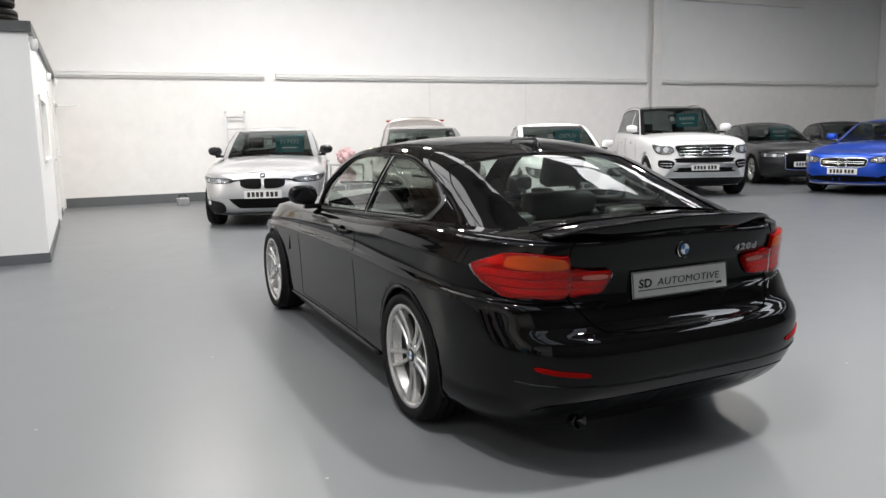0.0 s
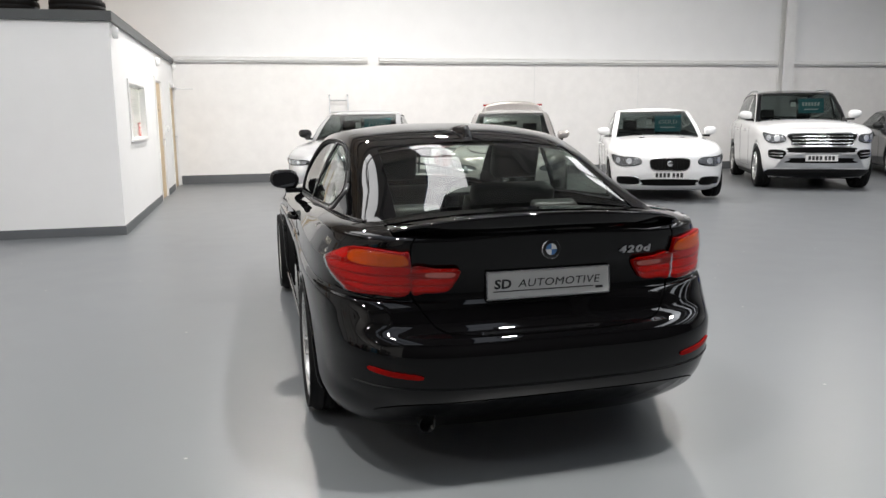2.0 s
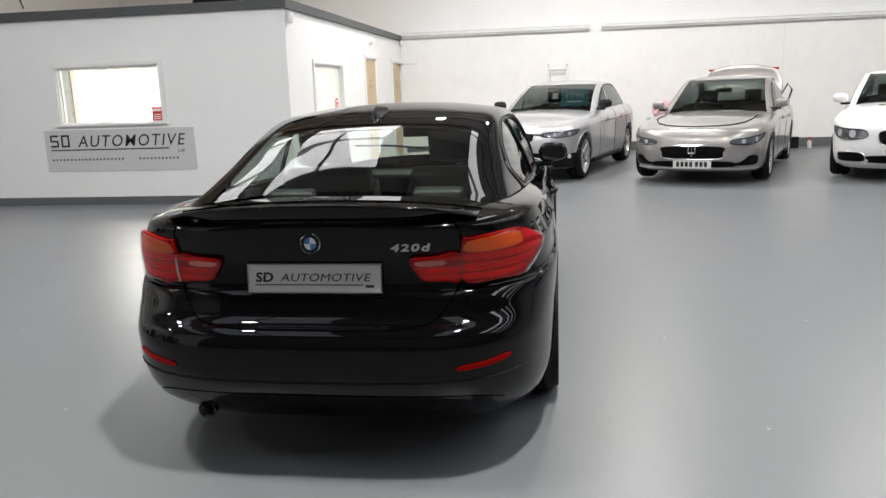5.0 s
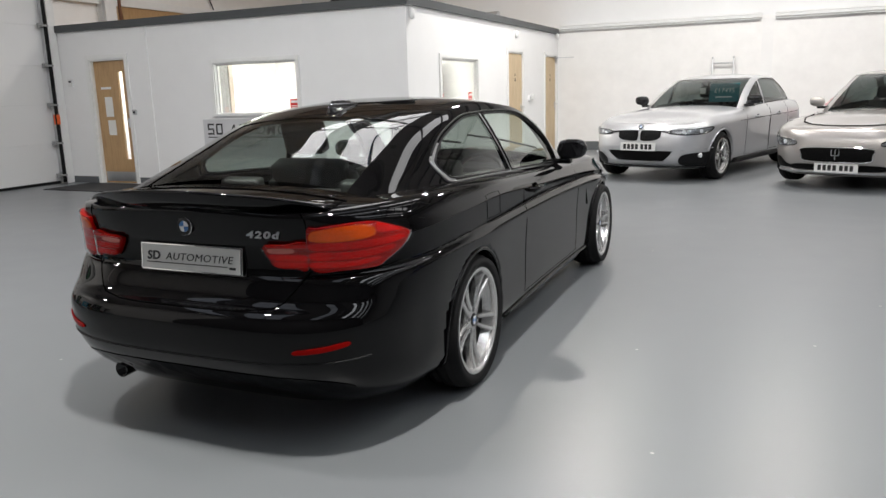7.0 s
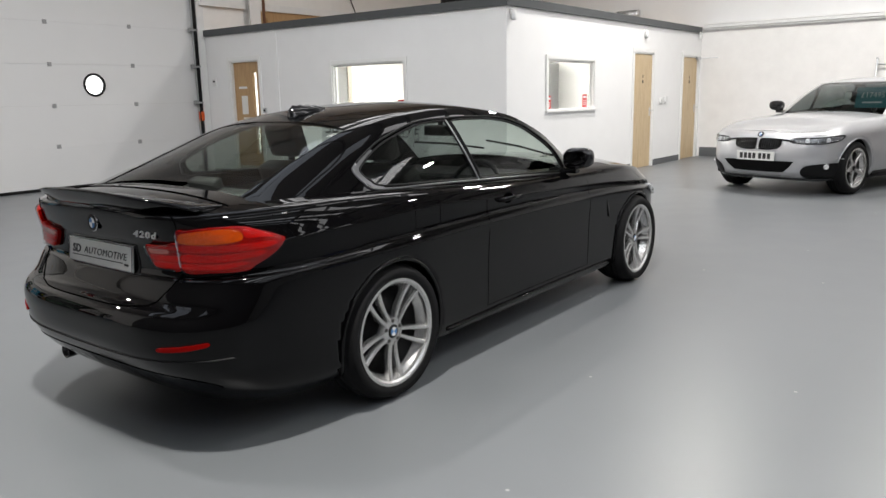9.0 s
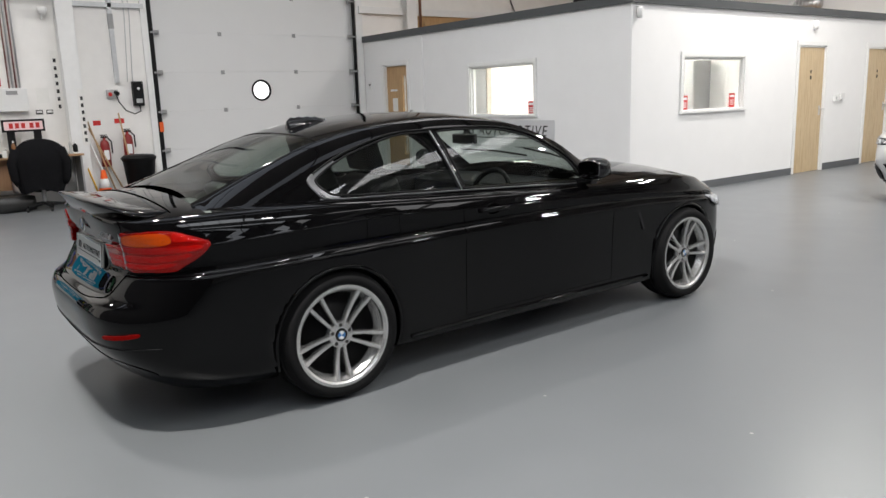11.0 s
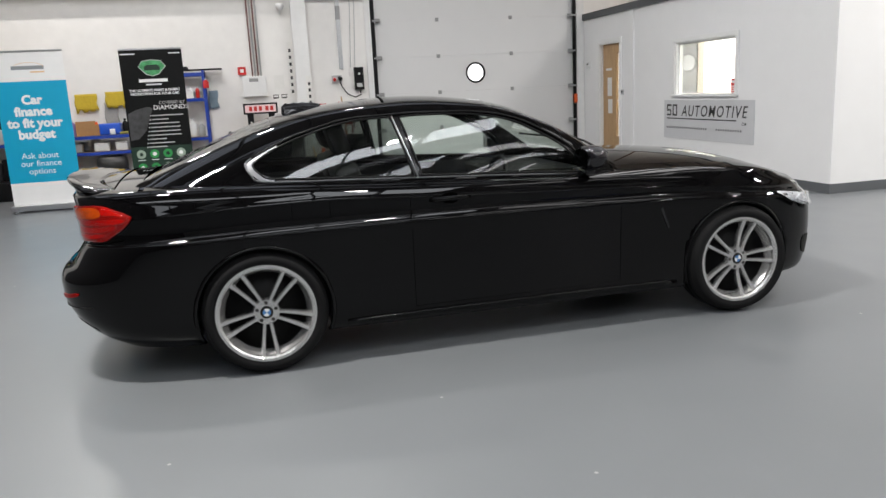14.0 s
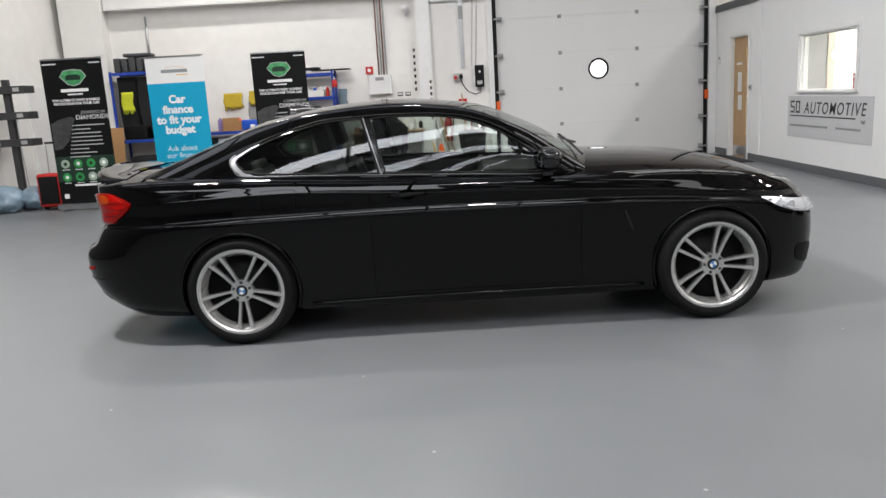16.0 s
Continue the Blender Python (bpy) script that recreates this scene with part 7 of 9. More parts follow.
gl = [(-0.34, 0.36), (0.34, 0.36), (0.42, 0.45), (0.42, 0.68), (0.36, 0.715), (-0.36, 0.715), (-0.42, 0.68), (-0.42, 0.45)]
front_patch(car, S, gl, GRILLE_BLACK, "grille", 0.014, "large black grille", sides=(1,))
part("grille_surround", line_on(S, smooth_loop(gl, 48), False, 0.010, 0.018, close=True), CHROME, car)
plate(car, S, False, 0.475, 0.52, 0.111, PLATE_WHITE, 0.028)
price_card(car, C, -0.38, "", "teal price card in a black car windscreen")

# bright blue hatchback
P = table(2.70, 0.86, 0.75, 1.78, 0.79, 1.00, 1.06, 1.43, 2.02, 1.06, -0.32, -0.66, roofw=0.56, hub=0.33, arch=0.37)
car, S, C = car_base(P, "bright blue metallic hatchback with ring emblem", "car", nose(13.72, 10.6, 72, P, 0.86, 1.08), BLUE_CAR, step=0.05, door_handles=[(0.60, 0.84), (1.50, 0.84)])
for sg in (1, -1):
    door_mirror(car, C, 1.74, 1.01, sg, BLUE_CAR)
    headlight(car, S, sg, 0.46, 1.02, 0.615, 0.71, 0.05, HEAD_MID, 2)
    front_patch(car, S, [(0.54, 0.27), (0.82, 0.29), (0.86, 0.40), (0.62, 0.36)], GRILLE_BLACK, sides=(sg,))
gl = [(-0.34, 0.545), (0.0, 0.535), (0.34, 0.545), (0.40, 0.61), (0.36, 0.69), (0.0, 0.70), (-0.36, 0.69), (-0.40, 0.61)]
front_patch(car, S, gl, GRILLE_BLACK, "grille", 0.014, "black grille with bright bars", sides=(1,))
bars_on(car, S, -0.36, 0.36, (0.60, 0.635), 0.009, CHROME, out=0.022)
part("grille_surround", line_on(S, smooth_loop(gl, 48), False, 0.008, 0.018, close=True), CHROME, car)
star_emblem(car, S, 0.617, 0.085)
front_patch(car, S, [(-0.44, 0.265), (0.44, 0.265), (0.50, 0.36), (-0.50, 0.36)], GRILLE_BLACK, sides=(1,))
part("front_splitter", line_on(S, [(a, 0.215) for a in np.linspace(-0.85, 0.85, 24)], False, 0.012, 0.012), SATIN_ALU, car)
plate(car, S, False, 0.455, 0.52, 0.111, PLATE_WHITE, 0.026)

# dark convertible with its cloth roof up
P = table(2.65, 0.80, 0.95, 1.80, 0.80, 0.99, 1.04, 1.40, 1.95, 1.02, -0.20, -0.55, roofw=0.57)
car, S, C = car_base(P, "dark grey convertible with black cloth roof up", "car", nose(17.8, 12.6, 34, P, 0.80, 1.08), paint("dark_grey_metallic_paint", rgb(0.05, 0.05, 0.052), 0.3, 0.35), step=0.06, glass=DARK_GLASS, roof_mat=DARK_CLOTH)
for sg in (1, -1):
    door_mirror(car, C, 1.66, 1.0, sg, BLACK_CAR)
    headlight(car, S, sg, 0.46, 0.88, 0.63, 0.72, 0.03, HEAD_MID, 2)
front_patch(car, S, [(-0.36, 0.40), (0.36, 0.40), (0.42, 0.55), (0.34, 0.68), (-0.34, 0.68), (-0.42, 0.55)], GRILLE_BLACK, "grille", 0.012, "black grille", sides=(1,))
plate(car, S, False, 0.47, 0.52, 0.111, PLATE_WHITE, 0.026)

# ---- sign and small fixtures on the office ----
UP = pose(0, 0, 0, 90, 0, 0)            # lettering that faces south
sign = thing("wall_sign", "silver grey company sign panel with dark lettering", "sign", Matrix.Translation((-3.155, OY - 0.001, 0.79)) @ Matrix.Diagonal((0.962, 1, 1, 1)))
part("panel", boxes(((-1.21, -0.008, -0.30), (1.21, 0, 0.30)), bevel=0.002), SIGN_GREY, sign)
lettering("sign_lettering", "AUTOMOTIVE", 0.235, BLACK_PRINT, sign, Matrix.Translation((0.185, -0.0095, 0.055)) @ UP, shear=0.22, space=1.20, bold=0.001)
for _i, _x in enumerate((-1.05, -0.87)):        # initials as plain shapes
    bm = boxes(((_x - 0.065, -0.0105, 0.205), (_x + 0.07, -0.0082, 0.232)), ((_x - 0.07, -0.0105, 0.055), (_x + 0.065, -0.0082, 0.082)), ((_x + 0.04, -0.0105, 0.08), (_x + 0.068, -0.0082, 0.14 if _i == 0 else 0.21)), ((_x - 0.068, -0.0105, 0.14 if _i == 0 else 0.08), (_x - 0.04, -0.0082, 0.21)), ((_x - 0.06, -0.0105, 0.13), (_x + 0.06, -0.0082, 0.155)) if _i == 0 else ((_x - 0.069, -0.0105, 0.06), (_x - 0.041, -0.0082, 0.2)))
    part("sign_initial", bm, BLACK_PRINT, sign)
part("sign_underline", boxes(((-1.12, -0.0105, 0.005), (0.80, -0.0082, 0.022))), BLACK_PRINT, sign)
lettering("sign_small_lettering", "Ltd", 0.075, BLACK_PRINT, sign, Matrix.Translation((0.98, -0.0095, -0.045)) @ UP, shear=0.2)
for _a, _b in ((-1.12, 0.12), (0.30, 0.98)):
    for _k in range(int((_b - _a) / 0.060)):
        part("sign_mark", boxes(((_a + _k * 0.060, -0.0105, -0.142), (_a + _k * 0.060 + 0.032, -0.0082, -0.112))), PRINT_GREY, sign)


def fixture(name, label, cat, m, mtl, *bx, bevel=0.006, extra=None):
    t = thing(name, label, cat, m)
    part("casing", boxes(*bx, bevel=bevel), mtl, t)
    for nm, mt, *b in extra or ():
        part(nm, boxes(*b, bevel=0.002), mt, t)
    return t


fixture("thermostat", "small white thermostat beside the office door", "thermostat", Matrix.Translation((-7.22, OY, 1.76)), WHITE_PLASTIC, ((-0.055, -0.035, -0.07), (0.055, 0, 0.07)), extra=[("screen", BLACK_PLASTIC, ((-0.03, -0.037, 0.005), (0.03, -0.034, 0.04)))])
fixture("door_switch", "grey push button switch beside the door", "switch", Matrix.Translation((-5.79, OY, 1.23)), GREY_PLASTIC, ((-0.045, -0.02, -0.045), (0.045, 0, 0.045)), extra=[("button", BLACK_PLASTIC, ((-0.02, -0.026, -0.02), (0.02, -0.019, 0.02)))])
for _m, _l in ((Matrix.Translation((OX + 0.05, OY + 0.10, 2.50)), "white movement sensor on the office corner"), (Matrix.Translation((OX + 0.03, 14.78, 2.47)), "white movement sensor above the office doors"), (Matrix.Translation((OX + 0.06, 17.55, 2.56)), "white movement sensor beside the back wall")):
    t = thing("movement_sensor", _l, "sensor", _m, "movement sensors")
    part("housing", lathe(bmesh.new(), [(0.0001, -0.07), (0.03, -0.07), (0.042, -0.03), (0.042, 0.05), (0.03, 0.065), (0.0001, 0.065)], 16), WHITE_PLASTIC, t, smooth=True)
    part("bracket", boxes(((-0.06, -0.02, 0.03), (0.0, 0.02, 0.09)), bevel=0.006), WHITE_PLASTIC, t)
t = thing("switch_box", "white switch box with a grey socket beside the doors", "switch", Matrix.Translation((OX, 15.66, 1.24)))
part("plate", boxes(((0, -0.10, -0.05), (0.03, 0.06, 0.06)), bevel=0.006), WHITE_PLASTIC, t)
part("socket", boxes(((0, 0.06, -0.02), (0.06, 0.20, 0.08)), bevel=0.008), WHITE_PLASTIC, t)
part("rocker", boxes(((0.03, -0.06, -0.02), (0.036, -0.02, 0.03)), bevel=0.002), GREY_PLASTIC, t)
# red notices on the panes
for _m in (Matrix.Translation((-2.55, OY + 0.060, 1.27)), Matrix.Translation((OX - 0.060, 11.36, 1.28)) @ pose(0, 0, 0, 0, 0, 90), Matrix.Translation((OX - 0.060, 12.55, 1.29)) @ pose(0, 0, 0, 0, 0, 90)):
    t = thing("window_sticker", "small red and white notice stuck on the pane", "sticker", _m, "window notices")
    part("sheet", boxes(((-0.075, -0.003, -0.10), (0.075, 0.0, 0.11))), RED_PLASTIC, t)
    for z in (-0.06, -0.03, 0.0):
        part("sheet_mark", boxes(((-0.055, -0.0045, z), (0.05, -0.003, z + 0.012))), WHITE_PRINT, t)
    part("sheet_head", boxes(((-0.06, -0.0045, 0.05), (0.06, -0.003, 0.085))), WHITE_PRINT, t)
# mat at the office door
bm = bmesh.new()
box(bm, (-6.95, 9.05, 0.0), (-5.35, 10.02, 0.012), 0.004)
solid("door_mat", bm, CARPET, "dark grey ribbed entrance mat by the office door", "mat")

# ---- inside the office ----
t = thing("office_cupboard", "tall grey steel cupboard inside the office", "cupboard", Matrix.Translation((-2.02, 13.16, 0)))
part("carcass", boxes(((-0.45, -0.22, 0), (0.45, 0.23, 1.95)), bevel=0.006), STEEL_GREY, t)
for s in (-1, 1):
    d = part("cupboard_door", boxes(((s * 0.004, -0.238, 0.06), (s * 0.44, -0.222, 1.92)), bevel=0.004), STEEL_GREY, t)
    part("handle", boxes(((s * 0.03, -0.262, 0.95), (s * 0.05, -0.238, 1.15)), bevel=0.004), SATIN_ALU, d)
t = thing("standing_screen", "dark grey standing screen just behind the office window", "screen", Matrix.Translation((-4.12, 10.0, 0)))
part("screen_panel", boxes(((-0.02, 0.25, 0.06), (0.02, 0.54, 2.15)), bevel=0.004), STEEL_GREY, t)
part("screen_post", boxes(((-0.03, 0.545, 0.0), (0.03, 0.66, 2.18)), bevel=0.006), mat("beige_painted_post", rgb(0.55, 0.48, 0.40), rough=0.5, vary=0.04), t)
part("foot", boxes(((-0.16, 0.28, 0), (0.16, 0.34, 0.06)), bevel=0.004), STEEL_GREY, t)
t = thing("office_desk", "white office desk behind the window", "desk", Matrix.Translation((-4.55, 12.0, 0)))
part("desk_top", boxes(((-0.6, -0.95, 0.71), (0.6, 0.95, 0.74)), bevel=0.004), WHITE_GLOSS, t)
for x in (-0.55, 0.55):
    for y in (-0.9, 0.9):
        part("leg", boxes(((x - 0.025, y - 0.025, 0), (x + 0.025, y + 0.025, 0.71))), GALV, t)
t = thing("printer", "black desktop printer on the office desk", "printer", Matrix.Translation((-4.55, 12.45, 0.741)))
part("printer_body", boxes(((-0.24, -0.2, 0), (0.24, 0.2, 0.24)), bevel=0.02), BLACK_PLASTIC, t)
part("paper_tray", boxes(((-0.18, -0.26, 0.05), (0.18, -0.2, 0.07)), ((-0.18, 0.05, 0.24), (0.18, 0.16, 0.30)), bevel=0.004), GREY_PLASTIC, t)
t = thing("storage_shelf", "white open shelf with boxes inside the office", "shelf", Matrix.Translation((-2.75, 13.2, 0)))
for z in (0.6, 1.12, 1.5):
    part("board", boxes(((-0.7, -0.18, z), (0.2, 0.18, z + 0.025))), WHITE_GLOSS, t)
for x in (-0.7, 0.18):
    part("side", boxes(((x, -0.18, 0), (x + 0.02, 0.18, 1.55))), WHITE_GLOSS, t)
for _x, _z, _w, _h, _mt, _l, _c in ((-3.15, 1.146, 0.36, 0.24, RED_PLASTIC, "red storage box on the office shelf", "box"), (-3.18, 1.526, 0.44, 0.13, BLACK_PLASTIC, "black folded bag on the office shelf", "bag"), (-2.75, 1.146, 0.30, 0.16, BLACK_PLASTIC, "black equipment case on the office shelf", "case")):
    bm = bmesh.new()
    box(bm, (_x - _w / 2, 13.06, _z), (_x + _w / 2, 13.32, _z + _h), 0.025, 3)
    solid(_c, bm, _mt, _l, _c, smooth=True)
t = thing("picture_frame", "white framed notice on the office partition", "picture", Matrix.Translation((-4.3, 13.398, 1.75)))
part("frame", boxes(((-0.22, -0.02, -0.28), (0.22, 0, 0.28)), bevel=0.004), GREY_PLASTIC, t)
part("sheet", boxes(((-0.19, -0.024, -0.25), (0.19, -0.019, 0.25))), PAPER, t)

# ---- things on the office roof ----
def tyre_mesh():
    bm = bmesh.new()
    lathe(bm, [(0.20, 0.02), (0.23, 0.0), (0.30, 0.005), (0.325, 0.03), (0.33, 0.07), (0.322, 0.075), (0.322, 0.085), (0.33, 0.09), (0.33, 0.13), (0.322, 0.135), (0.322, 0.145), (0.33, 0.15), (0.325, 0.195), (0.30, 0.22), (0.23, 0.225), (0.20, 0.205), (0.21, 0.11)], 40, "z", close=True)
    return finish("tyre", bm, RUBBER, True)


_ty = tyre_mesh()
for _x, _y, _z, _r in ((-0.98, 10.62, OH + 0.05, 0), (-1.0, 10.60, OH + 0.28, 40), (-0.97, 10.63, OH + 0.51, 10), (-1.78, 10.75, OH + 0.05, 25), (-1.76, 10.74, OH + 0.28, 60)):
    tagged(new("tyre", _ty), "black car tyre stacked on the office roof", "tyre", "tyres on the office roof").matrix_world = pose(_x, _y, _z, 0, 0, _r)
bm = bmesh.new()
tube(bm, [(-2.36, 17.40, OH + 0.42), (-2.10, 17.40, OH + 0.43), (-1.84, 17.40, OH + 0.44)], [0.10, 0.105, 0.10], 18)
for _k in range(7):
    tube(bm, [(-2.33 + 0.075 * _k, 17.40, OH + 0.43), (-2.31 + 0.075 * _k, 17.40, OH + 0.43)], 0.112, 18)
solid("vent_duct", bm, GALV, "short silver flexible duct above the office roof", "duct", smooth=True)
bm = bmesh.new()
tube(bm, [(-2.52, 17.40, OH + 0.05), (-2.52, 17.40, OH + 0.26), (-2.49, 17.40, OH + 0.36), (-2.42, 17.40, OH + 0.42), (-2.34, 17.40, OH + 0.42)], 0.095, 16)
solid("duct_elbow", bm, WHITE_PLASTIC, "white plastic duct elbow rising from the office roof", "duct", smooth=True)
for _i, (_y0, _y1, _z1) in enumerate(((11.35, 13.4, 0.50), (11.6, 13.9, 0.34))):
    bm = bmesh.new()
    box(bm, (X0 + 0.03 + 0.05 * _i, _y0, OH + 0.05), (X0 + 0.05 + 0.05 * _i, _y1, OH + 0.05 + _z1), 0.002)
    solid("plywood_sheet", bm, PLYWOOD, "brown plywood sheet leaning on the wall", "board", "plywood sheets")
bm = bmesh.new()
box(bm, (-5.4, 10.35, OH + 0.05), (-4.3, 10.9, OH + 0.13), 0.03, 3)
solid("stored_cover", bm, DARK_CLOTH, "folded dark cover lying on the office roof", "cover", smooth=True)
structure("column_office", boxes(((X0 + 0.001, 11.08, 0), (X0 + 0.016, 11.34, 6.2)), ((X0 + 0.20, 11.08, 0), (X0 + 0.216, 11.34, 6.2)), ((X0 + 0.016, 11.195, 0), (X0 + 0.20, 11.225, 6.2))), STEEL_PAINT, "white painted steel column behind the office roof")
structure("beam_office_wall", boxes(((X0, 10.0, 3.20), (X0 + 0.10, 11.07, 3.34)), ((X0, 11.36, 3.20), (X0 + 0.10, Y1, 3.34)), bevel=0.006), STEEL_PAINT, "white steel sheeting rail")
bm = bmesh.new()
tube(bm, [(X0 + 0.04, 10.9 + 0.06 * i + 3.1, 3.9 - 0.13 * i - 0.02 * math.sin(i)) for i in range(8)], 0.012, 6)
solid("hanging_cable", bm, BLACK_PLASTIC, "black cable hanging down the wall", "cable")
bm = bmesh.new()
tube(bm, [(X0 + 0.24, 11.40, 2.75), (X0 + 0.24, 11.40, 6.0)], 0.03, 10)
solid("wall_pipe", bm, mat("copper_brown_pipe", rgb(0.20, 0.10, 0.06), rough=0.5, vary=0.2), "brown pipe running up beside the column", "pipe", smooth=True)

# ---- roll-up banners ----
def banner(m, label, w, h):
    t = thing("rollup_banner", label, "banner", m, "roll-up banners")
    part("base", boxes(((-w / 2 - 0.02, -0.10, 0.025), (w / 2 + 0.02, 0.10, 0.10)), ((-w / 2 + 0.04, -0.17, 0), (-w / 2 + 0.09, 0.17, 0.025)), ((w / 2 - 0.09, -0.17, 0), (w / 2 - 0.04, 0.17, 0.025)), bevel=0.008), SATIN_ALU, t)
    part("pole", tube(bmesh.new(), [(0, 0.03, 0.1), (0, 0.03, h)], 0.011, 8), SATIN_ALU, t)
    part("top_rail", boxes(((-w / 2, -0.012, h - 0.012), (w / 2, 0.02, h + 0.012)), bevel=0.004), SATIN_ALU, t)
    return t


def sheet(parent, name, mtl, x0, x1, z0, z1, y=0.0):
    return part(name, boxes(((x0, y - 0.0012, z0), (x1, y, z1))), mtl, parent)


SILVER_PRINT = mat("silver_print", rgb(0.45), rough=0.4, vary=0.1)


def dark_banner(m, label, w=0.88, h=2.23):
    t = banner(m, label, w, h)
    sheet(t, "printed_sheet", BANNER_BLACK, -w / 2, w / 2, 0.10, h - 0.012)
    k = w / 0.88

    def at(x, z, y=-0.0022):
        return Matrix.Translation((x * k, y, z)) @ UP
    # emblem: cut stone shape with a car-like block
    bm = bmesh.new()
    pts = [(-0.19, 0.02), (-0.13, 0.10), (0.0, 0.115), (0.13, 0.10), (0.19, 0.02), (0.09, -0.09), (0.0, -0.12), (-0.09, -0.09)]
    bm.faces.new([bm.verts.new((x * k, -0.0022, h - 0.27 + z)) for x, z in pts][::-1])
    part("printed_emblem", bm, mat("pale_green_print", srgb(70, 150, 95), rough=0.45, vary=0.8, scale=40), t)
    part("printed_outline", tube(bmesh.new(), [(x * k, -0.0024, h - 0.27 + z) for x, z in pts], 0.006, 4, close=True), SILVER_PRINT, t)
    bm = bmesh.new()
    pts = [(-0.11, -0.03), (-0.11, 0.02), (-0.07, 0.05), (0.07, 0.05), (0.11, 0.02), (0.11, -0.03)]
    bm.faces.new([bm.verts.new((x * k, -0.0032, h - 0.275 + z)) for x, z in pts][::-1])
    part("printed_emblem", bm, PRINT_DARKGREEN, t)
    for a, b, z0, z1 in ((-0.20, 0.20, h - 0.475, h - 0.43), (-0.11, 0.11, h - 0.52, h - 0.50), (-0.42, -0.22, h - 0.075, h - 0.058), (0.25, 0.41, h - 0.075, h - 0.058)):
        part("printed_mark", boxes(((a * k, -0.0032, z0), (b * k, -0.0013, z1))), WHITE_PRINT, t)
    lettering("printed_lettering", "THE ULTIMATE PAINT & FABRIC\nPROTECTION FOR YOUR CAR", 0.050, WHITE_PRINT, t, at(0.0, h - 0.61), depth=0.0004, bold=0.0015)
    lettering("printed_lettering", "COVERED BY", 0.062, SILVER_PRINT, t, at(0.22, h - 0.80), depth=0.0004)
    lettering("printed_lettering", "DIAMONDS", 0.095, WHITE_PRINT, t, at(0.20, h - 0.88), depth=0.0004)
    bm = bmesh.new()            # printed picture: part of a dark car
    pts = [(-0.42, -0.05), (-0.30, 0.01), (-0.12, 0.05), (-0.06, 0.02), (-0.10, -0.08), (-0.18, -0.30), (-0.30, -0.42), (-0.42, -0.44)]
    bm.faces.new([bm.verts.new((x * k, -0.0022, h - 0.88 + z)) for x, z in pts][::-1])
    part("printed_picture", bm, mat("dark_grey_print", rgb(0.05, 0.05, 0.052), rough=0.4, vary=0.6, scale=5), t)
    for i in range(9):
        x0 = -0.08 - 0.012 * i
        part("printed_mark", boxes((((x0 - 0.03) * k, -0.0032, h - 0.975 - 0.058 * i), ((x0 - 0.012) * k, -0.0013, h - 0.957 - 0.058 * i)), ((x0 * k, -0.0032, h - 0.972 - 0.058 * i), ((x0 + (0.44, 0.24, 0.40, 0.42, 0.43, 0.45, 0.24, 0.36, 0.26)[i]) * k, -0.0013, h - 0.957 - 0.058 * i))), SILVER_PRINT, t)
    sheet(t, "printed_band", PRINT_DARKGREEN, -w / 2 + 0.001, w / 2 - 0.001, h - 1.80, h - 1.42, -0.0005)
    for r in range(2):
        for c in range(4):
            x, z = (-0.30 + 0.19 * c) * k, h - 1.53 - 0.20 * r
            part("printed_symbol", lathe(bmesh.new(), [(0.066, 0.0), (0.066, 0.001), (0.0001, 0.001)], 24, "z", Matrix.Translation((x, -0.0022, z)) @ UP), (PRINT_GREEN if (r + c) % 3 else mat("grey_green_print", srgb(150, 165, 150), rough=0.4, vary=0.3, scale=20)), t)
            part("printed_symbol", lathe(bmesh.new(), [(0.030, 0.0), (0.030, 0.001), (0.0001, 0.001)], 10 if c % 2 else 5, "z", Matrix.Translation((x, -0.0036, z)) @ UP), WHITE_PRINT if (r + c) % 2 else PRINT_DARKGREEN, t)
            part("printed_mark", boxes(((x - 0.055, -0.0032, z - 0.092), (x + 0.055, -0.0013, z - 0.082))), WHITE_PRINT, t)
    part("printed_mark", boxes(((-0.20 * k, -0.0032, 0.36), (0.20 * k, -0.0013, 0.39))), WHITE_PRINT, t)
    part("printed_mark", boxes(((-0.38 * k, -0.0032, 0.18), (-0.31 * k, -0.0013, 0.25))), WHITE_PRINT, t)
    return t


EAST = pose(0, 0, 0, 0, 0, 90)          # a thing whose front faces east
dark_banner(Matrix.Translation((-5.20, 2.20, 0)) @ EAST, "black roll-up banner with green emblem beside a blue rack")
dark_banner(Matrix.Translation((-4.02, -0.60, 0)) @ EAST, "black roll-up banner with green emblem beside a red case", 0.90)
t = banner(Matrix.Translation((-4.90, 0.61, 0)) @ EAST, "turquoise and white roll-up banner about car finance", 0.92, 2.24)
sheet(t, "printed_sheet", BANNER_WHITE, -0.46, 0.46, 0.10, 2.228)
sheet(t, "printed_panel", BANNER_TEAL, -0.46, 0.46, 0.42, 1.83, -0.0013)
for _s, _z, _h, _b in (("Car", 1.52, 0.172, 0.008), ("finance", 1.36, 0.172, 0.008), ("to fit your", 1.20, 0.172, 0.008), ("budget", 1.04, 0.172, 0.008), ("Ask about", 0.76, 0.118, 0), ("our finance", 0.65, 0.118, 0), ("options", 0.54, 0.118, 0)):
    lettering("printed_lettering", _s, _h, WHITE_PRINT, t, Matrix.Translation((-0.02, -0.0036, _z)) @ UP, depth=0.0004, bold=_b)
part("printed_mark", boxes(((-0.22, -0.0026, 1.99), (0.20, -0.0013, 2.04))), mat("grey_print", rgb(0.25, 0.27, 0.28), rough=0.5, vary=0.1), t)
part("printed_mark", boxes(((0.02, -0.0026, 1.945), (0.20, -0.0013, 1.965))), mat("pale_orange_print", srgb(225, 190, 150), rough=0.5, vary=0.1), t)
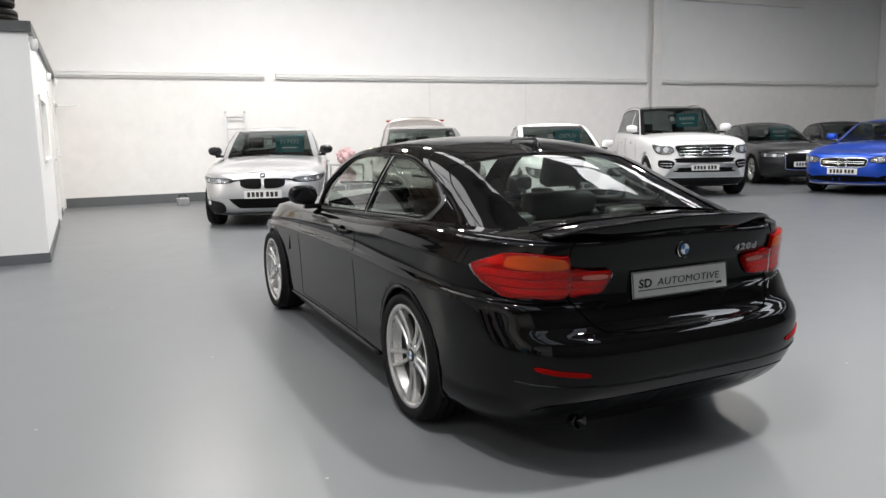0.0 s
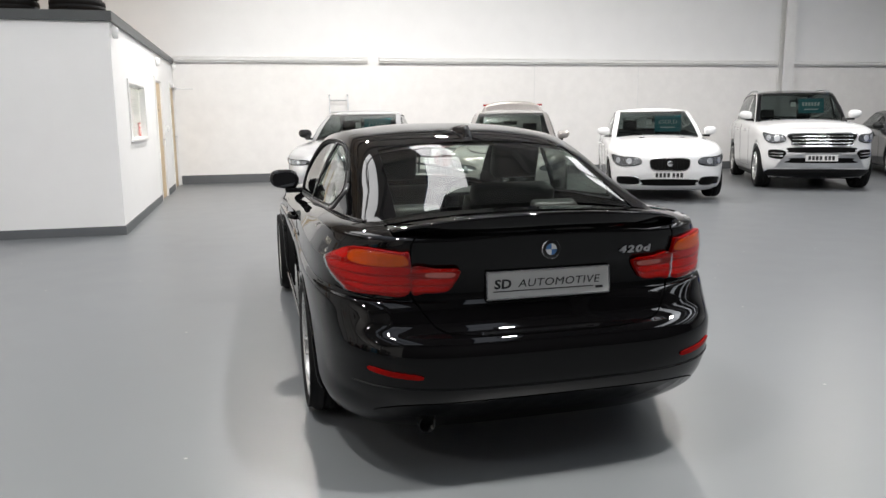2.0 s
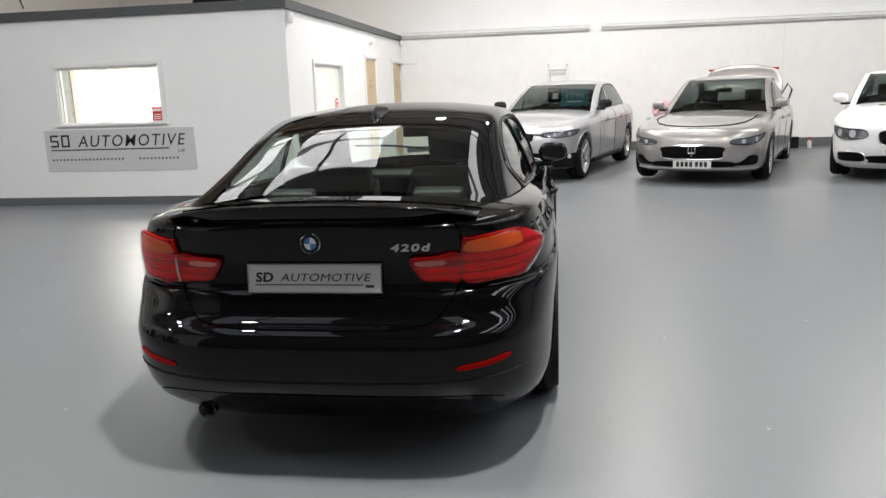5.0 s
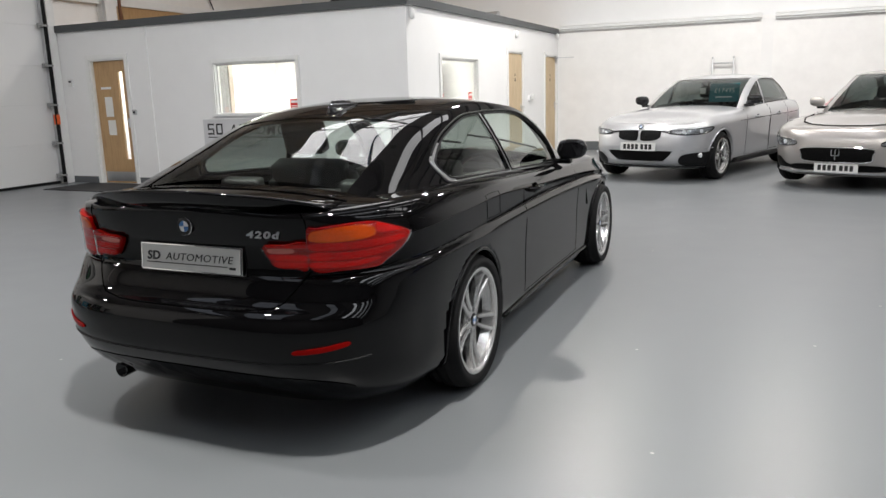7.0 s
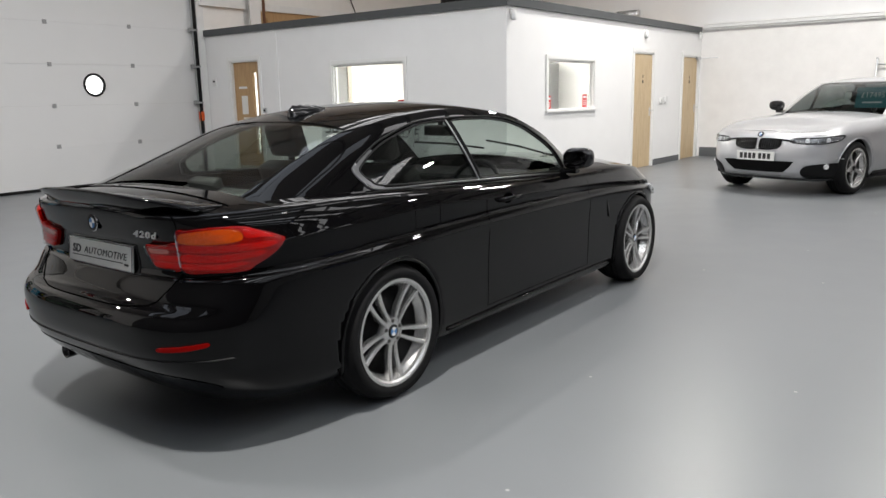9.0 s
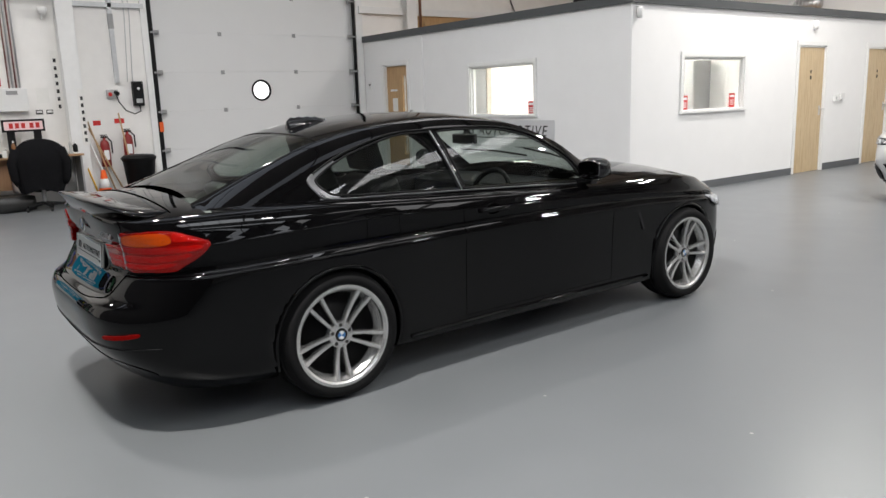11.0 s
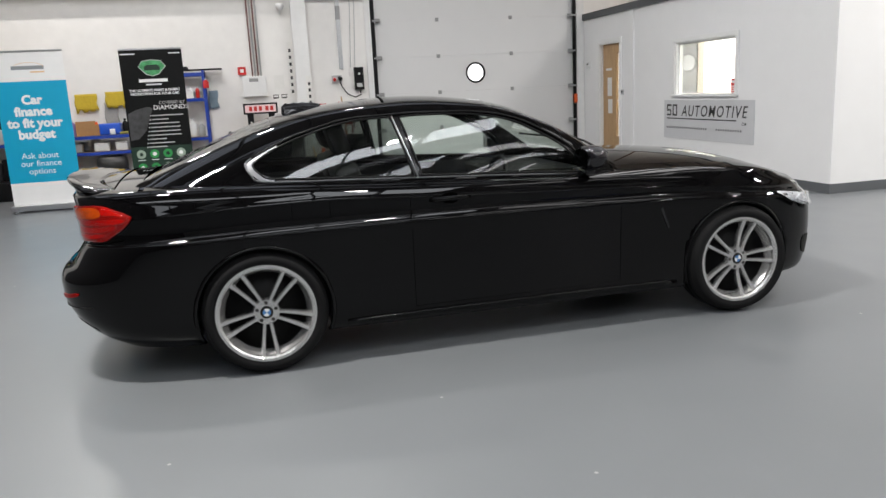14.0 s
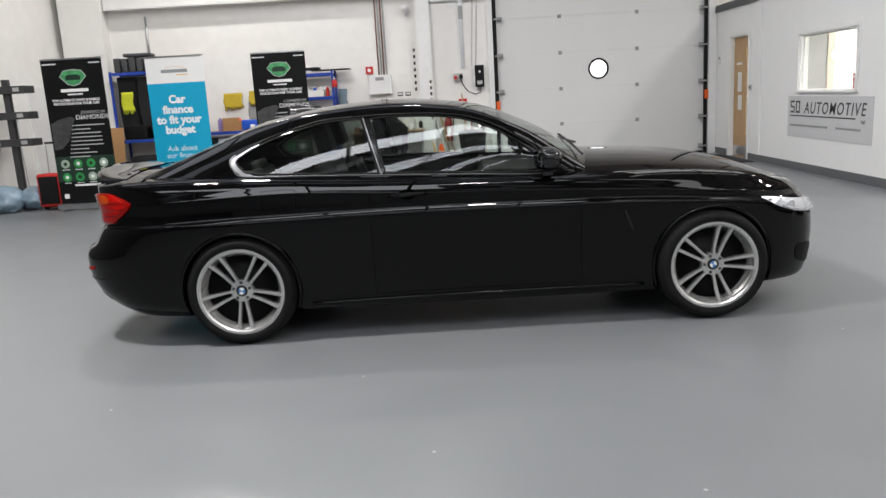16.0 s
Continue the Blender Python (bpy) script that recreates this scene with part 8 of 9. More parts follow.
part("printed_arc", tube(bmesh.new(), [(0.0 + 0.2 * math.cos(a), -0.002, 2.01 + 0.075 * math.sin(a)) for a in np.linspace(0.2, 2.6, 12)], 0.004, 4), mat("pale_orange_print_line", srgb(225, 190, 150), rough=0.5, vary=0.1), t)

# ---- racks along the shutter wall ----
def rack(y0, y1, shelves, top, label, x0=X0 + 0.05, x1=X0 + 0.46):
    t = thing("storage_rack", label, "rack", Matrix.Translation((x0, y0, 0)), "blue steel racks")
    for x in (0.0, x1 - x0):
        for y in (0.0, y1 - y0):
            part("upright", boxes(((x - 0.02, y - 0.02, 0), (x + 0.02, y + 0.02, top)), bevel=0.003), BLUE_STEEL, t)
    for z in shelves:
        part("shelf_beam", boxes(((x1 - x0 + 0.021, 0.021, z - 0.055), (x1 - x0 + 0.036, y1 - y0 - 0.021, z)), ((-0.01, 0.021, z - 0.055), (0.005, y1 - y0 - 0.021, z)), bevel=0.003), BLUE_STEEL, t)
        part("shelf_board", boxes(((0.022, 0.022, z - 0.02), (x1 - x0 - 0.022, y1 - y0 - 0.022, z - 0.002))), CHIPBOARD, t)
    return t


rack(1.62, 2.80, (0.25, 0.83, 1.50, 1.93), 1.97, "blue steel rack holding bottles and cartons")
rack(0.25, 1.58, (0.22, 0.69, 0.96), 0.96, "low blue steel workbench rack with clutter", x1=X0 + 0.55)
rack(-1.30, 0.20, (0.25, 0.90, 2.14), 2.16, "tall blue steel rack with hanging clothes and boxes", x1=X0 + 0.52)


def clutter(name, cat, label, mtl, x, y, z, sx, sy, sz, bevel=0.02, turn=0.0, group="", smooth=True):
    bm = bmesh.new()
    box(bm, (-sx / 2, -sy / 2, 0), (sx / 2, sy / 2, sz), bevel, 2)
    return solid(name, bm, mtl, label, cat, group, smooth=smooth and bevel > 0.015, m=pose(x, y, z, 0, 0, turn))


def bottle(x, y, z, r, h, mtl, label="plastic bottle on a shelf", cap=WHITE_PLASTIC, group="bottles"):
    t = thing("bottle", label, "bottle", Matrix.Translation((x, y, z)), group)
    part("bottle_body", lathe(bmesh.new(), [(r * 0.9, 0), (r, 0.01), (r, h * 0.66), (r * 0.8, h * 0.76), (r * 0.34, h * 0.84), (r * 0.34, h * 0.9)], 14), mtl, t, smooth=True)
    part("cap", lathe(bmesh.new(), [(r * 0.42, h * 0.88), (r * 0.42, h), (r * 0.3, h)], 12), cap, t)
    return t


def spray(x, y, z, mtl, label):
    t = bottle(x, y, z, 0.045, 0.22, mtl, label, RED_PLASTIC, "spray bottles")
    part("trigger_head", boxes(((-0.015, -0.06, 0.215), (0.015, 0.03, 0.25)), ((-0.008, -0.045, 0.16), (0.008, -0.03, 0.215)), bevel=0.006), RED_PLASTIC, t)
    return t


def cloth(name, label, mtl, x, y0, y1, z_top, drop, seed=1):
    """A cloth hung on the wall, folded and uneven at the hem."""
    rnd = random.Random(seed)
    bm = bmesh.new()
    n, k = 12, 8
    cols = [[bm.verts.new((x + 0.02 + 0.018 * math.sin(3.1 * i + 0.6 * j) + 0.02 * j / k, y0 + (y1 - y0) * i / n + 0.01 * math.sin(j), z_top - (drop * (0.85 + 0.25 * rnd.random()) if j == k else drop * 0.9 * j / k))) for j in range(k + 1)] for i in range(n + 1)]
    for a, b in zip(cols, cols[1:]):
        for j in range(k):
            bm.faces.new((a[j], a[j + 1], b[j + 1], b[j]))
    ob = solid(name, bm, mtl, label, "cloth", "", smooth=True)
    s = ob.modifiers.new("thickness", "SOLIDIFY")
    s.thickness = 0.006
    return ob


_w = X0 + 0.02
cloth("cleaning_cloth", "yellow cleaning cloth hung on the wall", YELLOW_CLOTH, _w, 0.62, 0.98, 1.66, 0.30, 2)
cloth("cleaning_cloth", "yellow crumpled cloth hung on the wall", YELLOW_CLOTH, _w + 0.03, 1.12, 1.62, 1.68, 0.28, 3)
cloth("cleaning_cloth", "grey cloth hung below a yellow one", mat("grey_cloth", rgb(0.32, 0.31, 0.29), rough=0.9, vary=0.15, scale=14), _w, 1.08, 1.30, 1.50, 0.42, 4)
cloth("work_jacket", "high visibility yellow jacket on the rack", HIVIS, X0 + 0.46, -1.16, -0.94, 1.78, 0.38, 5)
cloth("work_jacket", "dark work jacket hung in the rack", DARK_CLOTH, X0 + 0.40, -0.86, -0.44, 2.05, 1.05, 6)
cloth("work_jacket", "black overalls hung in the rack", DARK_CLOTH, X0 + 0.30, -1.27, -0.92, 2.06, 1.10, 8)
cloth("work_jacket", "dark grey coat hung in the rack", DARK_CLOTH, X0 + 0.34, -0.50, -0.10, 2.06, 1.00, 9)
cloth("work_jacket", "black coat hung at the back of the rack", DARK_CLOTH, X0 + 0.16, -1.05, -0.20, 2.06, 1.08, 10)
clutter("storage_box", "box", "black plastic crate on the bottom rack shelf", BLACK_PLASTIC, X0 + 0.30, -0.30, 0.252, 0.36, 0.50, 0.40, 0.02, 0)
clutter("storage_box", "box", "black case on the floor before the rack", BLACK_PLASTIC, X0 + 0.72, -0.85, 0.0, 0.34, 0.46, 0.24, 0.03, 0)
cloth("plastic_bag", "clear plastic bag hung beside the rack", CLEAR_SACK, _w, 2.84, 3.00, 1.62, 0.34, 7)
clutter("wall_shelf_board", "shelf", "dark board lying over the top of the rack", BLACK_PLASTIC, X0 + 0.24, 2.76, 1.972, 0.34, 0.72, 0.02, 0.004)
clutter("folded_cloth", "cloth", "black folded cloth on top of the rack", DARK_CLOTH, X0 + 0.25, 2.40, 1.994, 0.22, 0.30, 0.05, 0.02)
for _i, (_y, _sz) in enumerate(((-1.15, 0.26), (-1.02, 0.25), (-0.89, 0.27), (-0.76, 0.25), (-0.63, 0.26))):
    clutter("rubber_mat", "mat", "dark grey rubber car mats stood on the rack", mat("dark_grey_mat", rgb(0.055, 0.057, 0.06), rough=0.8, vary=0.2) if _i == 0 else bpy.data.materials["dark_grey_mat"], X0 + 0.30, _y, 2.142, 0.38, 0.11, _sz, 0.03, 4 * _i - 8, "rubber mats on the rack")
clutter("rubber_mat", "mat", "dark grey rubber mat laid over the others", bpy.data.materials["dark_grey_mat"], X0 + 0.30, -0.80, 2.415, 0.36, 0.50, 0.06, 0.025, 8, "rubber mats on the rack")
# tall right-hand rack
clutter("carton", "box", "white carton on the upper rack shelf", PAPER, X0 + 0.26, 2.45, 1.502, 0.28, 0.30, 0.12, 0.006, 3, "cartons on the rack")
clutter("carton", "box", "low white carton on the rack", WHITE_PLASTIC, X0 + 0.26, 2.62, 1.62, 0.2, 0.22, 0.05, 0.006, -6, "cartons on the rack")
for _y, _r, _h, _m in ((2.36, 0.07, 0.30, WHITE_PLASTIC), (2.53, 0.075, 0.32, WHITE_PLASTIC), (2.68, 0.06, 0.26, GREY_PLASTIC), (2.20, 0.06, 0.28, BLUE_PLASTIC)):
    bottle(X0 + 0.30, _y, 0.832, _r, _h, _m, "white plastic canister on the blue rack")
for _y, _m in ((2.30, WHITE_PLASTIC), (2.44, BLUE_PLASTIC), (2.56, WHITE_PLASTIC), (2.68, RED_PLASTIC)):
    bottle(X0 + 0.36, _y, 1.502, 0.035, 0.2, _m, "small bottle on the blue rack")
bottle(X0 + 0.50, 2.84, 1.66, 0.05, 0.16, RED_PLASTIC, "red plastic bottle hung at the rack end")
# low bench
clutter("carton", "box", "brown cardboard box on the bench", CARDBOARD, X0 + 0.26, 0.78, 0.962, 0.26, 0.30, 0.24, 0.004, 8, "cartons on the rack", smooth=False)
clutter("carton", "box", "small brown cardboard box on the bench", CARDBOARD, X0 + 0.34, 1.02, 0.962, 0.18, 0.16, 0.18, 0.004, -8, "cartons on the rack", smooth=False)
clutter("plastic_tub", "tub", "bright blue plastic tub full of cloths", BLUE_PLASTIC, X0 + 0.36, 1.20, 0.962, 0.28, 0.34, 0.19, 0.03, 0)
clutter("mug", "mug", "white mug beside the blue tub", WHITE_PLASTIC, X0 + 0.50, 1.24, 0.962, 0.085, 0.085, 0.10, 0.02, 0)
bottle(X0 + 0.40, 1.44, 0.962, 0.05, 0.26, BLACK_PLASTIC, "black spray bottle on the bench", BLACK_PLASTIC)
bottle(X0 + 0.30, 0.96, 0.962, 0.035, 0.26, ORANGE_PLASTIC, "orange bottle on the bench")
bottle(X0 + 0.30, 0.58, 0.962, 0.05, 0.28, mat("lilac_liquid_bottle", srgb(150, 130, 190), rough=0.3, vary=0.05), "lilac bottle on the bench")
clutter("folded_cloth", "cloth", "folded khaki cloth on the bench", mat("khaki_cloth", srgb(130, 125, 70), rough=0.9, vary=0.2), X0 + 0.40, 1.46, 0.962, 0.2, 0.26, 0.045, 0.02, 12)
for _y, _m, _s in ((0.42, BLACK_PLASTIC, 0.20), (0.62, GREY_PLASTIC, 0.16), (1.02, WHITE_PLASTIC, 0.24), (1.34, WHITE_PLASTIC, 0.2)):
    clutter("storage_tub", "tub", "plastic storage tub under the bench top", _m, X0 + 0.34, _y, 0.692, 0.26, _s, 0.14, 0.02, 3, "tubs under the bench")
clutter("storage_box", "box", "clear grey plastic box of bottles on the floor", CLEAR_SACK, X0 + 0.72, 0.62, 0.0, 0.40, 0.52, 0.28, 0.03, -4)
for _y in (0.50, 0.62, 0.74):
    bottle(X0 + 0.74, _y, 0.20, 0.04, 0.26, WHITE_PLASTIC if _y > 0.6 else RED_PLASTIC, "bottle standing in a plastic box")
clutter("waste_sack", "sack", "black waste sack under the bench", mat("black_sack", rgb(0.02), rough=0.35, vary=0.3, scale=8, bump=0.8, bump_scale=12), X0 + 0.36, 1.15, 0.222, 0.36, 0.5, 0.38, 0.12, 5)
clutter("carton", "box", "brown cardboard box on the floor", CARDBOARD, X0 + 0.80, 1.42, 0.0, 0.30, 0.28, 0.34, 0.004, 14, "cartons on the rack", smooth=False)
# tall left-hand rack
clutter("storage_box", "box", "black plastic storage box on the rack", BLACK_PLASTIC, X0 + 0.30, -0.98, 0.902, 0.36, 0.42, 0.26, 0.02, 0)
clutter("storage_box", "box", "pale plastic box on the rack", GREY_PLASTIC, X0 + 0.30, -0.45, 0.902, 0.34, 0.30, 0.24, 0.02, 0)
clutter("tool_bag", "bag", "black tool bag under the rack shelf", DARK_CLOTH, X0 + 0.34, -0.86, 0.252, 0.36, 0.60, 0.34, 0.10, 0)
clutter("storage_box", "box", "black plastic crate standing on the floor", BLACK_PLASTIC, X0 + 0.76, -0.55, 0.0, 0.42, 0.60, 0.30, 0.02, 4)
bm = bmesh.new()
box(bm, (-0.01, -0.20, 0), (0.01, 0.20, 1.15), 0.004, 1, pose(X0 + 0.70, -1.38, 0.0, 0, -8, 0))
solid("hardboard_sheet", bm, CARDBOARD, "brown hardboard sheet leaning on the rack", "board")

# ---- desk, chair and wall gear ----
t = thing("work_desk", "brown wooden desk covered with bottles and papers", "desk", Matrix.Translation((X0 + 0.02, 3.10, 0)))
part("desk_top", boxes(((0, 0, 0.77), (0.72, 1.36, 0.80)), bevel=0.004), wood_mat("beech_laminate", rgb(0.36, 0.22, 0.11)), t)
for y in (0.03, 1.31):
    part("leg_panel", boxes(((0.06, y, 0), (0.66, y + 0.025, 0.77))), wood_mat("beech_panel", rgb(0.33, 0.19, 0.10)) if y < 1 else STEEL_GREY, t)
part("modesty_panel", boxes(((0.52, 0.06, 0.30), (0.54, 0.62, 0.76))), bpy.data.materials["beech_panel"], t)
for _i in range(14):
    _r = random.Random(40 + _i)
    y = 3.16 + 0.095 * _i
    m_ = (BLACK_PLASTIC, WHITE_PLASTIC, GREY_PLASTIC, mat("green_glass_bottle", rgb(0.05, 0.09, 0.05), rough=0.2, vary=0.1) if _i == 3 else BLACK_PLASTIC, mat("amber_bottle", rgb(0.22, 0.10, 0.04), rough=0.25, vary=0.1) if _i == 4 else WHITE_PLASTIC)[_i % 5]
    if _i % 4 == 2:
        clutter("paper_pile", "paper", "loose pile of white papers on the desk", PAPER, X0 + 0.45, y, 0.801, 0.2, 0.1, 0.03, 0.004, _r.uniform(-20, 20), "papers on the desk")
    else:
        bottle(X0 + _r.uniform(0.2, 0.6), y, 0.801, _r.uniform(0.022, 0.04), _r.uniform(0.10, 0.26), m_, "small bottle among clutter on the desk", group="bottles on the desk")
for _i in range(16):             # smaller things between the bottles
    _r = random.Random(140 + _i)
    y = 3.14 + 0.082 * _i
    if 3.40 < y < 3.50:
        continue
    m_ = (PAPER, CARDBOARD, BLACK_PLASTIC, WHITE_PLASTIC, GREY_PLASTIC)[_i % 5]
    clutter(("paper_pile", "small_box", "small_box", "plastic_tub", "hand_tool")[_i % 5], ("paper", "box", "box", "tub", "tool")[_i % 5], ("creased white paper on the desk", "small brown carton on the desk", "small black box on the desk", "small white tub on the desk", "grey hand tool lying on the desk")[_i % 5], m_, X0 + 0.60 + _r.uniform(-0.06, 0.06), y, 0.801, _r.uniform(0.05, 0.12), _r.uniform(0.05, 0.085), (0.02, 0.09, 0.06, 0.11, 0.035)[_i % 5], 0.006, _r.uniform(-30, 30), "clutter on the desk")
t = thing("plate_stand", "black stand with a pale red lettered plate", "display stand", Matrix.Translation((X0 + 0.30, 3.72, 0.80)))
part("stand_frame", boxes(((0, -0.30, 0.37), (0.02, 0.30, 0.56)), ((0.0, -0.24, 0), (0.02, -0.13, 0.38)), ((0.0, 0.13, 0), (0.02, 0.24, 0.38)), ((-0.10, -0.26, 0), (0.12, 0.26, 0.02))), BLACK_PLASTIC, t)
part("plate", boxes(((0.02, -0.27, 0.40), (0.028, 0.27, 0.53)), bevel=0.004), PINK_PLATE, t)
for _k in range(5):
    part("plate_mark", boxes(((0.028, -0.20 + 0.085 * _k + (0.03 if _k > 2 else 0), 0.425), (0.030, -0.145 + 0.085 * _k + (0.03 if _k > 2 else 0), 0.505))), RED_PLASTIC, t)
BLACK_COAT = mat("black_coat_cloth", rgb(0.006, 0.006, 0.007), rough=0.9, vary=0.3, scale=9, bump=0.3, bump_scale=40, spec=0.12)
t = thing("office_chair", "black office chair with a coat over its back", "chair", pose(X0 + 0.98, 3.78, 0, 0, 0, 80))
part("seat", boxes(((-0.25, -0.02, 0.42), (0.25, 0.44, 0.52)), bevel=0.04), BLACK_COAT, t, smooth=True)
part("backrest", boxes(((-0.22, -0.06, 0.50), (0.22, 0.0, 0.98)), bevel=0.03), BLACK_PLASTIC, t, smooth=True)
bm = bmesh.new()             # a coat thrown over the back, shoulders rounded, hanging in folds
rings = []
half = pchip([(0.28, 0.27), (0.45, 0.32), (0.62, 0.345), (0.78, 0.355), (0.90, 0.33), (0.98, 0.275), (1.03, 0.21), (1.06, 0.14), (1.075, 0.05)])
for k in range(22):
    u = k / 21
    z = 1.075 - 0.78 * u ** 1.5
    hw, hd = float(half(z)), 0.03 + 0.11 * min(1, u * 1.8) ** 0.6
    ring = []
    for a in np.linspace(0, 2 * math.pi, 49)[:-1]:
        f = 1 + (0.05 * math.sin(6 * a + 2.2 * u) + 0.035 * math.sin(11 * a - 3 * u)) * min(1, 1.6 * u)
        ring.append(bm.verts.new((hw * f * math.cos(a) + 0.02 * math.sin(4 * u), -0.05 + hd * f * math.sin(a) - 0.03 * u, z + 0.03 * math.sin(3 * a) * u)))
    rings.append(ring)
for p, q in zip(rings, rings[1:]):
    for j in range(48):
        bm.faces.new((p[j], p[(j + 1) % 48], q[(j + 1) % 48], q[j]))
bm.faces.new(rings[0])
part("coat", bm, BLACK_COAT, t, "black coat hung over the backrest", smooth=True)
for sg in (1, -1):
    part("sleeve", tube(bmesh.new(), [(sg * 0.29, -0.06, 0.92), (sg * 0.36, -0.09, 0.72), (sg * 0.345, -0.10, 0.50), (sg * 0.30, -0.08, 0.40)], [0.075, 0.075, 0.062, 0.05], 12), BLACK_COAT, t, smooth=True)
part("gas_column", tube(bmesh.new(), [(0, 0, 0.10), (0, 0, 0.42)], 0.03, 10), STEEL_GREY, t)
for _k in range(5):
    a = 2 * math.pi * _k / 5
    leg = part("base_leg", tube(bmesh.new(), [(0, 0, 0.11), (0.28 * math.cos(a), 0.28 * math.sin(a), 0.075)], [0.03, 0.018], 8), BLACK_PLASTIC, t)
    part("castor", lathe(bmesh.new(), [(0.02, -0.02), (0.032, -0.015), (0.032, 0.015), (0.02, 0.02)], 12, "x", Matrix.Translation((0.29 * math.cos(a), 0.29 * math.sin(a), 0.033))), BLACK_PLASTIC, leg)
clutter("waste_sack", "sack", "black rubbish sack below the desk", bpy.data.materials["black_sack"], X0 + 0.75, 3.35, 0, 0.5, 0.6, 0.24, 0.10, 10)
clutter("carrier_bag", "bag", "white crumpled carrier bag under the desk", mat("white_carrier_bag", rgb(0.66, 0.6, 0.56), rough=0.5, vary=0.15, bump=0.8, bump_scale=15), X0 + 0.62, 3.62, 0.24, 0.3, 0.34, 0.2, 0.07, 20)
t = thing("recycling_box", "blue plastic recycling box with a white printed triangle", "box", pose(X0 + 0.80, 2.76, 0, 0, 0, 4))
part("box_body", boxes(((-0.20, -0.19, 0), (0.20, 0.19, 0.46)), ((-0.215, -0.205, 0.44), (0.215, 0.205, 0.49)), bevel=0.018), BLUE_PLASTIC, t, smooth=True)
bm = bmesh.new()
bm.faces.new([bm.verts.new((0.203, y, z)) for y, z in ((-0.13, 0.12), (0.02, 0.12), (-0.055, 0.27))])
part("printed_mark", bm, WHITE_PRINT, t)
t = thing("paint_tin", "white paint tub with a red lid on the floor", "tub", Matrix.Translation((X0 + 0.86, 3.04, 0)))
part("tub_body", lathe(bmesh.new(), [(0.12, 0), (0.135, 0.24)], 20), WHITE_PLASTIC, t)
part("lid", lathe(bmesh.new(), [(0.14, 0.24), (0.14, 0.265), (0.10, 0.29)], 20), RED_PLASTIC, t)

# consumer unit, alarm button and conduits
t = thing("consumer_unit", "grey electrical distribution box on the wall", "electrical box", Matrix.Translation((X0, 3.66, 1.65)))
part("box_body", boxes(((0, -0.21, -0.17), (0.12, 0.21, 0.19)), bevel=0.012), WHITE_PLASTIC, t)
part("inspection_flap", boxes(((0.12, -0.09, 0.09), (0.126, 0.07, 0.15)), bevel=0.002), STEEL_GREY, t)
fixture("alarm_button", "red fire alarm button on the wall", "alarm button", Matrix.Translation((X0, 3.46, 1.94)), RED_PLASTIC, ((0, -0.07, -0.07), (0.05, 0.07, 0.07)), extra=[("glass_disc", WHITE_PLASTIC, ((0.05, -0.03, -0.03), (0.054, 0.03, 0.03)))])
for _k in range(4):
    bm = bmesh.new()
    y = 3.64 + 0.05 * _k
    tube(bm, [(X0 + 0.03, y, 1.84), (X0 + 0.03, y, 3.15), (X0 + 0.03, y - 0.02, 6.0)], 0.013, 8)
    solid("cable_conduit", bm, mat("dull_red_conduit", rgb(0.22, 0.10, 0.085), rough=0.5, vary=0.15) if _k == 0 else bpy.data.materials["dull_red_conduit"] if _k == 2 else GALV, "slim conduit running up from the electrical box", "conduit", "conduits", smooth=True)
t = thing("wall_trunking", "grey steel cable trunking on the wall", "trunking", Matrix.Translation((X0, 5.25, 0)))
part("trunking", boxes(((0, -0.035, 1.90), (0.06, 0.035, 6.0)), bevel=0.004), GALV, t)
part("joint_cover", boxes(((0.0, -0.04, 2.78), (0.066, 0.04, 3.02)), bevel=0.004), STEEL_GREY, t)
t = thing("wall_socket", "double red and black industrial socket", "socket", Matrix.Translation((X0, 5.16, 1.72)))
part("box", boxes(((0, -0.10, -0.07), (0.06, 0.08, 0.07)), bevel=0.008), GREY_PLASTIC, t)
part("plug", tube(bmesh.new(), [(0.05, -0.05, 0), (0.12, -0.06, -0.01)], 0.03, 12), RED_PLASTIC, t)
part("plug", tube(bmesh.new(), [(0.05, 0.04, 0.02), (0.14, 0.05, 0.0)], 0.035, 12), BLACK_PLASTIC, t)
t = thing("door_controller", "black electric door control box on the wall", "control box", Matrix.Translation((X0, 5.56, 1.71)))
part("casing", boxes(((0, -0.085, -0.20), (0.11, 0.085, 0.21)), bevel=0.012), BLACK_PLASTIC, t)
part("label_plate", boxes(((0.11, -0.05, -0.15), (0.113, 0.05, -0.08))), GREY_PLASTIC, t)
part("button", lathe(bmesh.new(), [(0.022, 0.11), (0.022, 0.125), (0.0001, 0.13)], 14, "x", Matrix.Translation((0, 0, 0.09))), WHITE_PLASTIC, t)
bm = bmesh.new()
tube(bm, [(X0 + 0.12, 5.19, 1.70), (X0 + 0.10, 5.23, 1.58), (X0 + 0.08, 5.33, 1.44), (X0 + 0.08, 5.47, 1.38), (X0 + 0.06, 5.58, 1.42), (X0 + 0.05, 5.57, 1.52)], 0.010, 6)
solid("power_lead", bm, BLACK_PLASTIC, "black lead looping from socket to control box", "cable", smooth=True)
for _y in (5.42, 5.50):
    bm = bmesh.new()
    tube(bm, [(X0 + 0.03, _y, 1.92), (X0 + 0.03, _y + 0.06, 3.0), (X0 + 0.03, _y + 0.03, 4.6)], 0.007, 5)
    solid("thin_cable", bm, GREY_PLASTIC, "thin grey cable running up the wall", "cable", "thin cables")
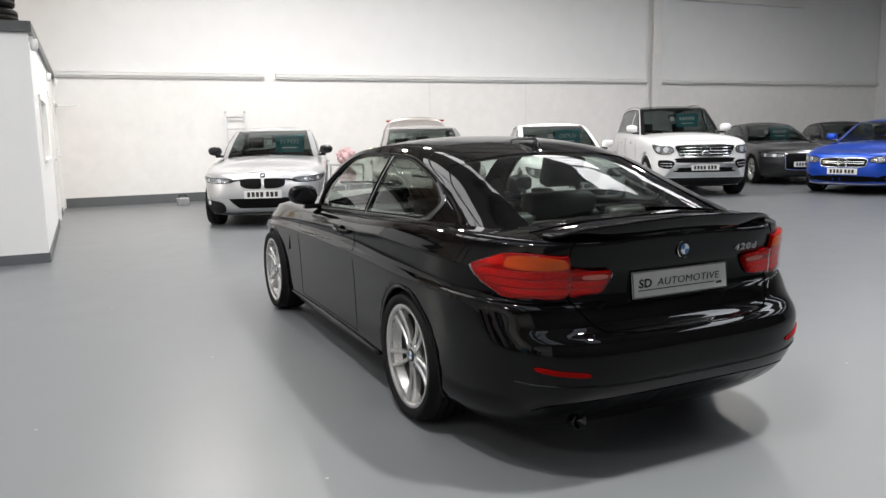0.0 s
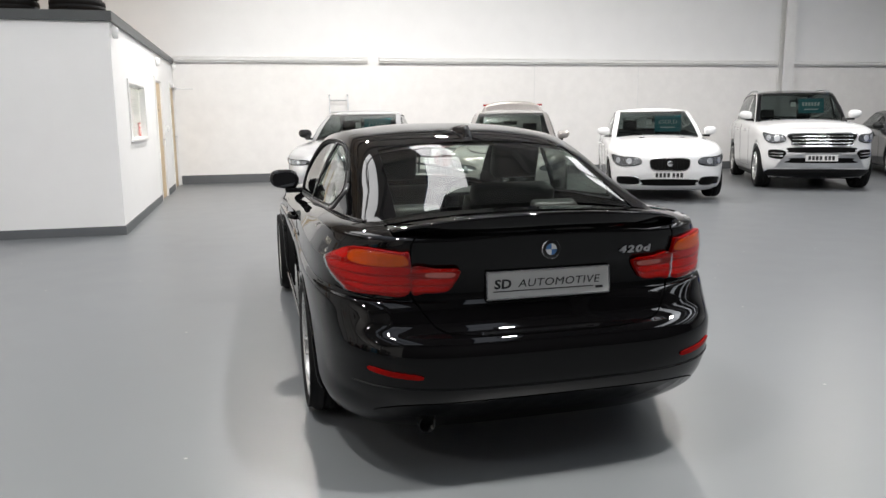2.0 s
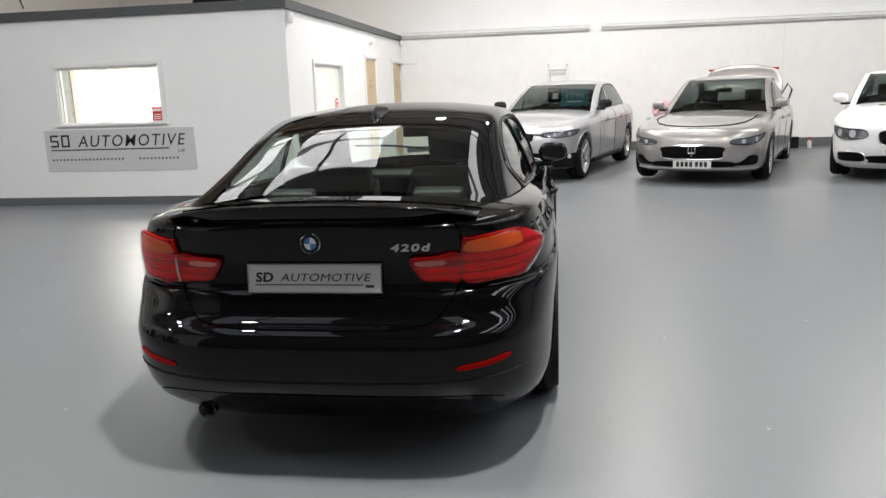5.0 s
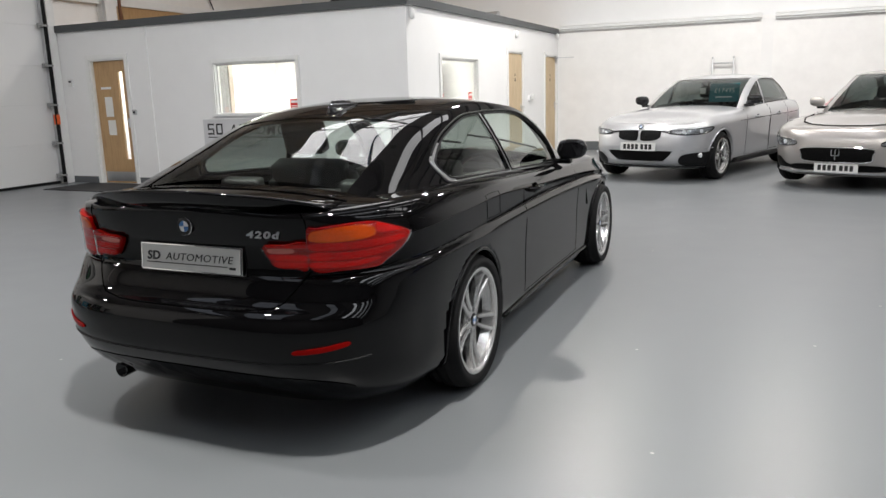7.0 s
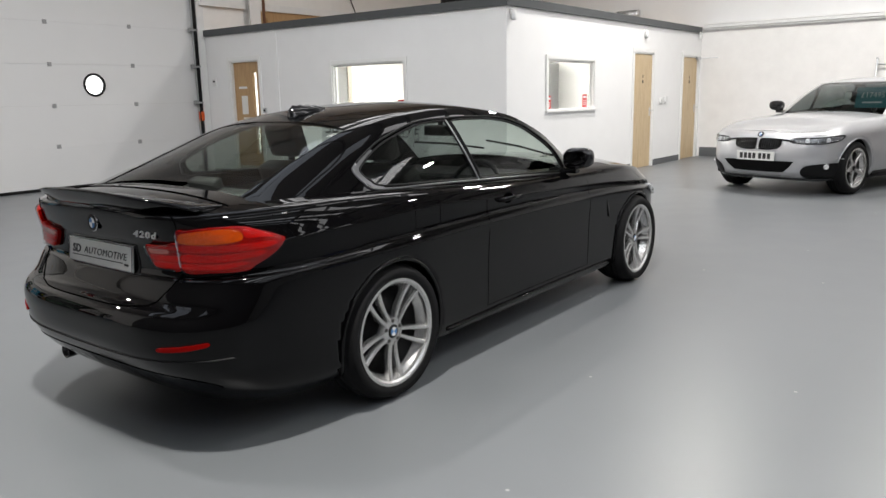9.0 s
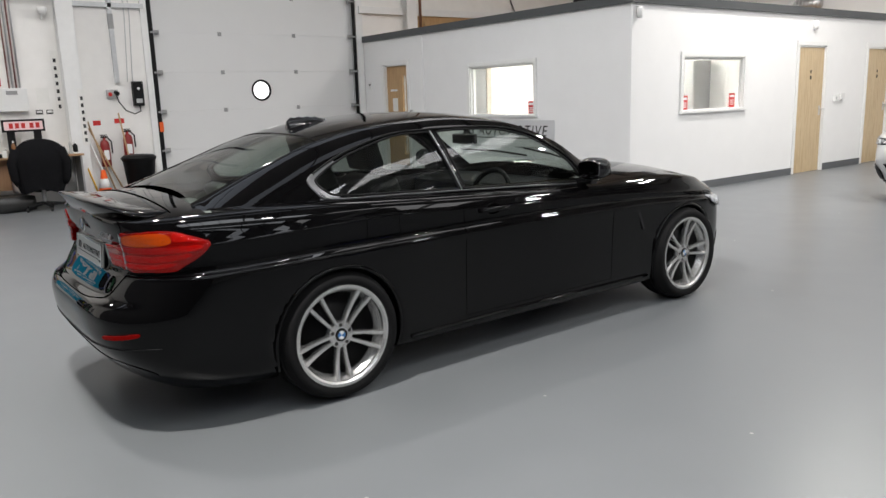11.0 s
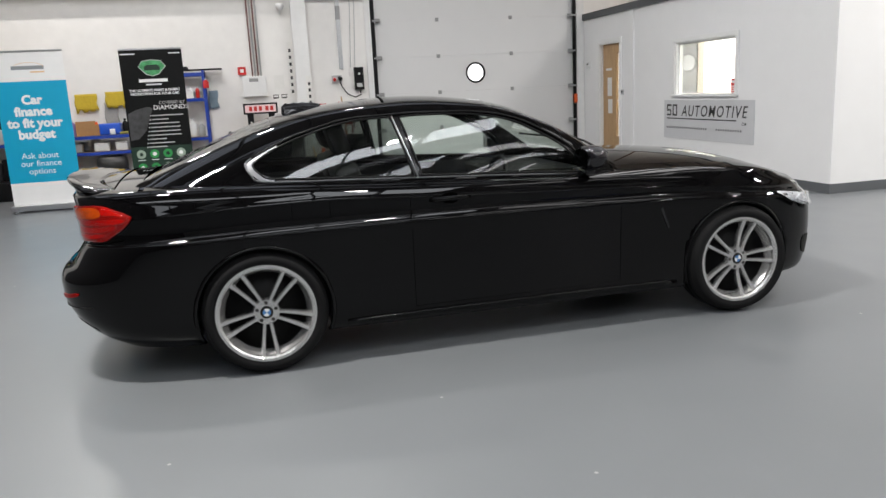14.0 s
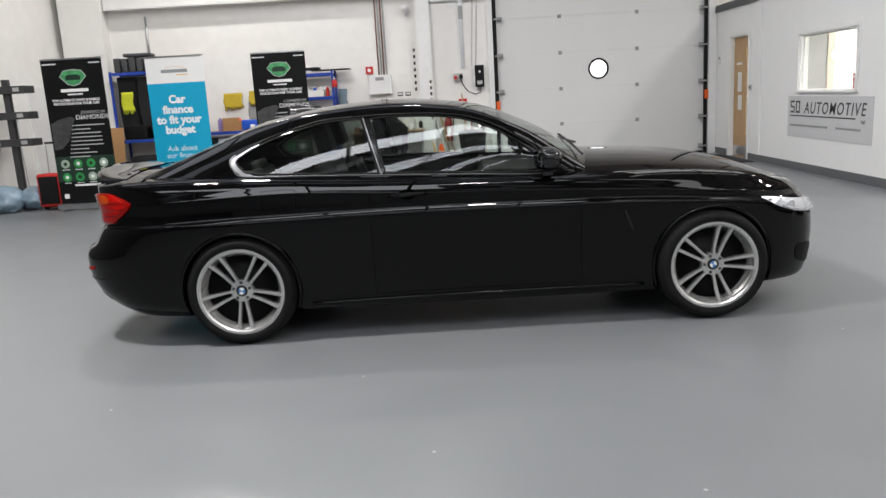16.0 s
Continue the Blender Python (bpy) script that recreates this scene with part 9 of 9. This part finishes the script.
for _y, _z0, _z1, _x in ((4.33, 1.45, 2.42, X0 + 0.006), (4.62, 0.90, 1.80, X0 + 0.222)):
    t = thing("marking_strip", "white strip with worn black marks on the column", "label strip", Matrix.Translation((_x, _y, 0)))
    part("strip", boxes(((-0.004, -0.05, _z0), (0.0, 0.05, _z1))), PAPER, t)
    for _k in range(7):
        part("strip_mark", boxes(((0.0, -0.018, _z0 + 0.06 + _k * (_z1 - _z0 - 0.12) / 7), (0.0015, 0.022, _z0 + 0.06 + _k * (_z1 - _z0 - 0.12) / 7 + 0.06))), BLACK_PRINT, t)
for _y in (4.02, 4.17):
    fixture("small_notice", "small dark framed notice on the wall", "notice", Matrix.Translation((X0, _y, 1.46)), BLACK_PLASTIC, ((0, -0.05, -0.035), (0.008, 0.05, 0.035)), bevel=0.002, extra=[("sheet", PAPER, ((0.008, -0.04, -0.012), (0.0095, 0.04, 0.022)))])
fixture("safety_notice", "white safety notice sheet on the wall", "notice", Matrix.Translation((X0, 4.10, 1.72)), PAPER, ((0, -0.09, -0.12), (0.003, 0.09, 0.12)), bevel=0)
fixture("fire_notice", "small red and white fire notice", "notice", Matrix.Translation((X0, 4.86, 1.25)), RED_PLASTIC, ((0, -0.06, -0.04), (0.004, 0.06, 0.04)), bevel=0.001)
fixture("fire_notice", "small red and white fire notice", "notice", Matrix.Translation((X0, 5.22, 1.27)), RED_PLASTIC, ((0, -0.08, -0.04), (0.004, 0.08, 0.04)), bevel=0.001)


EXTINGUISHER_RED = mat("extinguisher_red", srgb(128, 20, 18), rough=0.35, vary=0.12, scale=8)


def extinguisher(y, z):
    t = thing("fire_extinguisher", "red fire extinguisher with black hose on the wall", "fire extinguisher", Matrix.Translation((X0 + 0.10, y, z)), "fire extinguishers")
    part("cylinder", lathe(bmesh.new(), [(0.0001, 0), (0.07, 0.0), (0.078, 0.02), (0.078, 0.36), (0.06, 0.42), (0.022, 0.45), (0.022, 0.49)], 20), EXTINGUISHER_RED, t, smooth=True)
    part("valve", boxes(((-0.02, -0.05, 0.48), (0.02, 0.06, 0.51)), ((-0.012, -0.06, 0.52), (0.012, 0.05, 0.535)), bevel=0.004), BLACK_PLASTIC, t)
    part("hose", tube(bmesh.new(), [(0, 0.04, 0.50), (0.04, 0.10, 0.42), (0.05, 0.10, 0.22)], 0.012, 8), BLACK_PLASTIC, t)
    part("label", boxes(((0.075, -0.04, 0.12), (0.0815, 0.04, 0.28))), WHITE_PRINT, t)


extinguisher(4.92, 0.52)
extinguisher(5.30, 0.60)
t = thing("dustbin", "black round plastic dustbin with a lid", "bin", Matrix.Translation((X0 + 0.42, 5.36, 0)))
part("bin_body", lathe(bmesh.new(), [(0.20, 0), (0.255, 0.60), (0.27, 0.61), (0.27, 0.64)], 28), BLACK_PLASTIC, t, smooth=True)
part("bin_lid", lathe(bmesh.new(), [(0.28, 0.635), (0.285, 0.66), (0.24, 0.70), (0.10, 0.715), (0.0001, 0.715)], 28), BLACK_PLASTIC, t, smooth=True)


def broom(y, lean_y, height, stick, head, label):
    t = thing("broom", label, "broom", Matrix.Translation((X0 + 0.34, y, 0)), "brooms and brushes")
    part("stick", tube(bmesh.new(), [(0, 0, 0.06), (-0.26, lean_y, height)], 0.013, 8), stick, t, smooth=True)
    part("head", boxes(((-0.03, -0.15, 0.03), (0.04, 0.15, 0.08)), bevel=0.01), head, t)
    part("bristles", boxes(((-0.025, -0.15, 0.0), (0.035, 0.15, 0.03))), BLACK_PLASTIC, t)


WOOD_STICK = wood_mat("broom_stick", rgb(0.42, 0.28, 0.15))
broom(4.98, -0.28, 1.28, WOOD_STICK, BLACK_PLASTIC, "wooden broom leaning in the corner")
broom(5.12, -0.42, 1.18, WOOD_STICK, WOOD_STICK, "wooden brush leaning on the wall")
broom(5.30, -0.10, 1.40, WOOD_STICK, RED_PLASTIC, "long handled broom behind the bin")
broom(4.92, -0.26, 1.05, WHITE_PLASTIC, BLUE_PLASTIC, "white handled mop with a blue head")
t = thing("traffic_cone", "orange traffic cone with a white band", "cone", Matrix.Translation((X0 + 0.50, 4.76, 0)))
part("cone_body", lathe(bmesh.new(), [(0.13, 0.03), (0.10, 0.16), (0.03, 0.50), (0.025, 0.50)], 20), ORANGE_PLASTIC, t, smooth=True)
part("cone_band", lathe(bmesh.new(), [(0.091, 0.21), (0.061, 0.36), (0.058, 0.36)], 20), WHITE_PLASTIC, t, smooth=True)
part("cone_base", boxes(((-0.17, -0.17, 0), (0.17, 0.17, 0.03)), bevel=0.01), ORANGE_PLASTIC, t)
broom(4.70, -0.20, 0.95, mat("yellow_plastic", srgb(225, 175, 30), rough=0.4, vary=0.06), BLUE_PLASTIC, "yellow handled brush with a blue head")
# bracket camera high on the column, conduit in the corner
t = thing("wall_camera", "white dome camera on a bracket", "camera", Matrix.Translation((X0 + 0.06, 4.22, 3.02)))
part("bracket", tube(bmesh.new(), [(-0.05, 0, -0.12), (0.02, 0.0, -0.04), (0.08, 0, 0.0)], 0.014, 8), WHITE_PLASTIC, t)
part("dome", lathe(bmesh.new(), [(0.07, 0.05), (0.075, 0.0), (0.05, -0.05), (0.0001, -0.065)], 18, "z", Matrix.Translation((0.10, 0, 0))), WHITE_PLASTIC, t, smooth=True)
for _y, _z0, _z1 in ((-0.70, 2.30, 3.16), (-2.28, 2.2, 6.0)):
    bm = bmesh.new()
    tube(bm, [(X0 + (0.03 if _y > -1 else 0.04), _y, _z0), (X0 + 0.03, _y, _z1)], 0.022, 8)
    solid("cable_conduit", bm, GALV, "grey conduit fixed to the blockwork", "conduit", "conduits", smooth=True)
t = thing("wall_camera", "small white camera in the wall corner", "camera", Matrix.Translation((X0 + 0.12, -2.20, 3.30)))
part("dome", lathe(bmesh.new(), [(0.06, 0.05), (0.065, 0.0), (0.04, -0.05), (0.0001, -0.06)], 18), WHITE_PLASTIC, t, smooth=True)

# ---- south-west corner ----
t = thing("cabin_case", "red travel case with black front and raised handle", "case", pose(-4.25, -1.25, 0, 0, 0, 80))
part("case_shell", boxes(((-0.20, -0.12, 0.05), (0.20, 0.12, 0.56)), bevel=0.04), RED_PLASTIC, t, smooth=True)
part("case_front", boxes(((-0.16, -0.135, 0.10), (0.16, -0.115, 0.52)), bevel=0.01), BLACK_PLASTIC, t)
for x in (-0.11, 0.11):
    part("handle_bar", tube(bmesh.new(), [(x, 0.08, 0.5), (x, 0.10, 1.02)], 0.009, 8), GREY_PLASTIC, t)
part("handle_grip", tube(bmesh.new(), [(-0.12, 0.10, 1.02), (0.12, 0.10, 1.02)], 0.016, 8), BLACK_PLASTIC, t)
for x in (-0.15, 0.15):
    part("castor", lathe(bmesh.new(), [(0.02, -0.02), (0.035, -0.015), (0.035, 0.015), (0.02, 0.02)], 12, "x", Matrix.Translation((x, -0.05, 0.035))), BLACK_PLASTIC, t)
t = thing("tyre_rack", "dark steel display stand with short arms", "stand", pose(-4.75, -2.02, 0, 0, 0, 88))
part("post", boxes(((-0.05, -0.04, 0), (0.05, 0.04, 2.02)), bevel=0.004), mat("dark_stand_steel", rgb(0.03, 0.03, 0.032), rough=0.5, vary=0.2), t)
for z in (0.98, 1.40, 1.80):
    part("stand_arm", boxes(((-0.36, -0.12, z), (0.36, 0.16, z + 0.115)), bevel=0.016), bpy.data.materials["dark_stand_steel"], t)
    for x in (-0.22, 0.22):
        part("arm_pad", boxes(((x - 0.05, -0.125, z + 0.03), (x + 0.05, -0.11, z + 0.09)), bevel=0.003), GREY_PLASTIC, t)
part("foot", boxes(((-0.34, -0.22, 0), (0.34, 0.22, 0.04)), bevel=0.006), bpy.data.materials["dark_stand_steel"], t)
for _x, _y, _s in ((-4.15, -1.98, 1.0), (-4.35, -1.62, 0.8)):
    bm = bmesh.new()
    bmesh.ops.create_icosphere(bm, subdivisions=4, radius=0.30 * _s)
    for v in bm.verts:
        d = v.co.normalized()
        v.co *= 1 + 0.16 * noise.noise(d * 2.3 + Vector((_x, _y, 0))) + 0.06 * noise.noise(d * 6)
        v.co.z = max(v.co.z * 0.72 + 0.19, 0.0)
    solid("polythene_sack", bm, CLEAR_SACK, "pale blue clear plastic sack on the floor", "sack", "plastic sacks", smooth=True, m=Matrix.Translation((_x, _y, 0)))
clutter("carry_bag", "bag", "dark brown bag standing beside the sacks", mat("dark_brown_bag", rgb(0.035, 0.025, 0.02), rough=0.7, vary=0.2), -4.62, -1.45, 0.0, 0.18, 0.34, 0.52, 0.05, 6)
t = thing("wall_panel", "white panelled inspection door on the south wall", "panel", Matrix.Translation((-6.3, Y0, 0)))
part("panel_frame", boxes(((-0.42, 0, 0.05), (0.42, 0.03, 1.98)), bevel=0.004), WHITE_GLOSS, t)
part("panel_leaf", boxes(((-0.37, 0.03, 0.08), (0.37, 0.045, 1.93)), bevel=0.004), WHITE_PLASTIC, t)
t = thing("socket_box", "grey double socket box with hanging leads", "socket", Matrix.Translation((-5.35, Y0, 1.42)))
part("box", boxes(((-0.10, 0, -0.07), (0.10, 0.05, 0.07)), bevel=0.006), GREY_PLASTIC, t)
for x in (-0.04, 0.05):
    part("lead", tube(bmesh.new(), [(x, 0.05, -0.03), (x + 0.02, 0.07, -0.5), (x - 0.03, 0.06, -1.0), (x, 0.10, -1.38)], 0.008, 6), GREY_PLASTIC, t)
t = thing("paper_cup", "white paper cup with red print on the banner foot", "cup", pose(-3.80, -0.22, 0))
part("cup", lathe(bmesh.new(), [(0.055, 0.0), (0.075, 0.19), (0.079, 0.19)], 18), PAPER, t, smooth=True)
part("cup_print", lathe(bmesh.new(), [(0.0605, 0.04), (0.0685, 0.12), (0.068, 0.12)], 18), RED_PLASTIC, t, smooth=True)

# ---- back wall things ----
t = thing("step_ladder", "silver aluminium ladder leaning on the back wall", "ladder", pose(3.05, Y1 - 0.42, 0, -10, 0, 0))
for x in (-0.21, 0.21):
    part("stile", boxes(((x - 0.012, -0.03, 0), (x + 0.012, 0.03, 1.98)), bevel=0.003), SATIN_ALU, t)
    part("stile_cap", boxes(((x - 0.016, -0.035, 1.96), (x + 0.016, 0.035, 2.0)), bevel=0.003), GREY_PLASTIC, t)
for _k in range(7):
    part("rung", tube(bmesh.new(), [(-0.20, 0, 0.25 + 0.27 * _k), (0.20, 0, 0.25 + 0.27 * _k)], 0.016, 8), SATIN_ALU, t)
spray(8.35, 17.2, 0, WHITE_PLASTIC, "white spray bottle standing by the back wall")
for _x, _m, _l in ((7.82, CARDBOARD, "brown box by the back wall"), (8.08, BLACK_PLASTIC, "black adaptor box by the back wall")):
    clutter("small_box", "box", _l, _m, _x, 17.45, 0.0, 0.20, 0.16, 0.24, 0.008, 5, "small boxes by the wall")
bm = bmesh.new()
tube(bm, [(7.55, 16.4, 0.02), (7.58, 16.5, 0.5), (7.56, 16.62, 1.15), (7.70, 16.66, 1.38), (7.78, 16.64, 1.25), (7.66, 16.6, 0.9), (7.70, 16.7, 0.3), (8.1, 17.3, 0.02)], 0.018, 8)
solid("charging_lead", bm, BLACK_PLASTIC, "black lead looped over a stand behind the car", "cable", smooth=True)
t = thing("parts_trolley", "small trolley with pink and silver crumpled sheeting", "trolley", pose(5.25, 16.6, 0, 0, 0, 12))
part("tray", boxes(((-0.25, -0.35, 0.30), (0.25, 0.35, 0.34)), ((-0.25, -0.35, 0.72), (0.25, 0.35, 0.76)), bevel=0.006), GALV, t)
for x in (-0.23, 0.23):
    for y in (-0.33, 0.33):
        part("post", boxes(((x - 0.014, y - 0.014, 0.06), (x + 0.014, y + 0.014, 0.76))), GALV, t)
        part("castor", lathe(bmesh.new(), [(0.015, -0.014), (0.032, -0.01), (0.032, 0.01), (0.015, 0.014)], 12, "x", Matrix.Translation((x, y, 0.034))), BLACK_PLASTIC, t)
for _x, _y, _z, _s, _k in ((5.22, 16.52, 0.76, 0.20, 0), (5.30, 16.76, 0.76, 0.16, 1), (5.25, 16.6, 0.34, 0.20, 2)):
    bm = bmesh.new()
    bmesh.ops.create_icosphere(bm, subdivisions=3, radius=_s)
    for v in bm.verts:
        d = v.co.normalized()
        v.co *= 1 + 0.35 * noise.noise(d * 3.1 + Vector((_k, 0, 0)))
        v.co.z = max(v.co.z + _s * 0.8, 0)
    solid("crumpled_sheeting", bm, mat("pink_sheeting", srgb(205, 170, 172), rough=0.35, vary=0.25, scale=14, bump=0.6, bump_scale=20) if _k == 0 else bpy.data.materials["pink_sheeting"], "crumpled pink plastic sheeting on a trolley", "sheeting", "sheeting on the trolley", m=Matrix.Translation((_x, _y, _z)))
t = thing("jump_starter", "small silver and black device on the floor", "device", Matrix.Translation((1.72, 16.9, 0)))
part("device_body", boxes(((-0.12, -0.10, 0), (0.12, 0.10, 0.16)), bevel=0.02), GALV, t)
part("device_handle", tube(bmesh.new(), [(-0.08, 0, 0.15), (-0.06, 0, 0.22), (0.06, 0, 0.22), (0.08, 0, 0.15)], 0.012, 8), BLACK_PLASTIC, t)
